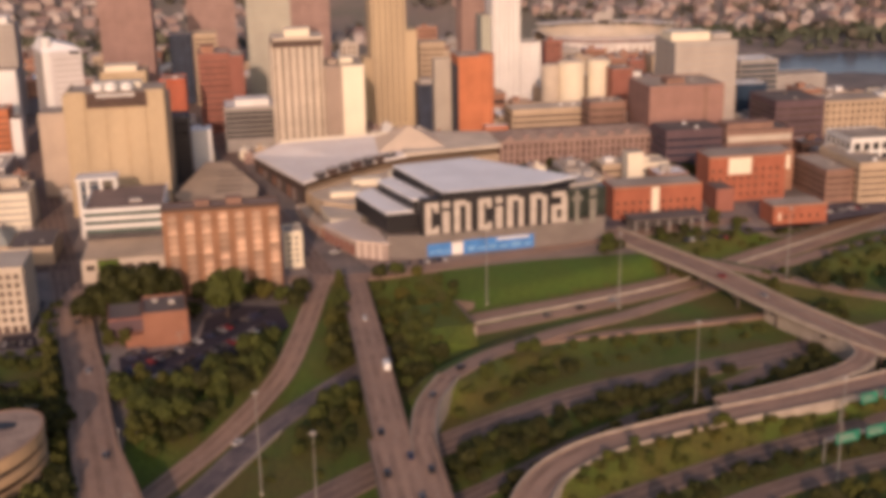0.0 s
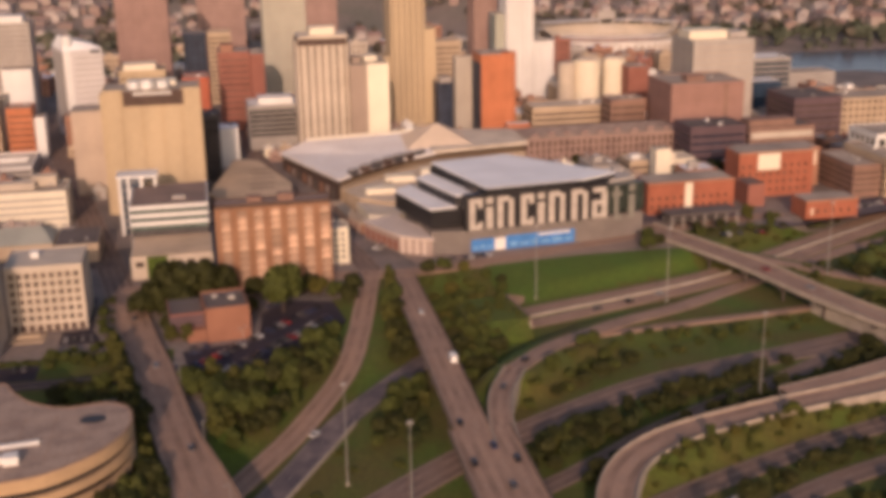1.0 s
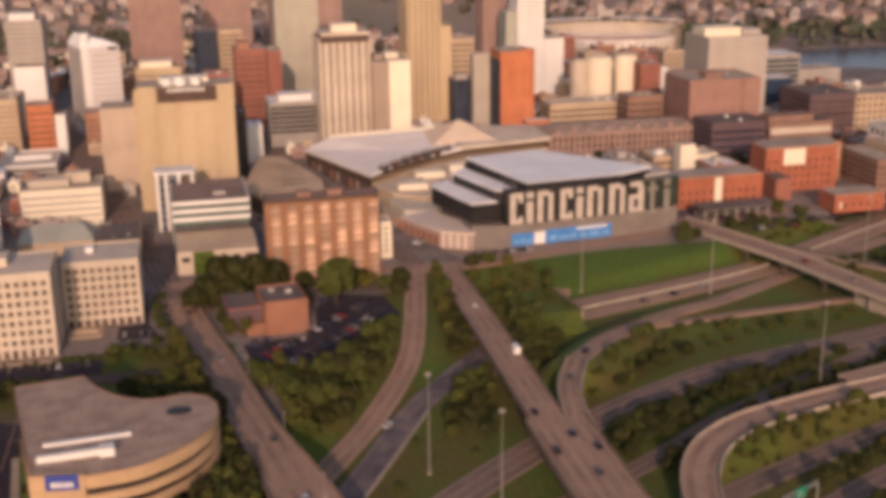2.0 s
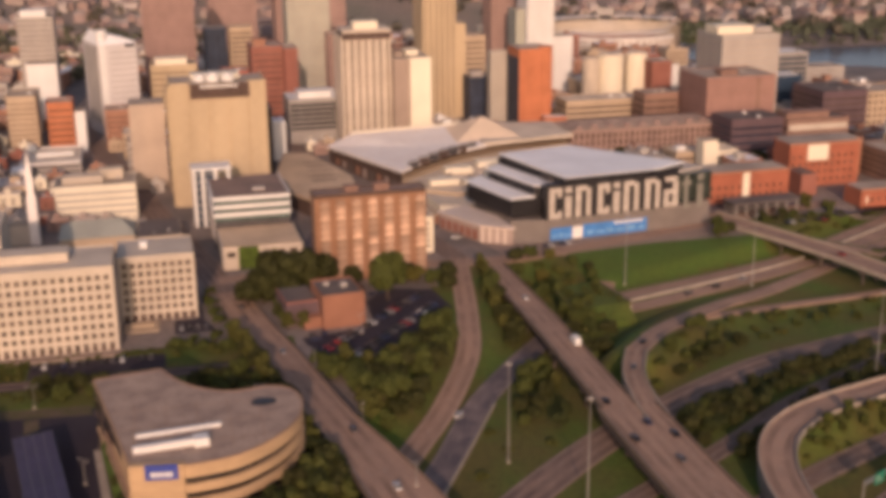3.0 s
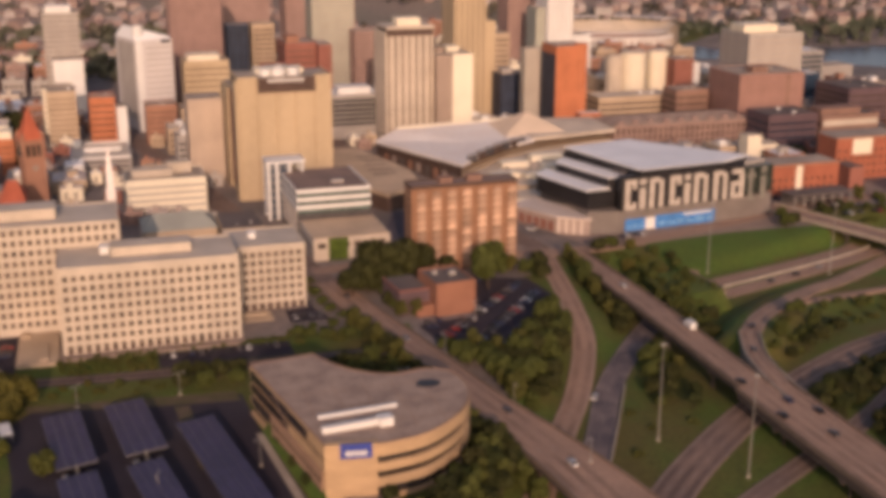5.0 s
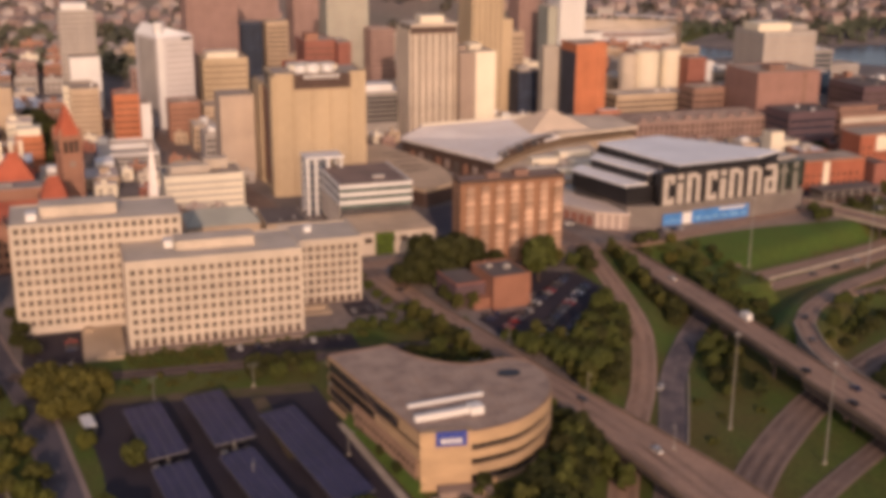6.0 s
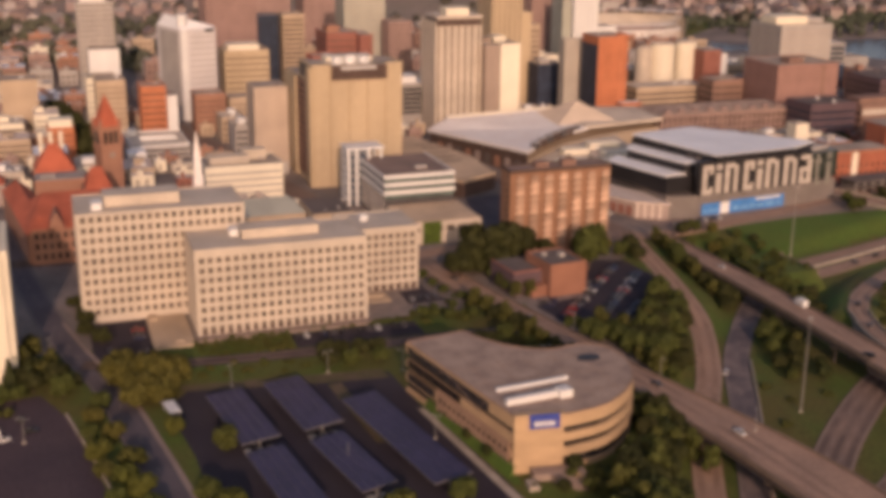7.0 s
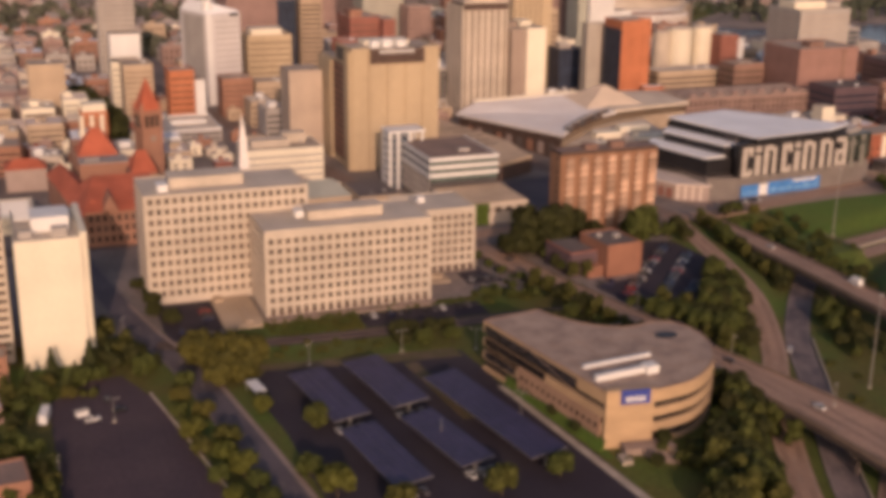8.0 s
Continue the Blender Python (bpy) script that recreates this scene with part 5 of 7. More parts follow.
tower("brick_building", "sand brick block with a red side wall", -113, 812, 22, 20, 22, G, "sand", "brownglass", rows=5, cols=5, style="ribbon", fill=(0.4, 0.2))
tower("office_block", "plain white office block", -195.8, 940, 22, 16, 40, G, "white", style="plain")
tower("office_block", "cream stone apartment block", -201.9, 860, 20, 24, 31.7, G, "cream", "brownglass", rows=7, cols=5, style="ribbon", fill=(0.4, 0.2))
tower("brick_building", "orange brick loft building", -171.2, 800, 16, 20, 34, G, "orange", "brownglass", rows=7, cols=4, style="ribbon", fill=(0.4, 0.25))
tower("office_block", "white narrow loft block", -154.6, 802, 6.5, 16, 27, G, "white", style="plain")
tower("office_block", "yellow brick block with a rounded top", -105, 880, 32.4, 26, 44, G, "tan", "brownglass", rows=9, cols=7, style="ribbon", fill=(0.4, 0.2), plant=((0.1, 0.1, 0.7, 0.6, 3.5, "cream"),))
# taupe instead of tan: the slab's shaded face is in the colour
tower("office_block", "plain stone slab beside the tan tower, taupe for shade", -117.4, 690, 19.6, 22, 48.4, G, "taupe", style="plain")
tower("office_block", "cream office block with horizontal bands", -155.5, 622, 40.5, 26, 19.6, G, "cream", "grey", rows=5, cols=10, style="ribbon", fill=(0.5, 0.3), base=0.8, crown=1.2, roof="gravel",
      plant=((0.1, 0.3, 0.5, 0.3, 3, "limestone"), (0.55, 0.55, 0.3, 0.3, 4.5, "palegravel")))
ob = thing("gabled_hall", "low hall with a grey green gabled roof", "building", -150, 564, 0, G, "city blocks")
part("wall", Shape().box(0, 0, 0, 34, 26, 8), "sand", ob)
part("roof", Shape().gable(-0.6, -0.6, 34.6, 26.6, 8, 13.5, 6), "sage", ob)
tower("office_block", "long low flat roofed block with pale walls", -114, 556, 20, 30, 9, G, "sand", style="plain", roof="tar")


def hip_roof(x0, y0, x1, y1, z0, z1, inset, back=None):
    """A steep roof over a rectangle, its ridge along x, the ends pulled in; back lifts the rear eave."""
    ym, zb = y0 + (y1 - y0) * (0.5 if back is None else 0.74), z0 if back is None else back
    return Shape().add([(x0, y0, z0), (x1, y0, z0), (x1, y1, zb), (x0, y1, zb), (x0 + inset, ym, z1), (x1 - inset, ym, z1)],
                       [(0, 1, 5, 4), (2, 3, 4, 5), (1, 2, 5), (3, 0, 4), (3, 2, 1, 0)])


def city_hall():
    """Red-roofed stone ranges round a flat court roof, with a tall tower."""
    top = thing("city_hall", "red roofed stone city hall with steep gables", "building", -254, 541, 0, G)
    part("wall", Shape().box(13, 0, 0, 50, 42, 16), "rust", top)
    part("roof", hip_roof(12.4, -0.6, 50.6, 42.4, 16, 24.5, 7, 17.5), "redroof", top, "steep red clay roof")
    side = part("side_range", Shape().box(0, 0, 0, 12.5, 84, 13.6), "rust", top)
    side.matrix_basis = pose(11.6, 2, 0, 0, 0, 6.6)
    part("side_roof", Shape().add([(-0.5, -0.5, 13.6), (13, -0.5, 13.6), (13, 84.5, 13.6), (-0.5, 84.5, 13.6), (6.3, 6, 19.6), (6.3, 80, 19.6)],
                                  [(0, 1, 4), (1, 2, 5, 4), (2, 3, 5), (3, 0, 4, 5), (3, 2, 1, 0)]), "redroof", side, "long red clay roof")
    part("court_floor", Shape().box(22, 42.5, 0, 41, 75, 9), "grey", top, "sunken inner court")
    part("court_wall", Shape().box(17, 75.2, 0, 41, 90.8, 19.6).box(38.6, 43, 9, 40, 75.2, 17.4), "rust", top)
    part("court_roof", Shape().box(17.3, 75.5, 19.6, 40.7, 90.5, 19.9).box(20, 80, 19.9, 27, 84, 21.2), "grey", top, "flat grey court roof")
    part("gable_wall", Shape().box(18, 91.1, 0, 37, 112, 20), "rust", top)
    part("gable_roof", hip_roof(17.5, 90.6, 37.5, 112.5, 20, 32.5, 8), "redroof", top)
    for x in (21, 26, 31):
        part("chimney", Shape().box(x, 107, 24, x + 1.8, 109, 36.5).box(x - 0.2, 106.8, 36.5, x + 2, 109.2, 37.1), "cream", top)
    part("wing_wall", Shape().box(40.2, 60, 0, 52, 82, 17), "rust", top)
    part("wing_roof", hip_roof(39.8, 59.5, 52.5, 82.5, 17, 26, 4), "redroof", top)
    part("low_wall", Shape().box(-17, 108, 0, 3, 124, 11.5), "pinkwall", top)
    part("low_roof", hip_roof(-17.5, 107.5, 3.5, 124.5, 11.5, 15.5, 5), "redroof", top)
    for x in (24, 38):
        part("dormer", Shape().add([(x - 3.4, -0.9, 16), (x + 3.4, -0.9, 16), (x, -0.9, 23.5), (x - 3.4, 8, 16), (x + 3.4, 8, 16), (x, 12, 23.5)],
                                   [(0, 1, 2), (1, 4, 5, 2), (4, 3, 5), (3, 0, 2, 5), (0, 3, 4, 1)]), "rust", top)
    win = Shape().box(0, -0.15, 0, 1.6, 0.0, 2.6).mesh("window")
    for r in range(3):
        for k in range(12):
            part("window", win, "brownglass", top).matrix_basis = pose(14.6 + 3.0 * k, 0, 2.4 + 4.6 * r)
    tw = thing("clock_tower", "tall red stone tower with a pointed roof", "tower", -204.6, 645, 0, 17)
    part("shaft", Shape().box(0, 0, 0, 11, 11, 37.5).box(-0.4, -0.4, 27.5, 11.4, 11.4, 28.4).box(-0.5, -0.5, 37.5, 11.5, 11.5, 38.6), "rust", tw)
    part("roof", spire(Shape(), 5.5, 5.5, 38.6, 55, 5.4), "redroof", tw)
    for x, y in ((0.4, 0.4), (10.6, 0.4), (0.4, 10.6), (10.6, 10.6)):
        part("turret", spire(Shape().cone(x, y, 33, 40.5, 1.0, 1.0, 8), x, y, 40.5, 43.5, 0.9), "rust", tw)
    for k in range(3):
        part("opening", Shape().box(1.6 + 2.8 * k, -0.5, 30, 3.5 + 2.8 * k, -0.02, 36), "brownglass", tw)
        part("opening", Shape().box(-0.5, 1.6 + 2.8 * k, 30, -0.02, 3.5 + 2.8 * k, 36), "brownglass", tw)
    part("clock_face", Shape().add([(5.5 + 1.7 * math.cos(a), -0.42 - d, 24 + 1.7 * math.sin(a)) for d in (0.0, 0.15) for a in [k * math.pi / 8 for k in range(16)]],
                                   [tuple(range(16)), tuple(range(31, 15, -1))] + [(i, 16 + i, 16 + (i + 1) % 16, (i + 1) % 16) for i in range(16)]), "drab", tw)
    ch = thing("church", "pale stone church with a slender steeple", "church", -165.5, 587, 0, G)
    part("steeple", spire(Shape().box(0.2, 0.2, 0, 4.6, 4.6, 24).box(0.7, 0.7, 24, 4.1, 4.1, 32), 2.4, 2.4, 32, 46, 1.7), "wingroof", ch)
    part("nave", Shape().box(-10, 1, 0, -0.1, 18, 10), "limestone", ch)
    part("roof", Shape().add([(-10.5, 0.6, 10), (0.2, 0.6, 10), (0.2, 18.4, 10), (-10.5, 18.4, 10), (-5.1, 0.6, 14.5), (-5.1, 18.4, 14.5)], [(0, 1, 4), (1, 2, 5, 4), (2, 3, 5), (3, 0, 4, 5)]), "grey", ch)


city_hall()
tower("office_block", "low pale building with a ribbed light roof", -300, 572, 39, 34, 7.5, G, "cream", "brownglass", rows=2, cols=10, style="ribbon", fill=(0.5, 0.3), roof="palegravel",
      plant=((0.05, 0.1, 0.9, 0.06, 0.9, "white"), (0.05, 0.3, 0.9, 0.06, 0.9, "white"), (0.05, 0.5, 0.9, 0.06, 0.9, "white"), (0.05, 0.7, 0.9, 0.06, 0.9, "white")))
tower("brick_building", "bright orange red brick block with a cream attic", -230, 738, 15, 14, 22, G, "orange", "brownglass", rows=5, cols=4, style="ribbon", fill=(0.3, 0.2), plant=((0.06, 0.06, 0.88, 0.8, 4, "cream"),))
tower("office_block", "small white rendered block by the parking deck", -187, 716, 10.5, 12, 9, G, "white", style="plain", roof="silver")
ob = thing("parking_deck", "open parking deck with pale concrete edges", "garage", -184, 737, 0, G, "city blocks")
part("wall", Shape().box(0, 0, 0, 35, 46, 7.4), "pewter", ob)
part("deck", Shape().box(0.4, 0.4, 7.4, 34.6, 45.6, 7.6), "palegravel", ob, "worn grey top deck")
part("parapet", Shape().box(0, 0, 7.4, 35, 0.4, 8.5).box(0, 0.4, 7.4, 0.4, 46, 8.5).box(34.6, 0.4, 7.4, 35, 46, 8.5).box(0.4, 45.6, 7.4, 34.6, 46, 8.5), "white", ob)
for k in range(2):
    part("opening", Shape().box(1, -0.12, 1.4 + 3.2 * k, 34, -0.02, 2.8 + 3.2 * k), "charcoal", ob)
part("stair_head", Shape().box(2, 36, 7.6, 7, 42, 11.5), "white", ob)
part("ramp_wall", Shape().box(8, 20, 7.6, 30, 20.4, 8.8).box(8, 27, 7.6, 30, 27.4, 8.8), "white", ob)

# ---- slab block at the street corner ----
ob = thing("apartment_slab", "tall cream slab block with a blank end wall", "building", -269, 412, 0, G, "city blocks")
part("wall", Shape().box(0, 0, 0, 20.5, 40, 43).box(20.5, 1.5, 0, 22.6, 39, 45), "cream", ob)
part("joint", Shape().box(20.2, 0.2, 0, 20.6, 1.5, 43), "grey", ob)
part("roof", Shape().box(0.4, 0.4, 43, 20.1, 39.6, 43.2), "palegravel", ob)
for k in range(6):
    part("roof_rib", Shape().box(0.8, 28 + 1.9 * k, 43.2, 19.6, 28.7 + 1.9 * k, 43.8), "white", ob)
part("parapet", Shape().box(0, 0, 43, 20.5, 0.4, 44).box(0, 0.4, 43, 0.4, 40, 44), "cream", ob)
part("plant_room", Shape().box(6, 12, 43.2, 18, 26, 48), "white", ob)
part("roof_unit", Shape().box(2, 6, 43.2, 6, 9, 45.5).box(12, 5, 43.2, 17, 9, 46), "pewter", ob)
tower("apartment_slab", "cream slab block with banded balconies", -300, 420, 28, 26, 50, G, "limestone", "brownglass", rows=15, cols=8, style="ribbon", fill=(0.5, 0.45))
tower("brick_building", "dark red brick town house", -288, 396, 14, 10, 12, G, "rust", "brownglass", rows=3, cols=4, fill=(0.4, 0.4), single=True)


# ---- curved office building by the viaduct ----
def curved_office():
    top = thing("office_building", "low curved tan brick office with ribbon windows", "building", 0, 0)
    ctrl = [(-98, 300.4, 0), (-85, 303.2, 0), (-73, 312.5, 0), (-66, 323.5, 0), (-63.6, 335, 0), (-66, 344.5, 0), (-73, 348.4, 0), (-84, 347, 0), (-94, 352.5, 0), (-100.5, 361, 0), (-105, 370.5, 0)]
    rim = [(p.x, p.y) for p in curve(ctrl, 3.5)] + [(-126, 366.6), (-113.8, 302.6)]
    cx, cy = sum(p[0] for p in rim) / len(rim), sum(p[1] for p in rim) / len(rim)

    def inset(k):
        out = []
        for i, (x, y) in enumerate(rim):
            (ax, ay), (bx, by) = rim[i - 1], rim[(i + 1) % len(rim)]
            d = Vector((bx - ax, by - ay)).normalized()
            out.append((x - d.y * k, y + d.x * k))
        return out
    part("core", Shape().prism(inset(1.6), 0, 16.4), "charcoal", top)
    for z0, z1 in ((-0.3, 1.3), (4.2, 6.9), (8.9, 11.4), (13.4, 17.2)):
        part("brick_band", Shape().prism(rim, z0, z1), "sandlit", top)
    for z0, z1 in ((1.3, 4.2), (6.9, 8.9), (11.4, 13.4)):
        part("window_band", Shape().prism(inset(1.1), z0, z1), "glass", top)
    part("roof", Shape().prism(inset(0.7), 17.2, 17.3), "roofpatch", top, "stained brown gravel roof")
    seams = Shape()
    for k in range(6):
        seams.box(-122 + 9.0 * k, 309, 17.301, -121.75 + 9.0 * k, 343 - (0 if k < 5 else 6), 17.33)
    for y in (314, 327, 339):
        seams.box(-119 - 0.19 * (y - 309), y, 17.301, -72, y + 0.25, 17.33)
    part("roof_seam", seams, "sandbrown", top)
    ring = Shape()
    for k, a in enumerate(rim):
        b = rim[(k + 1) % len(rim)]
        d = Vector((b[0] - a[0], b[1] - a[1])).normalized() * 0.5
        ring.prism([a, b, (b[0] - d.y, b[1] + d.x), (a[0] - d.y, a[1] + d.x)], 17.2, 17.45)
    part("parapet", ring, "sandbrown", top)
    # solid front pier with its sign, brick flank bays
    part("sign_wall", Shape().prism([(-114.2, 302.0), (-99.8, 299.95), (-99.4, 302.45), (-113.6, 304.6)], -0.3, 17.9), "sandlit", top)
    sign = part("sign_board", Shape().box(-4.4, -0.35, 0, 4.4, 0.0, 4.4), "blue", top, "blue sign board with pale lettering")
    sign.matrix_basis = pose(-105.6, 300.65, 13.8, 0, 0, -8)
    for k, (a, b) in enumerate(((-2.9, -1.7), (-1.4, -0.5), (-0.2, 0.7), (1.0, 1.9), (2.1, 2.9))):
        part("sign_bar", Shape().box(a, -0.42, 0.9, b, -0.36, 2.3), "white", sign)
    part("roof_opening", Shape().add([(3.8 * math.cos(a) - 75.2, 2.6 * math.sin(a) + 336.4, z) for z in (17.31, 17.6) for a in [k * math.pi / 10 for k in range(20)]],
                                     [tuple(range(20, 40))] + [(i, (i + 1) % 20, 20 + (i + 1) % 20, 20 + i) for i in range(20)]), "black", top, "dark oval roof opening")
    part("roof_unit", Shape().box(-12, -0.6, 0, 12, 0.6, 1.0), "white", top).matrix_basis = pose(-100.5, 322, 17.3, 0, 0, 6)
    unit = part("roof_unit", Shape().box(-9.5, -0.9, 0, 7, 0.9, 1.8).box(7, -2.6, 0, 11, 1.2, 2.4), "white", top)
    unit.matrix_basis = pose(-103.6, 312.2, 17.3, 0, 0, 6)
    flank_bays(top)
    ent = thing("entrance_terrace", "low brown stone terrace with steps and planters", "terrace", -106.5, 301.5, 0, -8)
    part("terrace", Shape().box(-3, -6, -0.3, 12, -1.2, 2.2), "plaza", ent)
    for k in range(8):
        part("step", Shape().box(2.0 + 0.8 * k, -6.8 - 0.8 * k, -0.3, 7 + 0.8 * k, -6 - 0.8 * k, 2.0 - 0.25 * k), "plaza", ent)
    part("planter_wall", Shape().add([(8, -6.1, -0.3), (9, -6.1, -0.3), (17, -15, -0.3), (16, -15, -0.3), (8, -6.1, 2.6), (9, -6.1, 2.6), (17, -15, 0.9), (16, -15, 0.9)], [(3, 2, 1, 0), (4, 5, 6, 7), (0, 1, 5, 4), (1, 2, 6, 5), (2, 3, 7, 6), (3, 0, 4, 7)]), "sandlit", ent)
    part("planter", Shape().box(-5.5, -11, -0.3, -2.5, -6.1, 1.2), "parapet", ent)
    bank = Shape().add([(-124.2, 352, 0.05), (-116.6, 300, 0.05), (-114.6, 301, 2.8), (-123.2, 352, 2.8), (-112.5, 303, 2.8), (-122.6, 354, 2.8), (-112.5, 303, 0), (-122.6, 354, 0)],
                       [(0, 1, 2, 3), (3, 2, 4, 5), (0, 3, 5, 7), (1, 6, 4, 2), (5, 4, 6, 7)])
    solid("grass_bank", bank, "lawn", "sloping grass bank below the curved office", "grass", kind="structure")


def flank_bays(top):
    """Brown brick bays with small windows along the straight flank, coloured darker for its shade."""
    a, b = Vector((-113.8, 302.6, 0)), Vector((-126, 366.6, 0))
    u = (b - a).normalized()
    ang = math.degrees(math.atan2(u.y, u.x))
    for s0, s1, z0, z1 in ((2.0, 44.0, 0, 9.0),):
        o = a + u * s0
        bay = part("brick_bay", Shape().box(0, -0.05, z0, s1 - s0, 0.5, z1), "sandbrown", top, "brown brick bay, dimmed for shade, with small windows")
        bay.matrix_basis = pose(o.x, o.y, 0, 0, 0, ang)
        win = Shape().box(0, 0.5, 0, 1.3, 0.56, 1.5).mesh("window")
        for r in range(2):
            for k in range(14):
                part("window", win, "brownglass", bay).matrix_basis = pose(1.2 + 2.9 * k, 0, 1.4 + 3.8 * r)


    # dark strips for the windows, and for the shade under the roof edge
    for s0, s1, z0, z1 in ((14.0, 64.0, 13.2, 16.3), (30.0, 64.0, 9.2, 11.8), (46.0, 64.0, 4.6, 7.4)):
        o = a + u * s0
        strip = part("ribbon_window", Shape().box(0, -0.02, z0, s1 - s0, 0.08, z1), "glass", top, "dark ribbon window")
        strip.matrix_basis = pose(o.x, o.y, 0, 0, 0, ang)


# brown brick, dimmed further to hold the shade of the flank
M["sandbrown"] = mat("brown office brick dimmed for shade", (0.36, 0.225, 0.15), 0.85, 0.1, 0.1, 2.0)
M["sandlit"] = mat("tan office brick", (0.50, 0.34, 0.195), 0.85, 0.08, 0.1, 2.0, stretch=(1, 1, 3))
curved_office()

# ---- car parks and streets round it ----
M["lotasphalt"] = mat("faded car park asphalt", (0.068, 0.045, 0.053), 0.9, 0.22, 0.05, 0.8, 0.15, second=(0.050, 0.034, 0.044))
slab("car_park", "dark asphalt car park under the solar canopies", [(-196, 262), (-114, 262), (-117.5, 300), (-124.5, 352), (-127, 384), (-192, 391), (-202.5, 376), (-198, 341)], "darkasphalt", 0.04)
slab("car_park", "dark empty asphalt car park behind a hedge", [(-261, 262), (-214, 262), (-220, 308), (-224, 329.6), (-231.6, 376.7), (-240, 398), (-250, 397), (-263, 383)], "lotasphalt", 0.04)
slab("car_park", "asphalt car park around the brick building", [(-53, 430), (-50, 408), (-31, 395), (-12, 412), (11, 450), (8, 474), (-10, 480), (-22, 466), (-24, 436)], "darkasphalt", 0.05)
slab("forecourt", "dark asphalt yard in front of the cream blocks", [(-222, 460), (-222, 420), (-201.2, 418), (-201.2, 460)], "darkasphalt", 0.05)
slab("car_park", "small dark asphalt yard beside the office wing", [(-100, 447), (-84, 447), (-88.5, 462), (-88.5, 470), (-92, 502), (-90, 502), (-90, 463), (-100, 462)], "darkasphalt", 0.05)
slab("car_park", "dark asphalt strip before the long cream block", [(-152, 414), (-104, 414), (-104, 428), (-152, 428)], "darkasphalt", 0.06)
# cool patch painted where the apartment block's shadow lies
slab("car_park", "asphalt lot behind the apartments, tinted for their shadow", [(-36, 560), (-36, 522), (8, 522), (10, 560), (6, 600), (-22, 596)], "coolasphalt", 0.06)
slab("car_park", "grey asphalt yard below the orange brick rows", [(238, 534), (332, 558), (332, 584), (300, 574), (286, 543), (252, 541), (238, 549)], "coolasphalt", 0.06)
slab("car_park", "worn grey yard between the brick warehouses", [(176, 560), (238, 562), (238, 571), (176, 571)], "coolasphalt", 0.06)
M["dirt"] = mat("dry brown planting soil", (0.125, 0.088, 0.056), 0.95, 0.25, 0.2, 1.5, 0.3, second=(0.085, 0.075, 0.03))
slab("planting_bed", "dry brown planting strip between the canopies", [(-149.5, 379), (-144.8, 379), (-141.6, 333), (-145.4, 333)], "dirt", 0.09, category="planting bed")
slab("planting_bed", "dry brown planting strip along the car park edge", [(-196, 392.6), (-129, 386.6), (-128, 379), (-150, 381), (-196, 388)], "dirt", 0.08, category="planting bed")
slab("pavement", "pale pavement along the car park", [(-126.6, 352), (-124.4, 352), (-113.6, 262), (-116.5, 262)], "parapet", 0.09)
slab("pavement", "wide pale plaza before the convention hall", [(52, 511), (60, 505), (150, 517), (175, 527), (168, 540), (146, 534), (60, 529), (46, 536)], "plaza", 0.10)
slab("lawn", "strip of grass beside the curved office", [(-122.8, 350), (-119, 350), (-113.5, 306), (-113.5, 296), (-116, 296)], "lawn", 0.08)
slab("lawn", "dark hedge lawn behind the curved office", [(-104, 374), (-98, 362), (-90, 353), (-72, 351), (-62, 352), (-66, 400), (-92, 404)], "grass", 0.08)
road("road", "side street beside the car parks, tinted for tree shade", [(-258, 620, 0.1), (-246, 530, 0.1), (-236, 470, 0.1), (-228, 432, 0.1), (-219, 398, 0.1), (-211, 348, 0.1), (-204.5, 300, 0.1), (-198, 250, 0.1), (-192, 200, 0.1)], 10.5, "coolasphalt", 2)
part("sidewalk", ribbon(curve([(-231, 465, 0.18), (-223, 430, 0.18), (-213.5, 396, 0.18), (-205.5, 346, 0.18), (-199, 300, 0.18), (-193, 250, 0.18)], 4), -0.8, 0.8, 0, 0.25), "plaza", None)
tagged(bpy.data.objects["sidewalk"], "pale concrete sidewalk along the side street", "pavement", kind="structure")
road("road", "dark street in front of the cream office blocks", [(-226, 420, 0.1), (-200, 413, 0.1), (-150, 409, 0.1), (-100, 409, 0.1), (-66, 408, 0.1)], 8, "darkasphalt", 2, edges=False)
road("road", "street along the convention hall to downtown", [(29, 512, 0.2), (24, 545, 0.15), (16, 590, 0.12), (8, 640, 0.12), (-8, 730, 0.12), (-26, 850, 0.12), (-50, 1000, 0.12)], 11, "asphalt", 3)
road("road", "cross street before the apartment block", [(-80, 508, 0.14), (-30, 515, 0.13), (10, 510, 0.14), (44, 506, 0.2), (90, 515, 0.13), (170, 540, 0.13), (250, 560, 0.13)], 10, "deck", 2)
road("road", "wide cross street beside the cream blocks", [(-300, 545, 0.1), (-200, 545, 0.1), (-130, 546, 0.1), (-86, 552, 0.1)], 12, "darkasphalt", 3)


kerb = part("kerb_wall", ribbon(curve([(-232.6, 381, 0.6), (-226.8, 351, 0.6), (-222.6, 327, 0.6), (-218.6, 304, 0.6), (-214, 270, 0.6)], 4), -0.3, 0.3, 0, 0.9), "parapet", None)
tagged(kerb, "pale concrete kerb wall along the car park", "wall", kind="structure")
M["bayline"] = mat("worn bay lines", (0.10, 0.085, 0.08), 0.85, 0.2, 0.5, 4.0, 0.0)
bays = Shape()
for k in range(26):
    for x0, x1, y0 in ((-258, -252.6, 290), (-241.5, -236.2, 290), (-236.2, -230.8, 290)):
        bays.box(x0 + 0.0, y0 + 3.0 * k, 0.041, x1, y0 + 3.0 * k + 0.12, 0.05)
solid("bay_marking", bays, "bayline", "faded pale parking bay lines on asphalt", "marking", kind="structure")
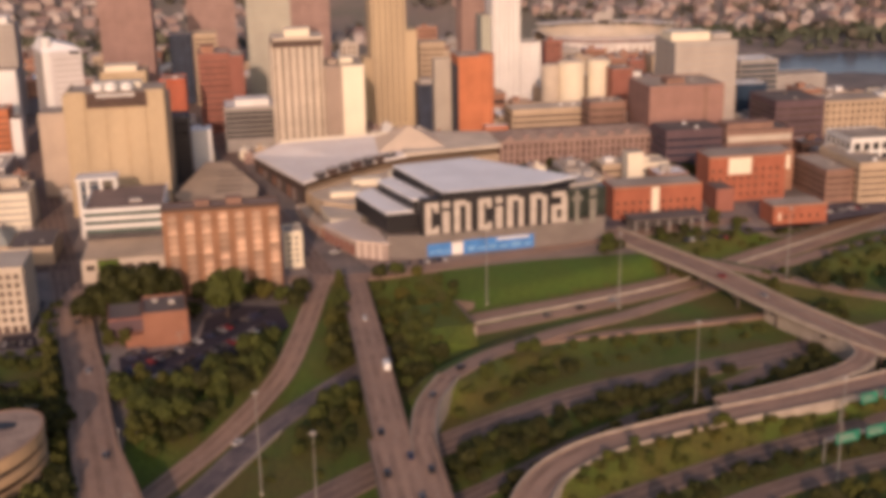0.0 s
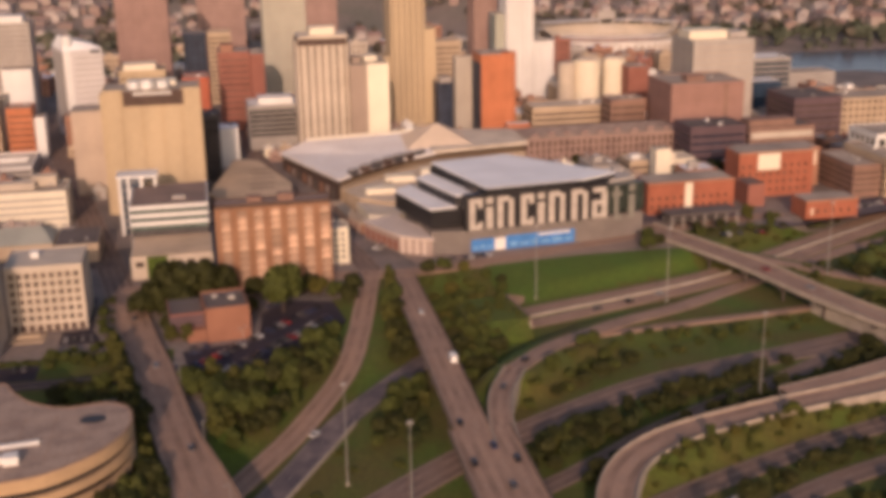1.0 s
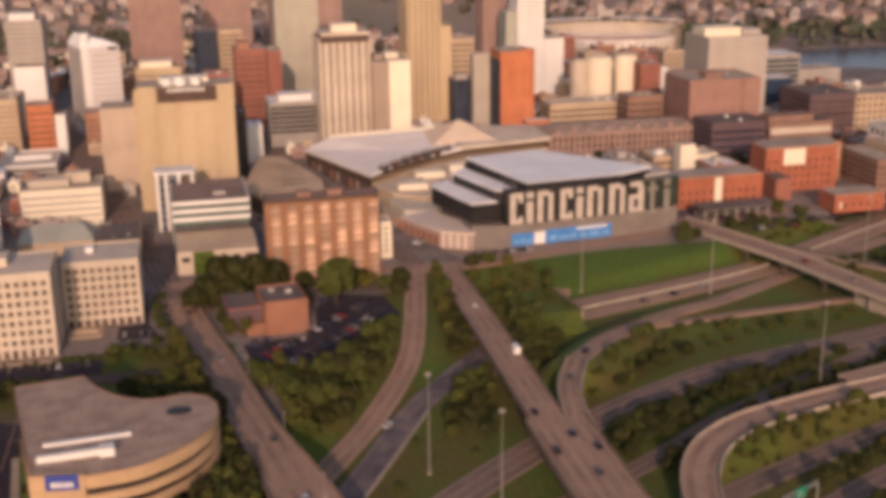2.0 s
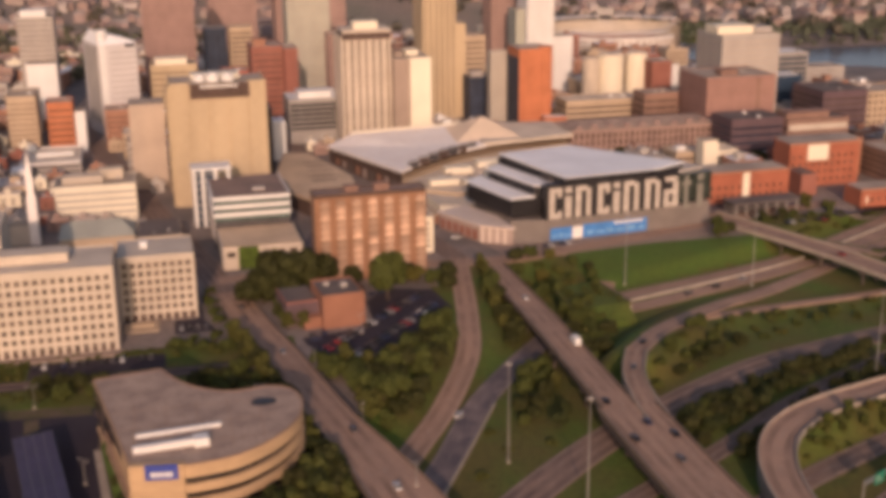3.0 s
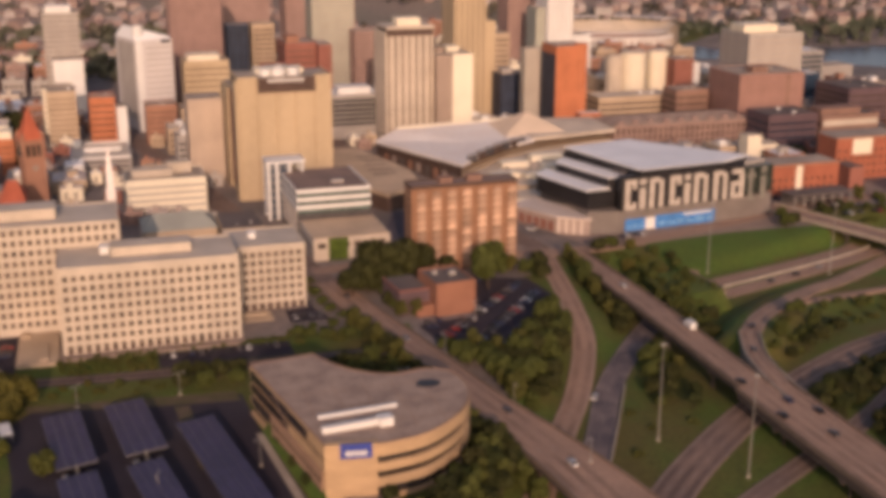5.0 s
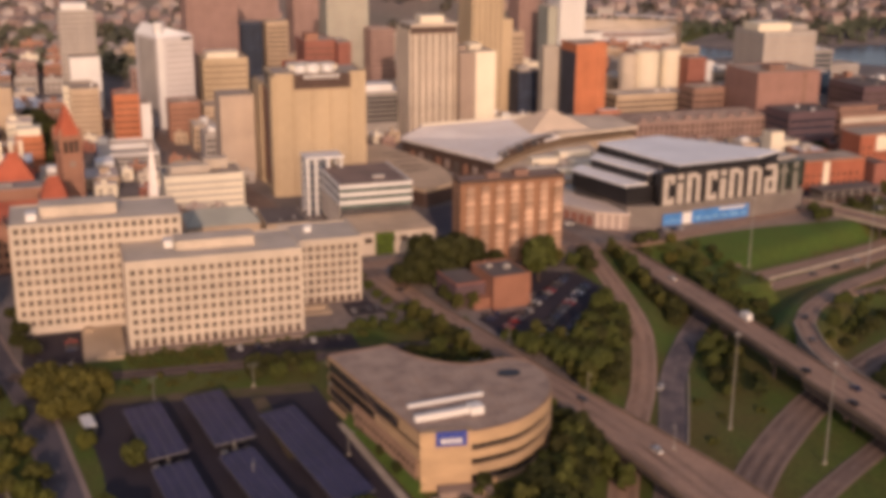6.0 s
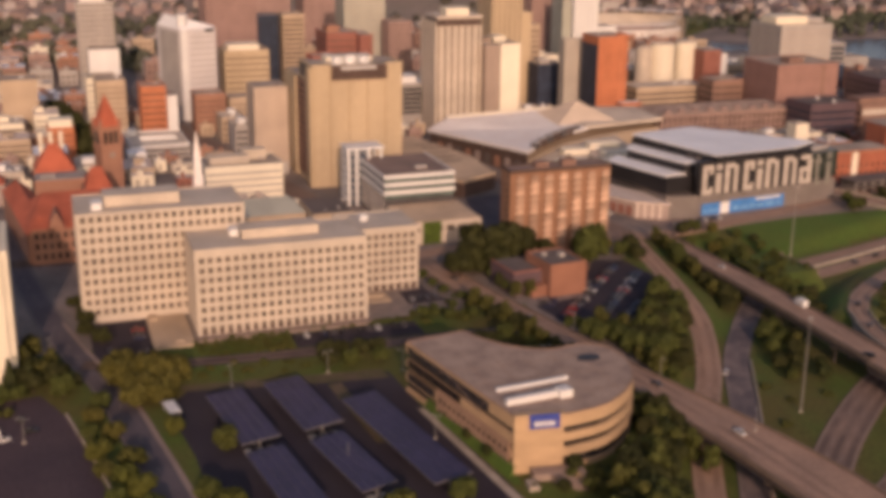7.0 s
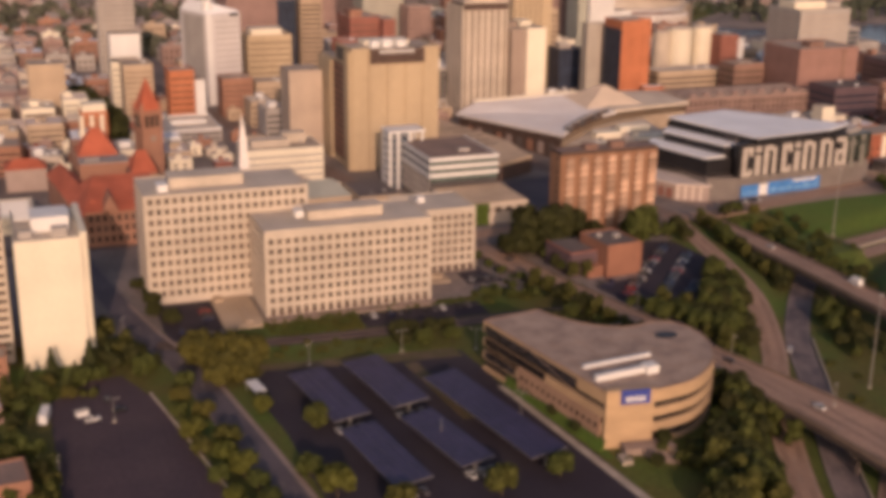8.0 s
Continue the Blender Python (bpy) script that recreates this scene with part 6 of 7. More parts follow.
ob = thing("trailer", "white box trailer parked at the lot edge", "trailer", -264.5, 371, 0, 80)
part("box", Shape().box(-4, -1.2, 0.9, 4, 1.2, 3.6), "white", ob)
for x in (-2.6, 2.6):
    for y in (-1.0, 1.0):
        part("wheel", Shape().box(x - 0.45, y - 0.14, 0, x + 0.45, y + 0.14, 0.9), "charcoal", ob)
ob = thing("utility_box", "white utility cabinet on the car park", "cabinet", -253.8, 371.7, 0, 20)
part("body", Shape().box(-1.8, -1, 0, 1.8, 1, 1.7), "white", ob)
part("lid", Shape().box(-1.95, -1.15, 1.7, 1.95, 1.15, 1.85), "pewter", ob)
ob = thing("shelter", "small white roofed entrance shelter", "shelter", -201.2, 370.5, 0, 100)
part("roof", Shape().box(-4.4, -1.8, 2.7, 4.4, 1.8, 3.1), "white", ob)
for x in (-4, 4):
    for y in (-1.5, 1.5):
        part("post", Shape().box(x - 0.12, y - 0.12, 0, x + 0.12, y + 0.12, 2.7), "metal", ob)
tower("brick_building", "small red brick house beside the car park", -283, 318, 14, 14, 8, 6, "rust", "brownglass", rows=2, cols=3, fill=(0.35, 0.4), single=True, roof="brownroof")
tower("brick_building", "low brick garage with a white roof", -292, 372, 16, 12, 5, 6, "mauve", "brownglass", rows=1, cols=3, fill=(0.35, 0.4), single=True, roof="white")


# ---- solar canopies ----
def solar_canopy(x, y, w, d, ang, cols, rows):
    top = thing("solar_canopy", "solar panel car park canopy on steel posts", "canopy", x, y, 0, ang, "solar canopies")
    tilt = pose(0, 0, 4.6, 0, -4, 0)
    part("frame", Shape().box(0, 0, -0.35, w, d, -0.12), "metal", top).matrix_basis = tilt
    pw, pd = w / cols, d / rows
    pm = Shape().box(0.06, 0.06, -0.1, pw - 0.06, pd - 0.06, 0.0).mesh("panel")
    for i in range(cols):
        for j in range(rows):
            part("panel", pm, "solar", top).matrix_basis = tilt @ pose(i * pw, j * pd, 0)
    for k in range(5):
        yy = 2 + (d - 4) * k / 4
        part("post", Shape().box(w / 2 - 0.25, yy - 0.25, -0.1, w / 2 + 0.25, yy + 0.25, 4.4).box(0.8, yy - 0.15, 4.05, w - 0.8, yy + 0.15, 4.4), "metal", top)


solar_canopy(-185.2, 334.4, 11.6, 38, 8, 4, 12)
solar_canopy(-166.0, 338.2, 12.4, 38, 8.5, 4, 12)
solar_canopy(-139.6, 295.4, 11.8, 62, 10, 4, 19)
solar_canopy(-180.0, 292.0, 11.2, 37, 8, 4, 12)
solar_canopy(-159.4, 297.0, 10.6, 35, 11, 4, 12)


# ---- vehicles ----
def car_mesh(length, width, height):
    """Lower body with rounded bonnet and boot lines, and the glasshouse, as two shapes."""
    def loft(rows):
        s = Shape()
        for x, hw, z0, z1 in rows:
            s.v += [(x, -hw, z0), (x, hw, z0), (x, hw * 0.94, z1), (x, -hw * 0.94, z1)]
        n = len(rows)
        for i in range(n - 1):
            for k in range(4):
                s.f.append((4 * i + k, 4 * i + (k + 1) % 4, 4 * i + 4 + (k + 1) % 4, 4 * i + 4 + k))
        s.f += [(3, 2, 1, 0), (4 * n - 4, 4 * n - 3, 4 * n - 2, 4 * n - 1)]
        return s
    L, w = length / 2, width / 2
    body = loft([(-L, w * 0.85, 0.35, 0.72), (-L * 0.9, w, 0.25, 0.92), (-L * 0.5, w, 0.22, 0.98), (L * 0.35, w, 0.22, 0.96), (L * 0.9, w * 0.97, 0.25, 0.80), (L, w * 0.82, 0.35, 0.62)])
    cabin = loft([(-L * 0.78, w * 0.8, 0.94, 0.98), (-L * 0.52, w * 0.82, 0.94, height), (L * 0.12, w * 0.82, 0.94, height), (L * 0.45, w * 0.8, 0.92, 0.97)])
    return body, cabin


CAR_PAINT = [("white", (0.62, 0.60, 0.57)), ("silver grey", (0.30, 0.29, 0.29)), ("black", (0.02, 0.02, 0.022)), ("dark blue", (0.03, 0.04, 0.09)), ("red", (0.30, 0.03, 0.03)), ("grey", (0.11, 0.10, 0.10))]
CARS = []
wheel = Shape()
for k in range(12):
    a = 2 * math.pi * k / 12
    wheel.v += [(0.33 * math.cos(a), -0.11, 0.33 * math.sin(a)), (0.33 * math.cos(a), 0.11, 0.33 * math.sin(a))]
wheel.f = [(2 * i, 2 * ((i + 1) % 12), 2 * ((i + 1) % 12) + 1, 2 * i + 1) for i in range(12)] + [tuple(range(0, 24, 2))[::-1], tuple(range(1, 24, 2))]
wheel_mesh = wheel.mesh("wheel")
M["tyre"] = mat("black tyre", (0.015, 0.014, 0.014), 0.9, 0.1, 1, 6, 0)
for colour, rgb in CAR_PAINT:
    m = mat(colour + " car paint", rgb, 0.3, 0.04, 0.5, 3, 0.0, spec=0.6)
    body, cabin = car_mesh(4.6, 1.85, 1.48)
    c = thing("car", colour + " parked car on asphalt", "car", 0, -900, 0, 0, "parked cars")
    part("body", body, m, c)
    part("glasshouse", cabin, "glass", c)
    part("roof_panel", Shape().box(-1.15, -0.72, 1.47, 0.25, 0.72, 1.51), m, c)
    for x in (-1.4, 1.4):
        for y in (-0.84, 0.84):
            part("wheel", wheel_mesh, "tyre", c).matrix_basis = pose(x, y, 0.33)
    CARS.append(c)
used = set()


def park(x, y, z, ang, which=None):
    k = random.choice((0, 1, 2, 2, 2, 3, 3, 3, 4, 5, 5)) if which is None else which
    m = pose(x, y, z, 0, 0, ang)
    if k not in used:
        used.add(k)
        CARS[k].matrix_basis = m
        return CARS[k]
    return copy_thing(CARS[k], m)


random.seed(4)
for row, (x0, y0, x1, y1, n) in enumerate(((-47, 414, 3, 470, 22), (-38, 405, 6, 456, 20), (-31, 400, -2, 430, 8))):
    ang = math.degrees(math.atan2(y1 - y0, x1 - x0)) + 90
    for k in range(n):
        if random.random() < 0.82:
            park(x0 + (x1 - x0) * k / n, y0 + (y1 - y0) * k / n, 0.06, ang + random.uniform(-4, 4) + random.choice((0, 180)))
for k in range(4):
    park(-97.5 + 3.2 * k, 451.5, 0.06, 90)
for k in range(13):
    if k % 4 != 2:
        park(-150 + 3.4 * k, 424.5, 0.07, 90)
for x, y, a in ((-48, 427, 0), (-48.5, 431, 0), (-44, 433, 90), (-18, 473, 40), (-14, 475, 40), (-10, 476, 40)):
    park(x, y, 0.06, a)
for x, y, a in ((-251, 367, 10), (-243, 371, 8), (-246, 380, 95), (-267, 352, 80), (-206, 424, 90), (-209.5, 424, 90), (-213, 424, 90), (-216, 430, 90), (-205, 440, 5), (-205, 444, 5), (-205, 448, 5), (-216, 445, 90)):
    park(x, y, 0.06, a)
for cx, cy, ang in ((-183, 333.5, 8), (-163, 337.5, 8.5), (-156, 296.2, 11), (-178, 291, 8)):
    for k in range(3):
        park(cx + 3.4 * k, cy + 3.0 + 0.4 * k, 0.06, 90 + ang, (0, 1, 5)[k])
for x, y, z, a, w in ((35.6, 340, 2.9, 90, 2), (42.5, 322, 2.92, 90, 3), (34.4, 312, 2.95, 90, 2), (42.3, 296, 3.0, 90, 5), (47.4, 312, 2.95, 90, 2), (41.0, 446, 2.1, 90, 0), (-48, 340, 2.83, 98, 5), (-42, 300, 3.08, 95, 0), (-62, 415, 0.95, 98, 1),
                      (-73, 470, 0.3, 100, 5), (199, 468, 1.6, 106, 4), (206, 440, 1.45, 105, 1), (118, 455, -5.9, 20, 5), (134, 461, -5.9, 20, 2), (150, 467, -5.9, 24, 1), (-9, 360, -5.9, 52, 0), (70, 391, 0.85, 50, 2), (56, 366, 2.2, 65, 5)):
    park(x, y, z + 0.05, a, w)
for x0, y0, n, ang in ((-150, 602, 12, 0), (-150, 608, 12, 0), (-62, 608, 10, 0), (36, 545, 5, 60), (-20, 525, 10, 0), (196, 560, 0, 0), (60, 519, 10, 8), (205, 528, 9, 0), (262, 541.5, 0, 0), (290, 560, 12, 14), (186, 566, 14, 0)):
    for k in range(n):
        if random.random() < 0.75:
            park(x0 + 2.9 * k * math.cos(math.radians(ang)), y0 + 2.9 * k * math.sin(math.radians(ang)), 0.13, 90 + ang + random.uniform(-5, 5), random.choice((0, 0, 1, 1, 2, 3, 4, 5)))
van = thing("van", "white box van standing on the viaduct", "van", 43.4, 392, 2.85, 90)
part("box", Shape().box(-3.2, -1.1, 0.5, 1.3, 1.1, 3.1), M["white"], van)
part("cab", Shape().add([(1.35, -1.0, 0.5), (3.2, -1.0, 0.5), (3.2, 1.0, 0.5), (1.35, 1.0, 0.5), (1.35, -0.95, 2.3), (2.5, -0.95, 2.3), (2.5, 0.95, 2.3), (1.35, 0.95, 2.3), (3.2, -1.0, 1.3), (3.2, 1.0, 1.3)],
                        [(3, 2, 1, 0), (4, 5, 6, 7), (0, 1, 8, 5, 4), (3, 7, 6, 9, 2), (1, 2, 9, 8), (5, 8, 9, 6), (0, 4, 7, 3)]), "white", van)
for x in (-2.1, 2.3):
    for y in (-0.95, 0.95):
        part("wheel", wheel_mesh, "tyre", van).matrix_basis = pose(x, y, 0.4)


# ---- lamps and signs ----
def gz(x, y):
    return float(ground_z(np.array([x]), np.array([y]))[0])


def mast(x, y, h, arms=1, z=None):
    top = thing("street_lamp", "tall pale steel lamp mast by the road", "lamp", x, y, gz(x, y) if z is None else z, random.uniform(0, 360), "lamp masts")
    part("pole", Shape().cone(0, 0, -0.2, h, 0.28 if h > 18 else 0.14, 0.11, 10), "metal", top)
    part("foot", Shape().cone(0, 0, -0.3, 0.5, 0.6, 0.55, 10), "concrete", top)
    if h > 18:
        part("lamp_ring", Shape().cone(0, 0, h, h + 0.4, 0.6, 0.6, 12), "pewter", top)
        for k in range(6):
            part("lamp_head", Shape().box(0.45, -0.18, h - 0.2, 1.0, 0.18, h + 0.1), "pewter", top).matrix_basis = pose(0, 0, 0, 0, 0, 60 * k)
    else:
        for k in range(arms):
            arm = part("arm", Shape().box(0, -0.06, h - 0.2, 1.8, 0.06, h - 0.05), "metal", top)
            arm.matrix_basis = pose(0, 0, 0, 0, 0, 180 * k)
            part("lamp_head", Shape().box(1.3, -0.2, h - 0.25, 2.0, 0.2, h - 0.06), "pewter", arm)


random.seed(9)
for x, y in ((-2, 325), (13, 295), (143.5, 353), (150, 459), (96, 474), (168, 300), (230, 470), (255, 420), (205, 330)):
    mast(x, y, 33)
for x, y in ((-180, 387), (-147, 389), (-128, 330), (-158, 318), (-245, 364), (-205, 408), (-236, 430), (-262, 330), (-30, 430), (-74, 372), (-122, 383)):
    mast(x, y, 8, 2, 0.0)
for y in (300, 345, 395):
    mast(-36.4 - 0.17 * (y - 300), y, 8, 1, 3.0 - 0.014 * (y - 300))


def gantry(x, y, ang, span, signs):
    z = gz(x, y)
    top = thing("sign_gantry", "steel road sign gantry with green boards", "road sign", x, y, z, ang)
    part("post", Shape().cone(0, 0, -0.2, 8.4, 0.3, 0.25, 8), "metal", top)
    part("post", Shape().cone(span, 0, -0.2, 8.4, 0.3, 0.25, 8), "metal", top)
    part("beam", Shape().box(0, -0.2, 7.2, span, 0.2, 7.5).box(0, -0.2, 8.2, span, 0.2, 8.5), "metal", top)
    for a, b in signs:
        board = part("sign_board", Shape().box(a, -0.45, 5.6, b, -0.3, 9.2), "green", top, "green road sign board")
        for k in range(2):
            part("sign_bar", Shape().box(a + 0.8, -0.5, 6.6 + 1.2 * k, b - 1.2 * (k + 1), -0.46, 6.95 + 1.2 * k), "pewter", board)


gantry(169, 311, 14, 30, ((4, 13), (16, 24)))
gantry(88, 273, 26, 16, ((5, 10),))
gantry(187, 336, 14, 30, ((8, 15), (18, 25)))


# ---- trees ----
# paler than near foliage: the air's haze is put into the colour
M["palehazeleaf"] = leaves("far leaves paled for haze", (0.120, 0.125, 0.082))
BIG = ((-58, 485, 8.6), (-48, 478, 9.4), (-38.5, 481, 7.8), (-64, 476, 6.6), (-54, 469, 6.4), (-46, 487, 8.0))
def crown_mesh(name, seed, shape, count, leaf):
    """Many small leaf clumps on uneven lobes, with gaps between."""
    rnd = random.Random(seed)
    lobes = []
    if shape == "broad":
        for k in range(22):
            a, z = rnd.uniform(0, 6.28), rnd.uniform(-0.45, 0.85)
            r = 0.62 * math.sqrt(max(0.05, 1 - z * z * 0.8))
            lobes.append((r * math.cos(a), r * math.sin(a), 0.95 + z * 0.55, rnd.uniform(0.26, 0.44)))
        lobes.append((0, 0, 1.1, 0.6))
    elif shape == "tall":
        for k in range(10):
            a, t = rnd.uniform(0, 6.28), k / 10
            r = 0.42 * (1 - 0.6 * abs(t - 0.35))
            lobes.append((r * math.cos(a), r * math.sin(a), 0.5 + 1.5 * t, rnd.uniform(0.26, 0.40)))
    elif shape == "shrub":
        for k in range(8):
            a = rnd.uniform(0, 6.28)
            lobes.append((0.6 * math.cos(a), 0.6 * math.sin(a), rnd.uniform(0.25, 0.5), rnd.uniform(0.28, 0.42)))
    s = Shape()
    for k in range(count):
        if shape == "spruce":
            t = rnd.random() ** 0.7
            a, r = rnd.uniform(0, 6.28), (1 - t) * 0.74 * (0.75 + 0.25 * math.sin(t * 40)) * math.sqrt(rnd.uniform(0.35, 1))
            c = Vector((r * math.cos(a), r * math.sin(a), 0.12 + 1.95 * t))
            n = Vector((math.cos(a), math.sin(a), 0.5))
        else:
            x, y, z, r = lobes[rnd.randrange(len(lobes))]
            d = Vector((rnd.gauss(0, 1), rnd.gauss(0, 1), rnd.gauss(0, 1))).normalized()
            c = Vector((x, y, z)) + d * r * rnd.uniform(0.72, 1.06)
            n = d + Vector((rnd.gauss(0, 0.4), rnd.gauss(0, 0.4), rnd.gauss(0.2, 0.4)))
        n.normalize()
        u = n.orthogonal().normalized()
        u.rotate(Matrix.Rotation(rnd.uniform(0, 6.28), 3, n))
        v = n.cross(u)
        q = leaf * rnd.uniform(0.6, 1.35)
        s.add([c - u * q - v * q * 0.6, c + u * q - v * q * 0.7 + n * q * 0.3, c + u * q * 0.8 + v * q, c - u * q * 0.9 + v * q * 0.8 - n * q * 0.25], [(0, 1, 2, 3)])
    return s.mesh(name)


def trunk_mesh(spruce=False):
    s = Shape().cone(0, 0, -0.06, 0.65, 0.065, 0.04, 8)
    if spruce:
        return Shape().cone(0, 0, -0.06, 1.9, 0.05, 0.01, 8).mesh("trunk")
    for k in range(5):
        a = 1.25 * k
        c, q = math.cos(a), math.sin(a)
        s.add([(-0.025 * q, 0.025 * c, 0.5), (0.025 * q, -0.025 * c, 0.5), (0, 0, 0.58), (0.5 * c, 0.5 * q, 1.1 + 0.1 * (k % 2))], [(0, 1, 3), (1, 2, 3), (2, 0, 3)])
    return s.mesh("trunk")


TREES = {}


def tree_kind(key, label, shape, material, seed, count, leaf):
    t = thing("tree" if shape != "shrub" else "shrub", label, "tree" if shape != "shrub" else "shrub", 0, -950, 0, 0, "trees" if shape != "shrub" else "shrubs")
    if shape != "shrub":
        part("trunk", trunk_mesh(shape == "spruce"), "bark", t)
    part("crown", crown_mesh("crown", seed, shape, count, leaf), material, t)
    TREES[key] = [t, False]


tree_kind("a", "full green broadleaf tree on a grass bank", "broad", "leaf", 1, 1500, 0.10)
tree_kind("b", "dense dark green broadleaf tree", "broad", "darkleaf", 2, 1500, 0.10)
tree_kind("c", "yellow green broadleaf tree in evening light", "broad", "yellowleaf", 3, 1400, 0.10)
tree_kind("d", "upright green broadleaf tree", "tall", "leaf", 4, 1000, 0.10)
tree_kind("e", "pointed dark spruce beside the slab block", "spruce", "darkleaf", 5, 1100, 0.085)
tree_kind("f", "low rounded green shrub on the verge", "shrub", "leaf", 6, 420, 0.12)
tree_kind("g", "broad dark green spreading tree", "broad", "darkleaf", 7, 1500, 0.10)


SEEDLINGS = []


def plant(key, x, y, r, tall=1.0, z=None):
    """Marks a tree of crown radius r with its foot on the ground."""
    SEEDLINGS.append((y, key, pose(x, y, gz(x, y) if z is None else z, 0, 0, random.uniform(0, 360)) @ Matrix.Diagonal((r, r, r * tall, 1))))


def grow_all():
    """The nearest trees and shrubs become things of their own, the rest one joined grove."""
    count, rest = {"f": 0, "t": 0}, {}
    for y, key, m in sorted(SEEDLINGS, key=lambda q: q[0]):
        k = "f" if key == "f" else "t"
        count[k] += 1
        proto = TREES[key]
        if count[k] > 292:
            rest.setdefault(key, []).append(m)
        elif not proto[1]:
            proto[1] = m
        else:
            copy_thing(proto[0], m)
    for ob, m in TREES.values():
        if m:
            ob.matrix_basis = m
    if not rest:
        return
    top = thing("tree_grove", "green broadleaf trees along the far banks and streets", "trees", 0, 0, 0, 0, "", "stuff")
    for key, mats in rest.items():
        for child in TREES[key][0].children:
            me = child.data
            co = np.empty(len(me.vertices) * 3)
            me.vertices.foreach_get("co", co)
            co = co.reshape(-1, 3)
            faces = [tuple(p.vertices) for p in me.polygons]
            vs, fs = [], []
            for n, m in enumerate(mats):
                a = np.array(m)
                vs.append(co @ a[:3, :3].T + a[:3, 3])
                fs += [tuple(i + n * len(co) for i in f) for f in faces]
            mesh = bpy.data.meshes.new("grove")
            mesh.from_pydata(np.concatenate(vs).tolist(), [], fs)
            part("crowns" if len(co) > 500 else "trunks", mesh, me.materials[0], top, kind="stuff")


def inside(x, y, poly):
    hit = False
    for (ax, ay), (bx, by) in zip(poly, poly[1:] + poly[:1]):
        if (ay > y) != (by > y) and x < (bx - ax) * (y - ay) / (by - ay) + ax:
            hit = not hit
    return hit


PLANTED = []


def wood(poly, keys, r0, r1, gap, clear=()):
    """Trees strewn through an outline, gap metres apart at least, off the roads named."""
    xs, ys = [p[0] for p in poly], [p[1] for p in poly]
    lines = [(curve(l, 5.0), w) for l, w in clear]
    for k in range(1500):
        x, y = random.uniform(min(xs), max(xs)), random.uniform(min(ys), max(ys))
        if not inside(x, y, poly) or any((x - a) ** 2 + (y - b) ** 2 < gap * gap for a, b in PLANTED):
            continue
        if any((x - p.x) ** 2 + (y - p.y) ** 2 < w * w for l, w in lines for p in l):
            continue
        PLANTED.append((x, y))
        plant(random.choice(keys), x, y, random.uniform(r0, r1), random.uniform(0.85, 1.15))


random.seed(21)
ROADS = [(RAMP_WEST, 8.5), (RAMP_UNDER, 8), (RAMP_EAST, 8.5), (HIGHWAY, 12), (CARRIAGE, 9), (LOWER_ROAD, 6.5), (NEAR_ROAD, 6.5), (STREET_W, 11),
         ([(41, 150, 0), (40.5, 335, 0)], 12.5), ([(38.6, 336, 0), (41, 500, 0)], 8.5), (LOOP, 8), (SPUR, 6.5), (SHADED_ROAD, 6.5), (LANE, 6.5), (CARRIAGE_BACK, 7),
         ([(172, 552, 0), (196, 478, 0), (220, 394, 0), (285, 270, 0)], 11)]
wood([(-44, 345), (-30, 345), (8, 400), (22, 440), (24, 470), (12, 448), (-12, 408), (-30, 391), (-52, 404)], "aabdg", 3.6, 5.6, 5.2, ROADS)
wood([(26, 428), (33, 428), (35, 495), (31, 495)], "abd", 3.2, 4.4, 5.0, ROADS[:1])
wood([(18, 380), (30, 372), (32, 430), (26, 415)], "abd", 3.0, 4.6, 5.2, ROADS)
wood([(50, 430), (62, 425), (78, 448), (84, 490), (72, 508), (50, 500)], "aafcb", 2.6, 4.2, 7.8, ROADS)
wood([(50, 392), (58, 398), (70, 425), (52, 430)], "abd", 3.0, 4.2, 5.4, ROADS)
for x, y, r in BIG:
    plant("b", x, y, r, 1.25)
wood([(-70, 470), (-50, 468), (-40, 490), (-72, 488)], "gb", 4.6, 6.0, 6.4)
for x, y, r in ((-24, 487, 5.0), (0, 488, 4.6), (15, 474, 4.4), (-27, 466, 4.4), (18, 486, 4.6), (-58, 452, 4.0)):
    plant("b", x, y, r)
plant("a", -13, 465, 9.0, 1.3)
plant("a", -7, 486, 4.6)
plant("c", 3, 484, 4.4)
plant("a", 10, 480, 4.0)
wood([(-58, 440), (-50, 436), (-49, 455), (-58, 468)], "ad", 2.6, 3.6, 5)
wood([(-106, 258), (-82, 250), (-76, 262), (-72, 272), (-56, 312), (-55, 330), (-62, 366), (-61, 332), (-70, 307), (-84, 292)], "bbdg", 3.8, 5.6, 4.2, [(STREET_W, 10.5), (RAMP_WEST, 9.5)])
wood([(-186, 416), (-154, 414), (-154, 430), (-186, 431)], "fff", 1.3, 2.2, 3.2)
wood([(-150, 429), (-106, 429), (-106, 432), (-150, 432)], "f", 1.2, 1.8, 3.0)
wood([(-275, 300), (-263, 300), (-264, 345), (-275, 350)], "abd", 2.6, 4.0, 5)
wood([(186, 532), (236, 530), (330, 560), (330, 572), (290, 562), (250, 540), (200, 541)], "fab", 1.6, 3.2, 4.6, ROADS)
wood([(178, 468), (300, 470), (300, 540), (190, 540)], "fffa", 1.6, 3.0, 7, ROADS)
# tall row added so that its shade falls on the street's left half
for y in range(296, 440, 8):
    plant(random.choice("bbd"), -46 - 0.176 * (y - 313) - 10.6 + random.uniform(-0.8, 0.4), y, 3.0 if 314 < y < 354 else random.uniform(3.6, 4.6), random.uniform(1.1, 1.35))
wood([(-300, 290), (-278, 290), (-280, 312), (-300, 345)], "abg", 2.8, 4.2, 5.5)
wood([(-300, 345), (-285, 342), (-270, 360), (-268, 392), (-276, 392), (-284, 366)], "abd", 2.2, 3.6, 5)
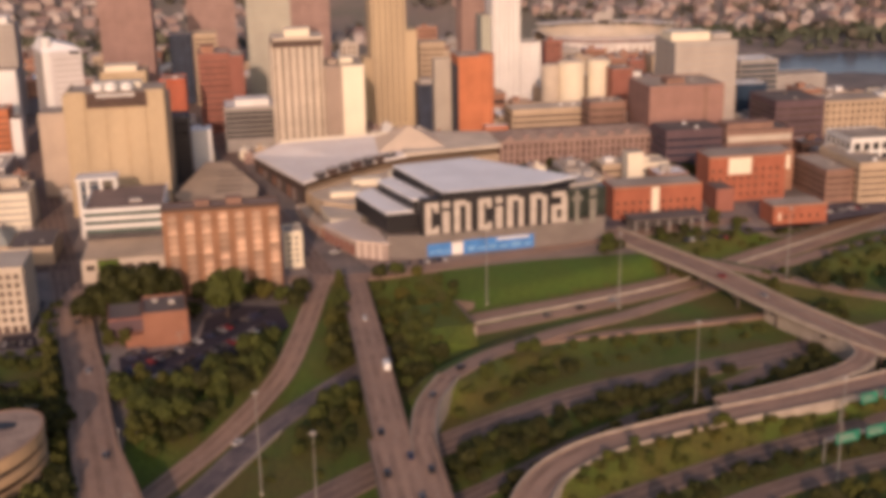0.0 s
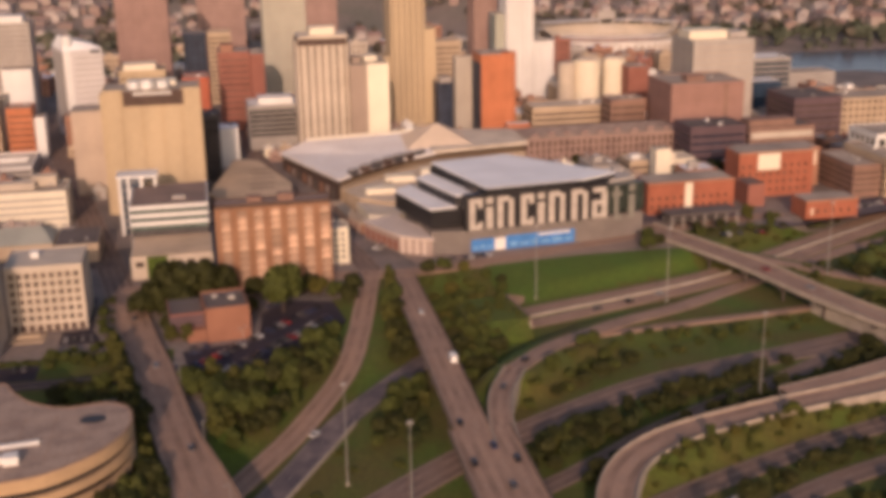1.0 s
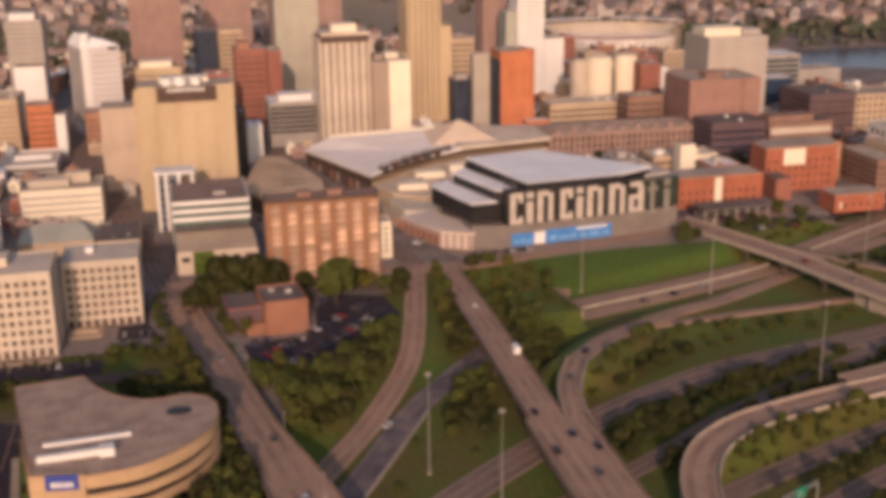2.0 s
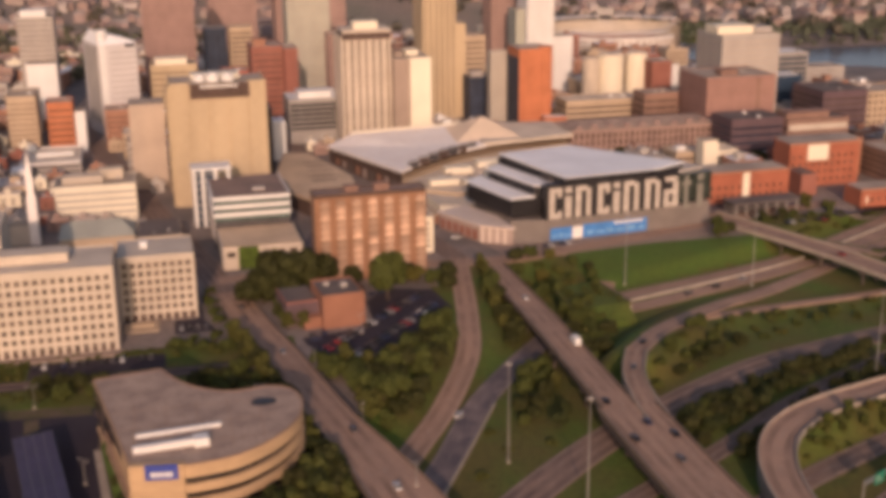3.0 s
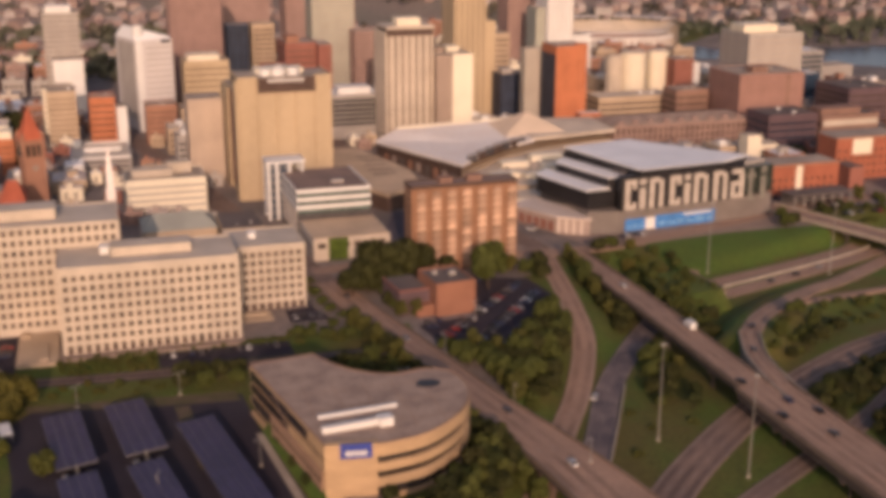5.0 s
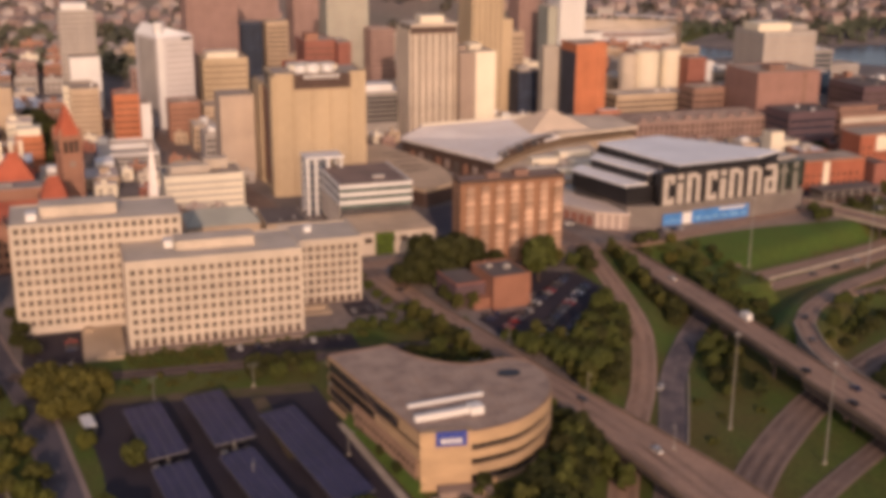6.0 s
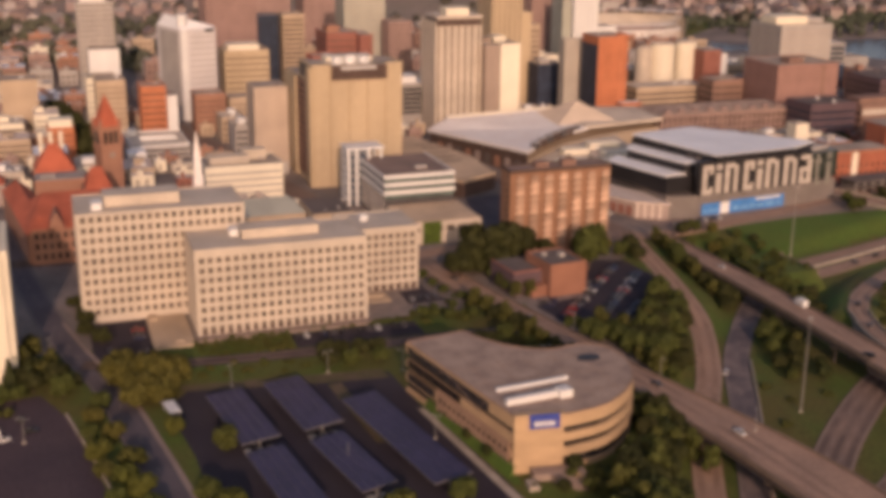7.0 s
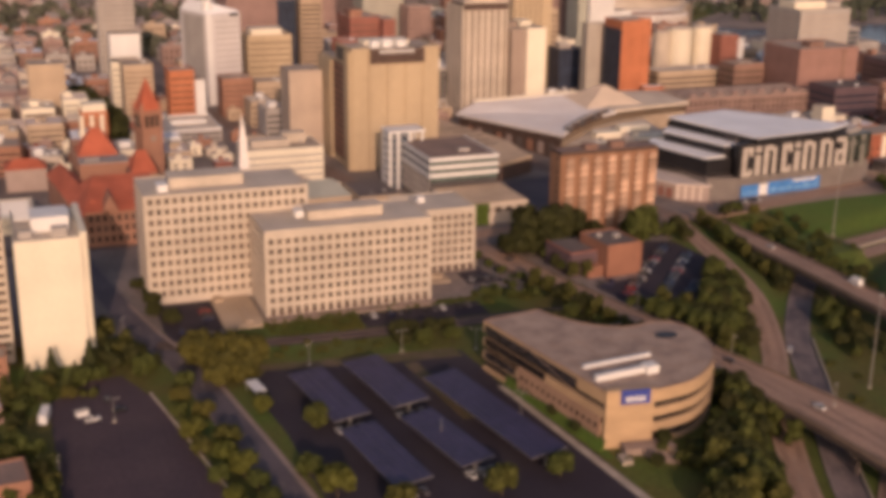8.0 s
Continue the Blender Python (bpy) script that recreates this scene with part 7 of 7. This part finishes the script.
wood([(-96, 282), (-84, 288), (-82, 297), (-92, 296)], "abf", 1.8, 2.8, 4.0)
for x, y, r in ((-77, 301.5, 3.2), (-70, 305.5, 4.2), (-64, 312, 4.6), (-59, 320, 4.4), (-74, 297, 3.8)):
    plant(random.choice("ab"), x, y, r, 1.25)
wood([(-101, 372), (-88, 356), (-66, 354), (-63, 372), (-70, 398), (-92, 400)], "aagf", 3.0, 4.2, 4.2)
wood([(-104, 426), (-80, 424), (-78, 438), (-104, 438)], "faf", 1.8, 2.8, 4.5)
wood([(-84, 440), (-77, 440), (-84, 500), (-88, 500)], "fa", 1.6, 2.6, 5.0)
wood([(-214, 408), (-196, 400), (-192, 392), (-210, 374), (-218, 396)], "ccca", 4.4, 6.2, 6.6)
wood([(-190, 405), (-150, 403), (-150, 394), (-190, 395)], "ffc", 1.2, 2.2, 6.5)
slab("lawn", "dull mown grass verge by the car park", [(-196, 404.5), (-194, 393), (-130, 387), (-128, 404)], "grass", 0.07)
wood([(-146, 403), (-126, 403), (-124, 388), (-146, 392)], "ab", 2.8, 3.8, 7)
wood([(-229, 482), (-224, 482), (-218, 436), (-222, 436)], "bga", 2.6, 3.8, 8.5)
wood([(-250, 440), (-241, 440), (-228, 396), (-236, 392), (-248, 408)], "abd", 3.0, 4.4, 6)
wood([(-229, 380), (-222, 380), (-210, 300), (-206, 268), (-217, 268)], "caca", 3.0, 4.4, 7.8)
for x, y, r, tall in ((-261, 402, 5.2, 1.0), (-249, 404, 5.8, 0.95), (-254, 396, 4.4, 0.85), (-243, 408, 4.2, 1.0), (-268, 397, 4.4, 0.9)):
    plant("e", x, y, r, tall)
wood([(-270, 384), (-252, 384), (-246, 396), (-268, 392)], "acf", 2.6, 3.8, 4.6)
for x, y, r, k in ((-189, 341, 4.4, "a"), (-193.5, 300, 5.2, "c"), (-180, 287, 4.6, "a"), (-152, 287, 5.0, "a"), (-133, 291, 4.2, "a"), (-198, 312, 4, "a"), (-120, 340, 2.2, "b"), (-118.5, 326, 2.2, "b"), (-117, 314, 2.2, "b"), (-202, 356, 3.4, "c")):
    plant(k, x, y, r)
wood([(90, 398), (140, 402), (205, 420), (205, 440), (160, 428), (120, 418), (88, 406)], "ffa", 1.8, 3.2, 8.5, ROADS)
wood([(84, 398), (100, 402), (102, 414), (88, 408)], "ab", 3.0, 4.0, 5.0, ROADS)
# dark trees on the slope, also deepening the curved ramp's shadow band
wood([(70, 308), (84, 318), (104, 332), (141, 343), (186, 353), (206, 372), (206, 392), (160, 366), (128, 350), (99, 334), (79, 320)], "bbgf", 2.2, 3.6, 4.4, [(LOOP, 7.4), (SHADED_ROAD, 5.6), (SPUR, 6)])
wood([(50, 312), (79, 330), (99, 344), (128, 360), (160, 376), (192, 392), (192, 398), (150, 382), (104, 366), (60, 342)], "bbg", 2.6, 3.8, 4.6, [(HIGHWAY, 9.5), (SHADED_ROAD, 5.6)])
plant("b", -96.5, 298.6, 2.8)
plant("a", -99.5, 294.5, 2.0)
for x, y, r, k in ((-104.5, 288, 2.2, "b"), (-97.5, 286.5, 2.4, "a"), (-91.5, 290, 2.8, "b"), (-110.5, 293, 1.8, "f"), (-94, 281, 2.6, "a")):
    plant(k, x, y, r)
wood([(205, 404), (232, 402), (236, 440), (212, 445)], "ab", 3.0, 4.6, 6.0, ROADS)
wood([(212, 450), (320, 440), (330, 545), (240, 560), (190, 545), (200, 500)], "abdf", 3.2, 5.2, 13, ROADS)
wood([(160, 512), (176, 515), (182, 545), (168, 535)], "ab", 3.0, 4.2, 6, ROADS)
wood([(84, 298), (110, 311), (140, 323), (205, 339), (230, 347), (230, 352), (140, 331), (108, 320), (92, 311)], "fffcd", 1.4, 2.6, 3.0, [(LOOP, 6.4), (LOWER_ROAD, 5.8)])
wood([(98, 283), (150, 303), (200, 315), (235, 322), (235, 336), (200, 326), (150, 311), (112, 297)], "bbf", 1.8, 3.2, 4.2, ROADS)
wood([(92, 260), (150, 288), (210, 300), (210, 280), (120, 255)], "abf", 2.4, 4.0, 6, ROADS)
wood([(58, 328), (80, 338), (105, 354), (103, 361), (80, 350), (58, 336)], "ab", 2.4, 3.6, 5, [(HIGHWAY, 8.5), (SHADED_ROAD, 5)])
# more dark trees added where the curved ramp's shadow falls
wood([(64, 303), (78, 317), (100, 331), (140, 343), (185, 353), (190, 366), (160, 358), (128, 351), (98, 337), (72, 319)], "bbg", 2.2, 3.4, 3.6, [(LOOP, 7.0), (SHADED_ROAD, 4.6)])
wood([(62, 366), (76, 385), (100, 399), (114, 396), (92, 374), (70, 358)], "afb", 2.2, 3.6, 6, ROADS)
wood([(140, 345), (185, 360), (200, 370), (206, 382), (190, 378), (160, 362), (138, 350)], "fac", 1.6, 3.0, 4.2, ROADS)
wood([(8, 346), (24, 358), (31, 402), (22, 392)], "abgb", 2.4, 3.8, 6.0, ROADS)
wood([(20, 345), (27, 345), (29, 400), (24, 380)], "bab", 2.4, 3.4, 6.5, ROADS)
wood([(55, 350), (90, 362), (96, 360), (60, 340)], "fb", 2.2, 3.4, 8, ROADS)
wood([(60, 322), (90, 345), (180, 372), (180, 364), (100, 335)], "fa", 1.8, 2.8, 10, ROADS)
wood([(-18, 315), (12, 318), (20, 345), (-4, 352)], "ff", 1.4, 2.2, 12, ROADS)
wood([(150, 660), (250, 655), (255, 690), (160, 690)], "ab", 3.0, 4.2, 18)
for x, y, r in ((166, 728, 6), (250, 645, 6), (243, 640, 5)):
    plant("b", x, y, r)
for x, y, r in ((-224, 880, 7), (-219, 862, 7.5), (-221, 840, 8), (-213, 824, 7.5), (-208, 796, 7), (-210, 776, 8), (-208, 758, 7.5), (-209, 739, 7)):
    plant(random.choice("gb"), x, y, r, 1.25)

# rough growth over the tunnel roof and down its bank
for k in range(26):
    x = random.uniform(57, 80)
    plant(random.choice("fffa"), x, random.uniform(434.5, 462), random.uniform(1.0, 2.4) * (1.25 if x < 66 else 0.8), 1.0, 0.05)
for x, y, z, r in ((58, 429, -3.2, 3.0), (63, 430, -2.6, 2.6), (68, 430, -2.4, 2.2), (73, 431.5, -2.6, 2.0), (61, 425, -5.5, 2.8), (77, 431, -4.2, 1.8)):
    plant("f" if r < 2.4 else "a", x, y, r, 0.9, z)


grow_all()


# ---- the rest of downtown: ordinary blocks along the grid ----
FIXED = []
for o in list(bpy.data.objects):
    if o.parent is None and o.get("category") in ("building", "hall", "garage", "stadium", "tower", "church", "pavilion", "podium"):
        pts = [o.matrix_basis @ c.matrix_basis @ v.co for c in o.children if c.type == "MESH" for v in c.data.vertices]
        if pts:
            FIXED.append((min(p.x for p in pts) - 3, min(p.y for p in pts) - 3, max(p.x for p in pts) + 3, max(p.y for p in pts) + 3))


FIXED += [(-38, 518, 12, 603), (-153, 552, -92, 602)]


def free(x, y, w, d):
    if any(x < b[2] and x + w > b[0] and y < b[3] and y + d > b[1] for b in FIXED):
        return False
    for line, half in ((curve([(-71, 504, 0), (-103.5, 626, 0), (-140, 803, 0), (-186, 1040, 0)], 10), 5), (curve([(29, 512, 0), (8, 640, 0), (-8, 730, 0), (-50, 1000, 0)], 10), 5)):
        if any(x - half < p.x < x + w + half and y - half < p.y < y + d + half for p in line):
            return False
    return True


COATS = [("cream", "cream painted"), ("limestone", "pale stone"), ("sand", "sand brick"), ("red", "dark red brick"), ("rust", "rust brick"), ("rust", "rust brick"), ("sand", "sand stone"), ("sand", "sand stone"), ("cream", "cream rendered"), ("brown", "brown brick"), ("mauve", "mauve stone"),
         ("pewter", "grey concrete"), ("limestone", "pale stone"), ("rust", "reddish brick"), ("white", "white painted"), ("pinkwall", "pale pink rendered")]
ROOFS = ["gravel", "palegravel", "sandroof", "silver", "palegravel", "pewter", "pinkroof"]
random.seed(33)
count, far_blocks = 0, []
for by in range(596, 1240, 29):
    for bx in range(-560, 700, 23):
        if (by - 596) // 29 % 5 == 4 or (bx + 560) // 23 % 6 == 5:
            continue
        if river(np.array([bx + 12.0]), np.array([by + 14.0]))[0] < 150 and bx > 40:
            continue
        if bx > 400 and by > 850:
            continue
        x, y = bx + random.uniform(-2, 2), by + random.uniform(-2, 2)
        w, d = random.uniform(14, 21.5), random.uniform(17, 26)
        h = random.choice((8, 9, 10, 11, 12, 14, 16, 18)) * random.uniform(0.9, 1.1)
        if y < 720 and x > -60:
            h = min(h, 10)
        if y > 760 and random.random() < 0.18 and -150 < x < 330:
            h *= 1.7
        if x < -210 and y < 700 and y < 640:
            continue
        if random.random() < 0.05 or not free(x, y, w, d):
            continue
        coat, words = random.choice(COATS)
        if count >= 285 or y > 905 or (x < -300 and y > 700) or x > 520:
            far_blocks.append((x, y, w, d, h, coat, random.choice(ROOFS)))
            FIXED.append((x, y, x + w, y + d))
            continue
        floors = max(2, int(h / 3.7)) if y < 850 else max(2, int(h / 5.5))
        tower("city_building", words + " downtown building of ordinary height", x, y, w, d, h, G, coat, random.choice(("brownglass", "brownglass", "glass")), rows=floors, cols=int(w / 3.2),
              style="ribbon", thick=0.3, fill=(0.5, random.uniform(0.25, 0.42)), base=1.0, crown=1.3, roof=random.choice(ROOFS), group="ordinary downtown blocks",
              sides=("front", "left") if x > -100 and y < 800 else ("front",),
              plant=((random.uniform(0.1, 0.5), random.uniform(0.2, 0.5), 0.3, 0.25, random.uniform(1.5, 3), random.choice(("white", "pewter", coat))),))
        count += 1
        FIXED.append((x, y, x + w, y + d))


# small sheds, extensions and garages in the gaps
for k in range(2600):
    x, y = random.uniform(-300, 380), random.uniform(552, 900)
    w, d = random.uniform(6, 12), random.uniform(6, 12)
    if x < -95 and y < 590 or not free(x, y, w, d) or (x > 150 and y < 600):
        continue
    far_blocks.append((x, y, w, d, random.uniform(3.5, 8), random.choice(COATS)[0], random.choice(ROOFS)))
    FIXED.append((x - 1, y - 1, x + w + 1, y + d + 1))
shapes = {}
for x, y, w, d, h, coat, roof in far_blocks:
    n = max(2, int(h / 4.5))
    for k in (coat, roof, "brownglass"):
        shapes.setdefault(k, Shape())
    shapes[coat].box(x, y, -0.5, x + w, y + d, h)
    shapes[roof].box(x + 0.4, y + 0.4, h, x + w - 0.4, y + d - 0.4, h + 0.1)
    shapes[coat].box(x, y, h, x + w, y + 0.39, h + 0.8).box(x + w * 0.3, y + d * 0.4, h + 0.1, x + w * 0.55, y + d * 0.7, h + 2.4)
    for k in range(n):
        z = 1.2 + (h - 2) * k / n
        for j in range(int(w / 4)):
            u = x + 1 + (w - 2) * (j + 0.2) / int(w / 4)
            shapes["brownglass"].box(u, y - 0.12, z, u + 2.1, y - 0.02, z + (h - 2) / n * 0.5)
top = thing("far_city_blocks", "mixed brick and stone blocks of the far downtown", "buildings", 0, 0, 0, 0, "", "stuff")
for k, s in shapes.items():
    part("block_masses" if k not in ROOFS else "flat_roofs", s, k, top, kind="stuff")


# ---- distance: low houses and woods past the city and beyond the river ----
def far_houses(name, label, boxes, wall, roof_mat):
    walls, roofs = Shape(), Shape()
    for x, y, w, d, h, a in boxes:
        z = gz(x, y) - 1.0
        c, s = math.cos(a), math.sin(a)

        def turn(px, py):
            return x + c * px - s * py, y + s * px + c * py
        base = [turn(-w / 2, -d / 2), turn(w / 2, -d / 2), turn(w / 2, d / 2), turn(-w / 2, d / 2)]
        walls.add([(*p, z) for p in base] + [(*p, z + h + 1) for p in base], [(0, 1, 5, 4), (1, 2, 6, 5), (2, 3, 7, 6), (3, 0, 4, 7)])
        r0, r1 = turn(-w / 2, 0), turn(w / 2, 0)
        roofs.add([(*p, z + h + 1) for p in base] + [(*r0, z + h + 1 + d * 0.35), (*r1, z + h + 1 + d * 0.35)], [(0, 1, 5, 4), (2, 3, 4, 5), (1, 2, 5), (3, 0, 4)])
    top = thing(name, label, "houses", 0, 0, 0, 0, "", "stuff")
    part("walls", walls, wall, top, kind="stuff")
    part("roofs", roofs, roof_mat, top, kind="stuff")


random.seed(55)
fields = {k: [] for k in range(4)}
for k in range(6400):
    x, y = random.uniform(-1300, 1900), random.uniform(1120, 2600)
    if x > 60 and river(np.array([x]), np.array([y]))[0] < 190:
        continue
    if x > 60 and y < 1250:
        continue
    if random.random() < 0.25:
        continue
    fields[k % 4].append((x, y, random.uniform(9, 20), random.uniform(8, 14), random.uniform(5, 11), random.choice((0.0, 1.57)) + random.uniform(-0.25, 0.25)))
for k in range(1500):
    x, y = random.uniform(-1100, -260), random.uniform(560, 1120)
    if x > -330 and y < 700:
        continue
    if any(b[0] < x < b[2] and b[1] < y < b[3] for b in FIXED):
        continue
    fields[k % 4].append((x, y, random.uniform(9, 18), random.uniform(8, 13), random.uniform(7, 12), random.choice((0.0, 1.57))))
# close, muted wall and roof tones carry the haze of distance
FAR_COATS = (((0.33, 0.235, 0.20), (0.25, 0.19, 0.175), "dull brick row houses with dark roofs far off"), ((0.40, 0.32, 0.275), (0.31, 0.205, 0.175), "pale houses with rusty roofs far off"),
             ((0.36, 0.265, 0.24), (0.33, 0.285, 0.26), "mauve brick houses with grey roofs far off"), ((0.50, 0.43, 0.39), (0.38, 0.32, 0.29), "whitish houses with pale roofs far off"))
for k, (w, r, words) in enumerate(FAR_COATS):
    far_houses("distant_houses", words, fields[k], mat("far house wall", w, 0.9, 0.12, 0.02, 0.3, 0.0), mat("far house roof", r, 0.9, 0.14, 0.02, 0.3, 0.0))


def far_woods(label, count, area, size, material, seed, clear=120):
    rnd = random.Random(seed)
    s = Shape()
    for k in range(count):
        x, y = rnd.uniform(area[0], area[2]), rnd.uniform(area[1], area[3])
        if x > 60 and river(np.array([x]), np.array([y]))[0] < clear:
            continue
        z, R = gz(x, y), rnd.uniform(*size)
        for j in range(16):
            d = Vector((rnd.gauss(0, 1), rnd.gauss(0, 1), rnd.gauss(0.2, 0.8))).normalized()
            c = Vector((x, y, z + R * 0.9)) + d * R * rnd.uniform(0.6, 1.0)
            u = d.orthogonal().normalized()
            u.rotate(Matrix.Rotation(rnd.uniform(0, 6.28), 3, d))
            v, q = d.cross(u), R * rnd.uniform(0.35, 0.6)
            s.add([c - u * q - v * q * 0.7, c + u * q - v * q * 0.8 + d * q * 0.3, c + u * q * 0.8 + v * q, c - u * q + v * q * 0.8 - d * q * 0.2], [(0, 1, 2, 3)])
    solid("distant_trees", s, material, label, "trees", "stuff")


far_woods("dark tree belts on the far hills", 2600, (-1500, 1230, 2000, 2900), (4, 7.5), "greyhazeleaf", 1)
far_woods("green trees along the far river bank", 1200, (420, 1198, 1700, 1340), (2.6, 4.6), "palehazeleaf", 2, 98)
far_woods("trees on the slopes behind downtown", 420, (-700, 1080, -60, 1420), (5, 8.5), "palehazeleaf", 5)
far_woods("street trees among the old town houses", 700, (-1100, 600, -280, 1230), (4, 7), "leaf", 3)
far_woods("trees scattered through the far suburbs", 1500, (100, 1330, 1900, 2300), (3, 5), "greyhazeleaf", 4)
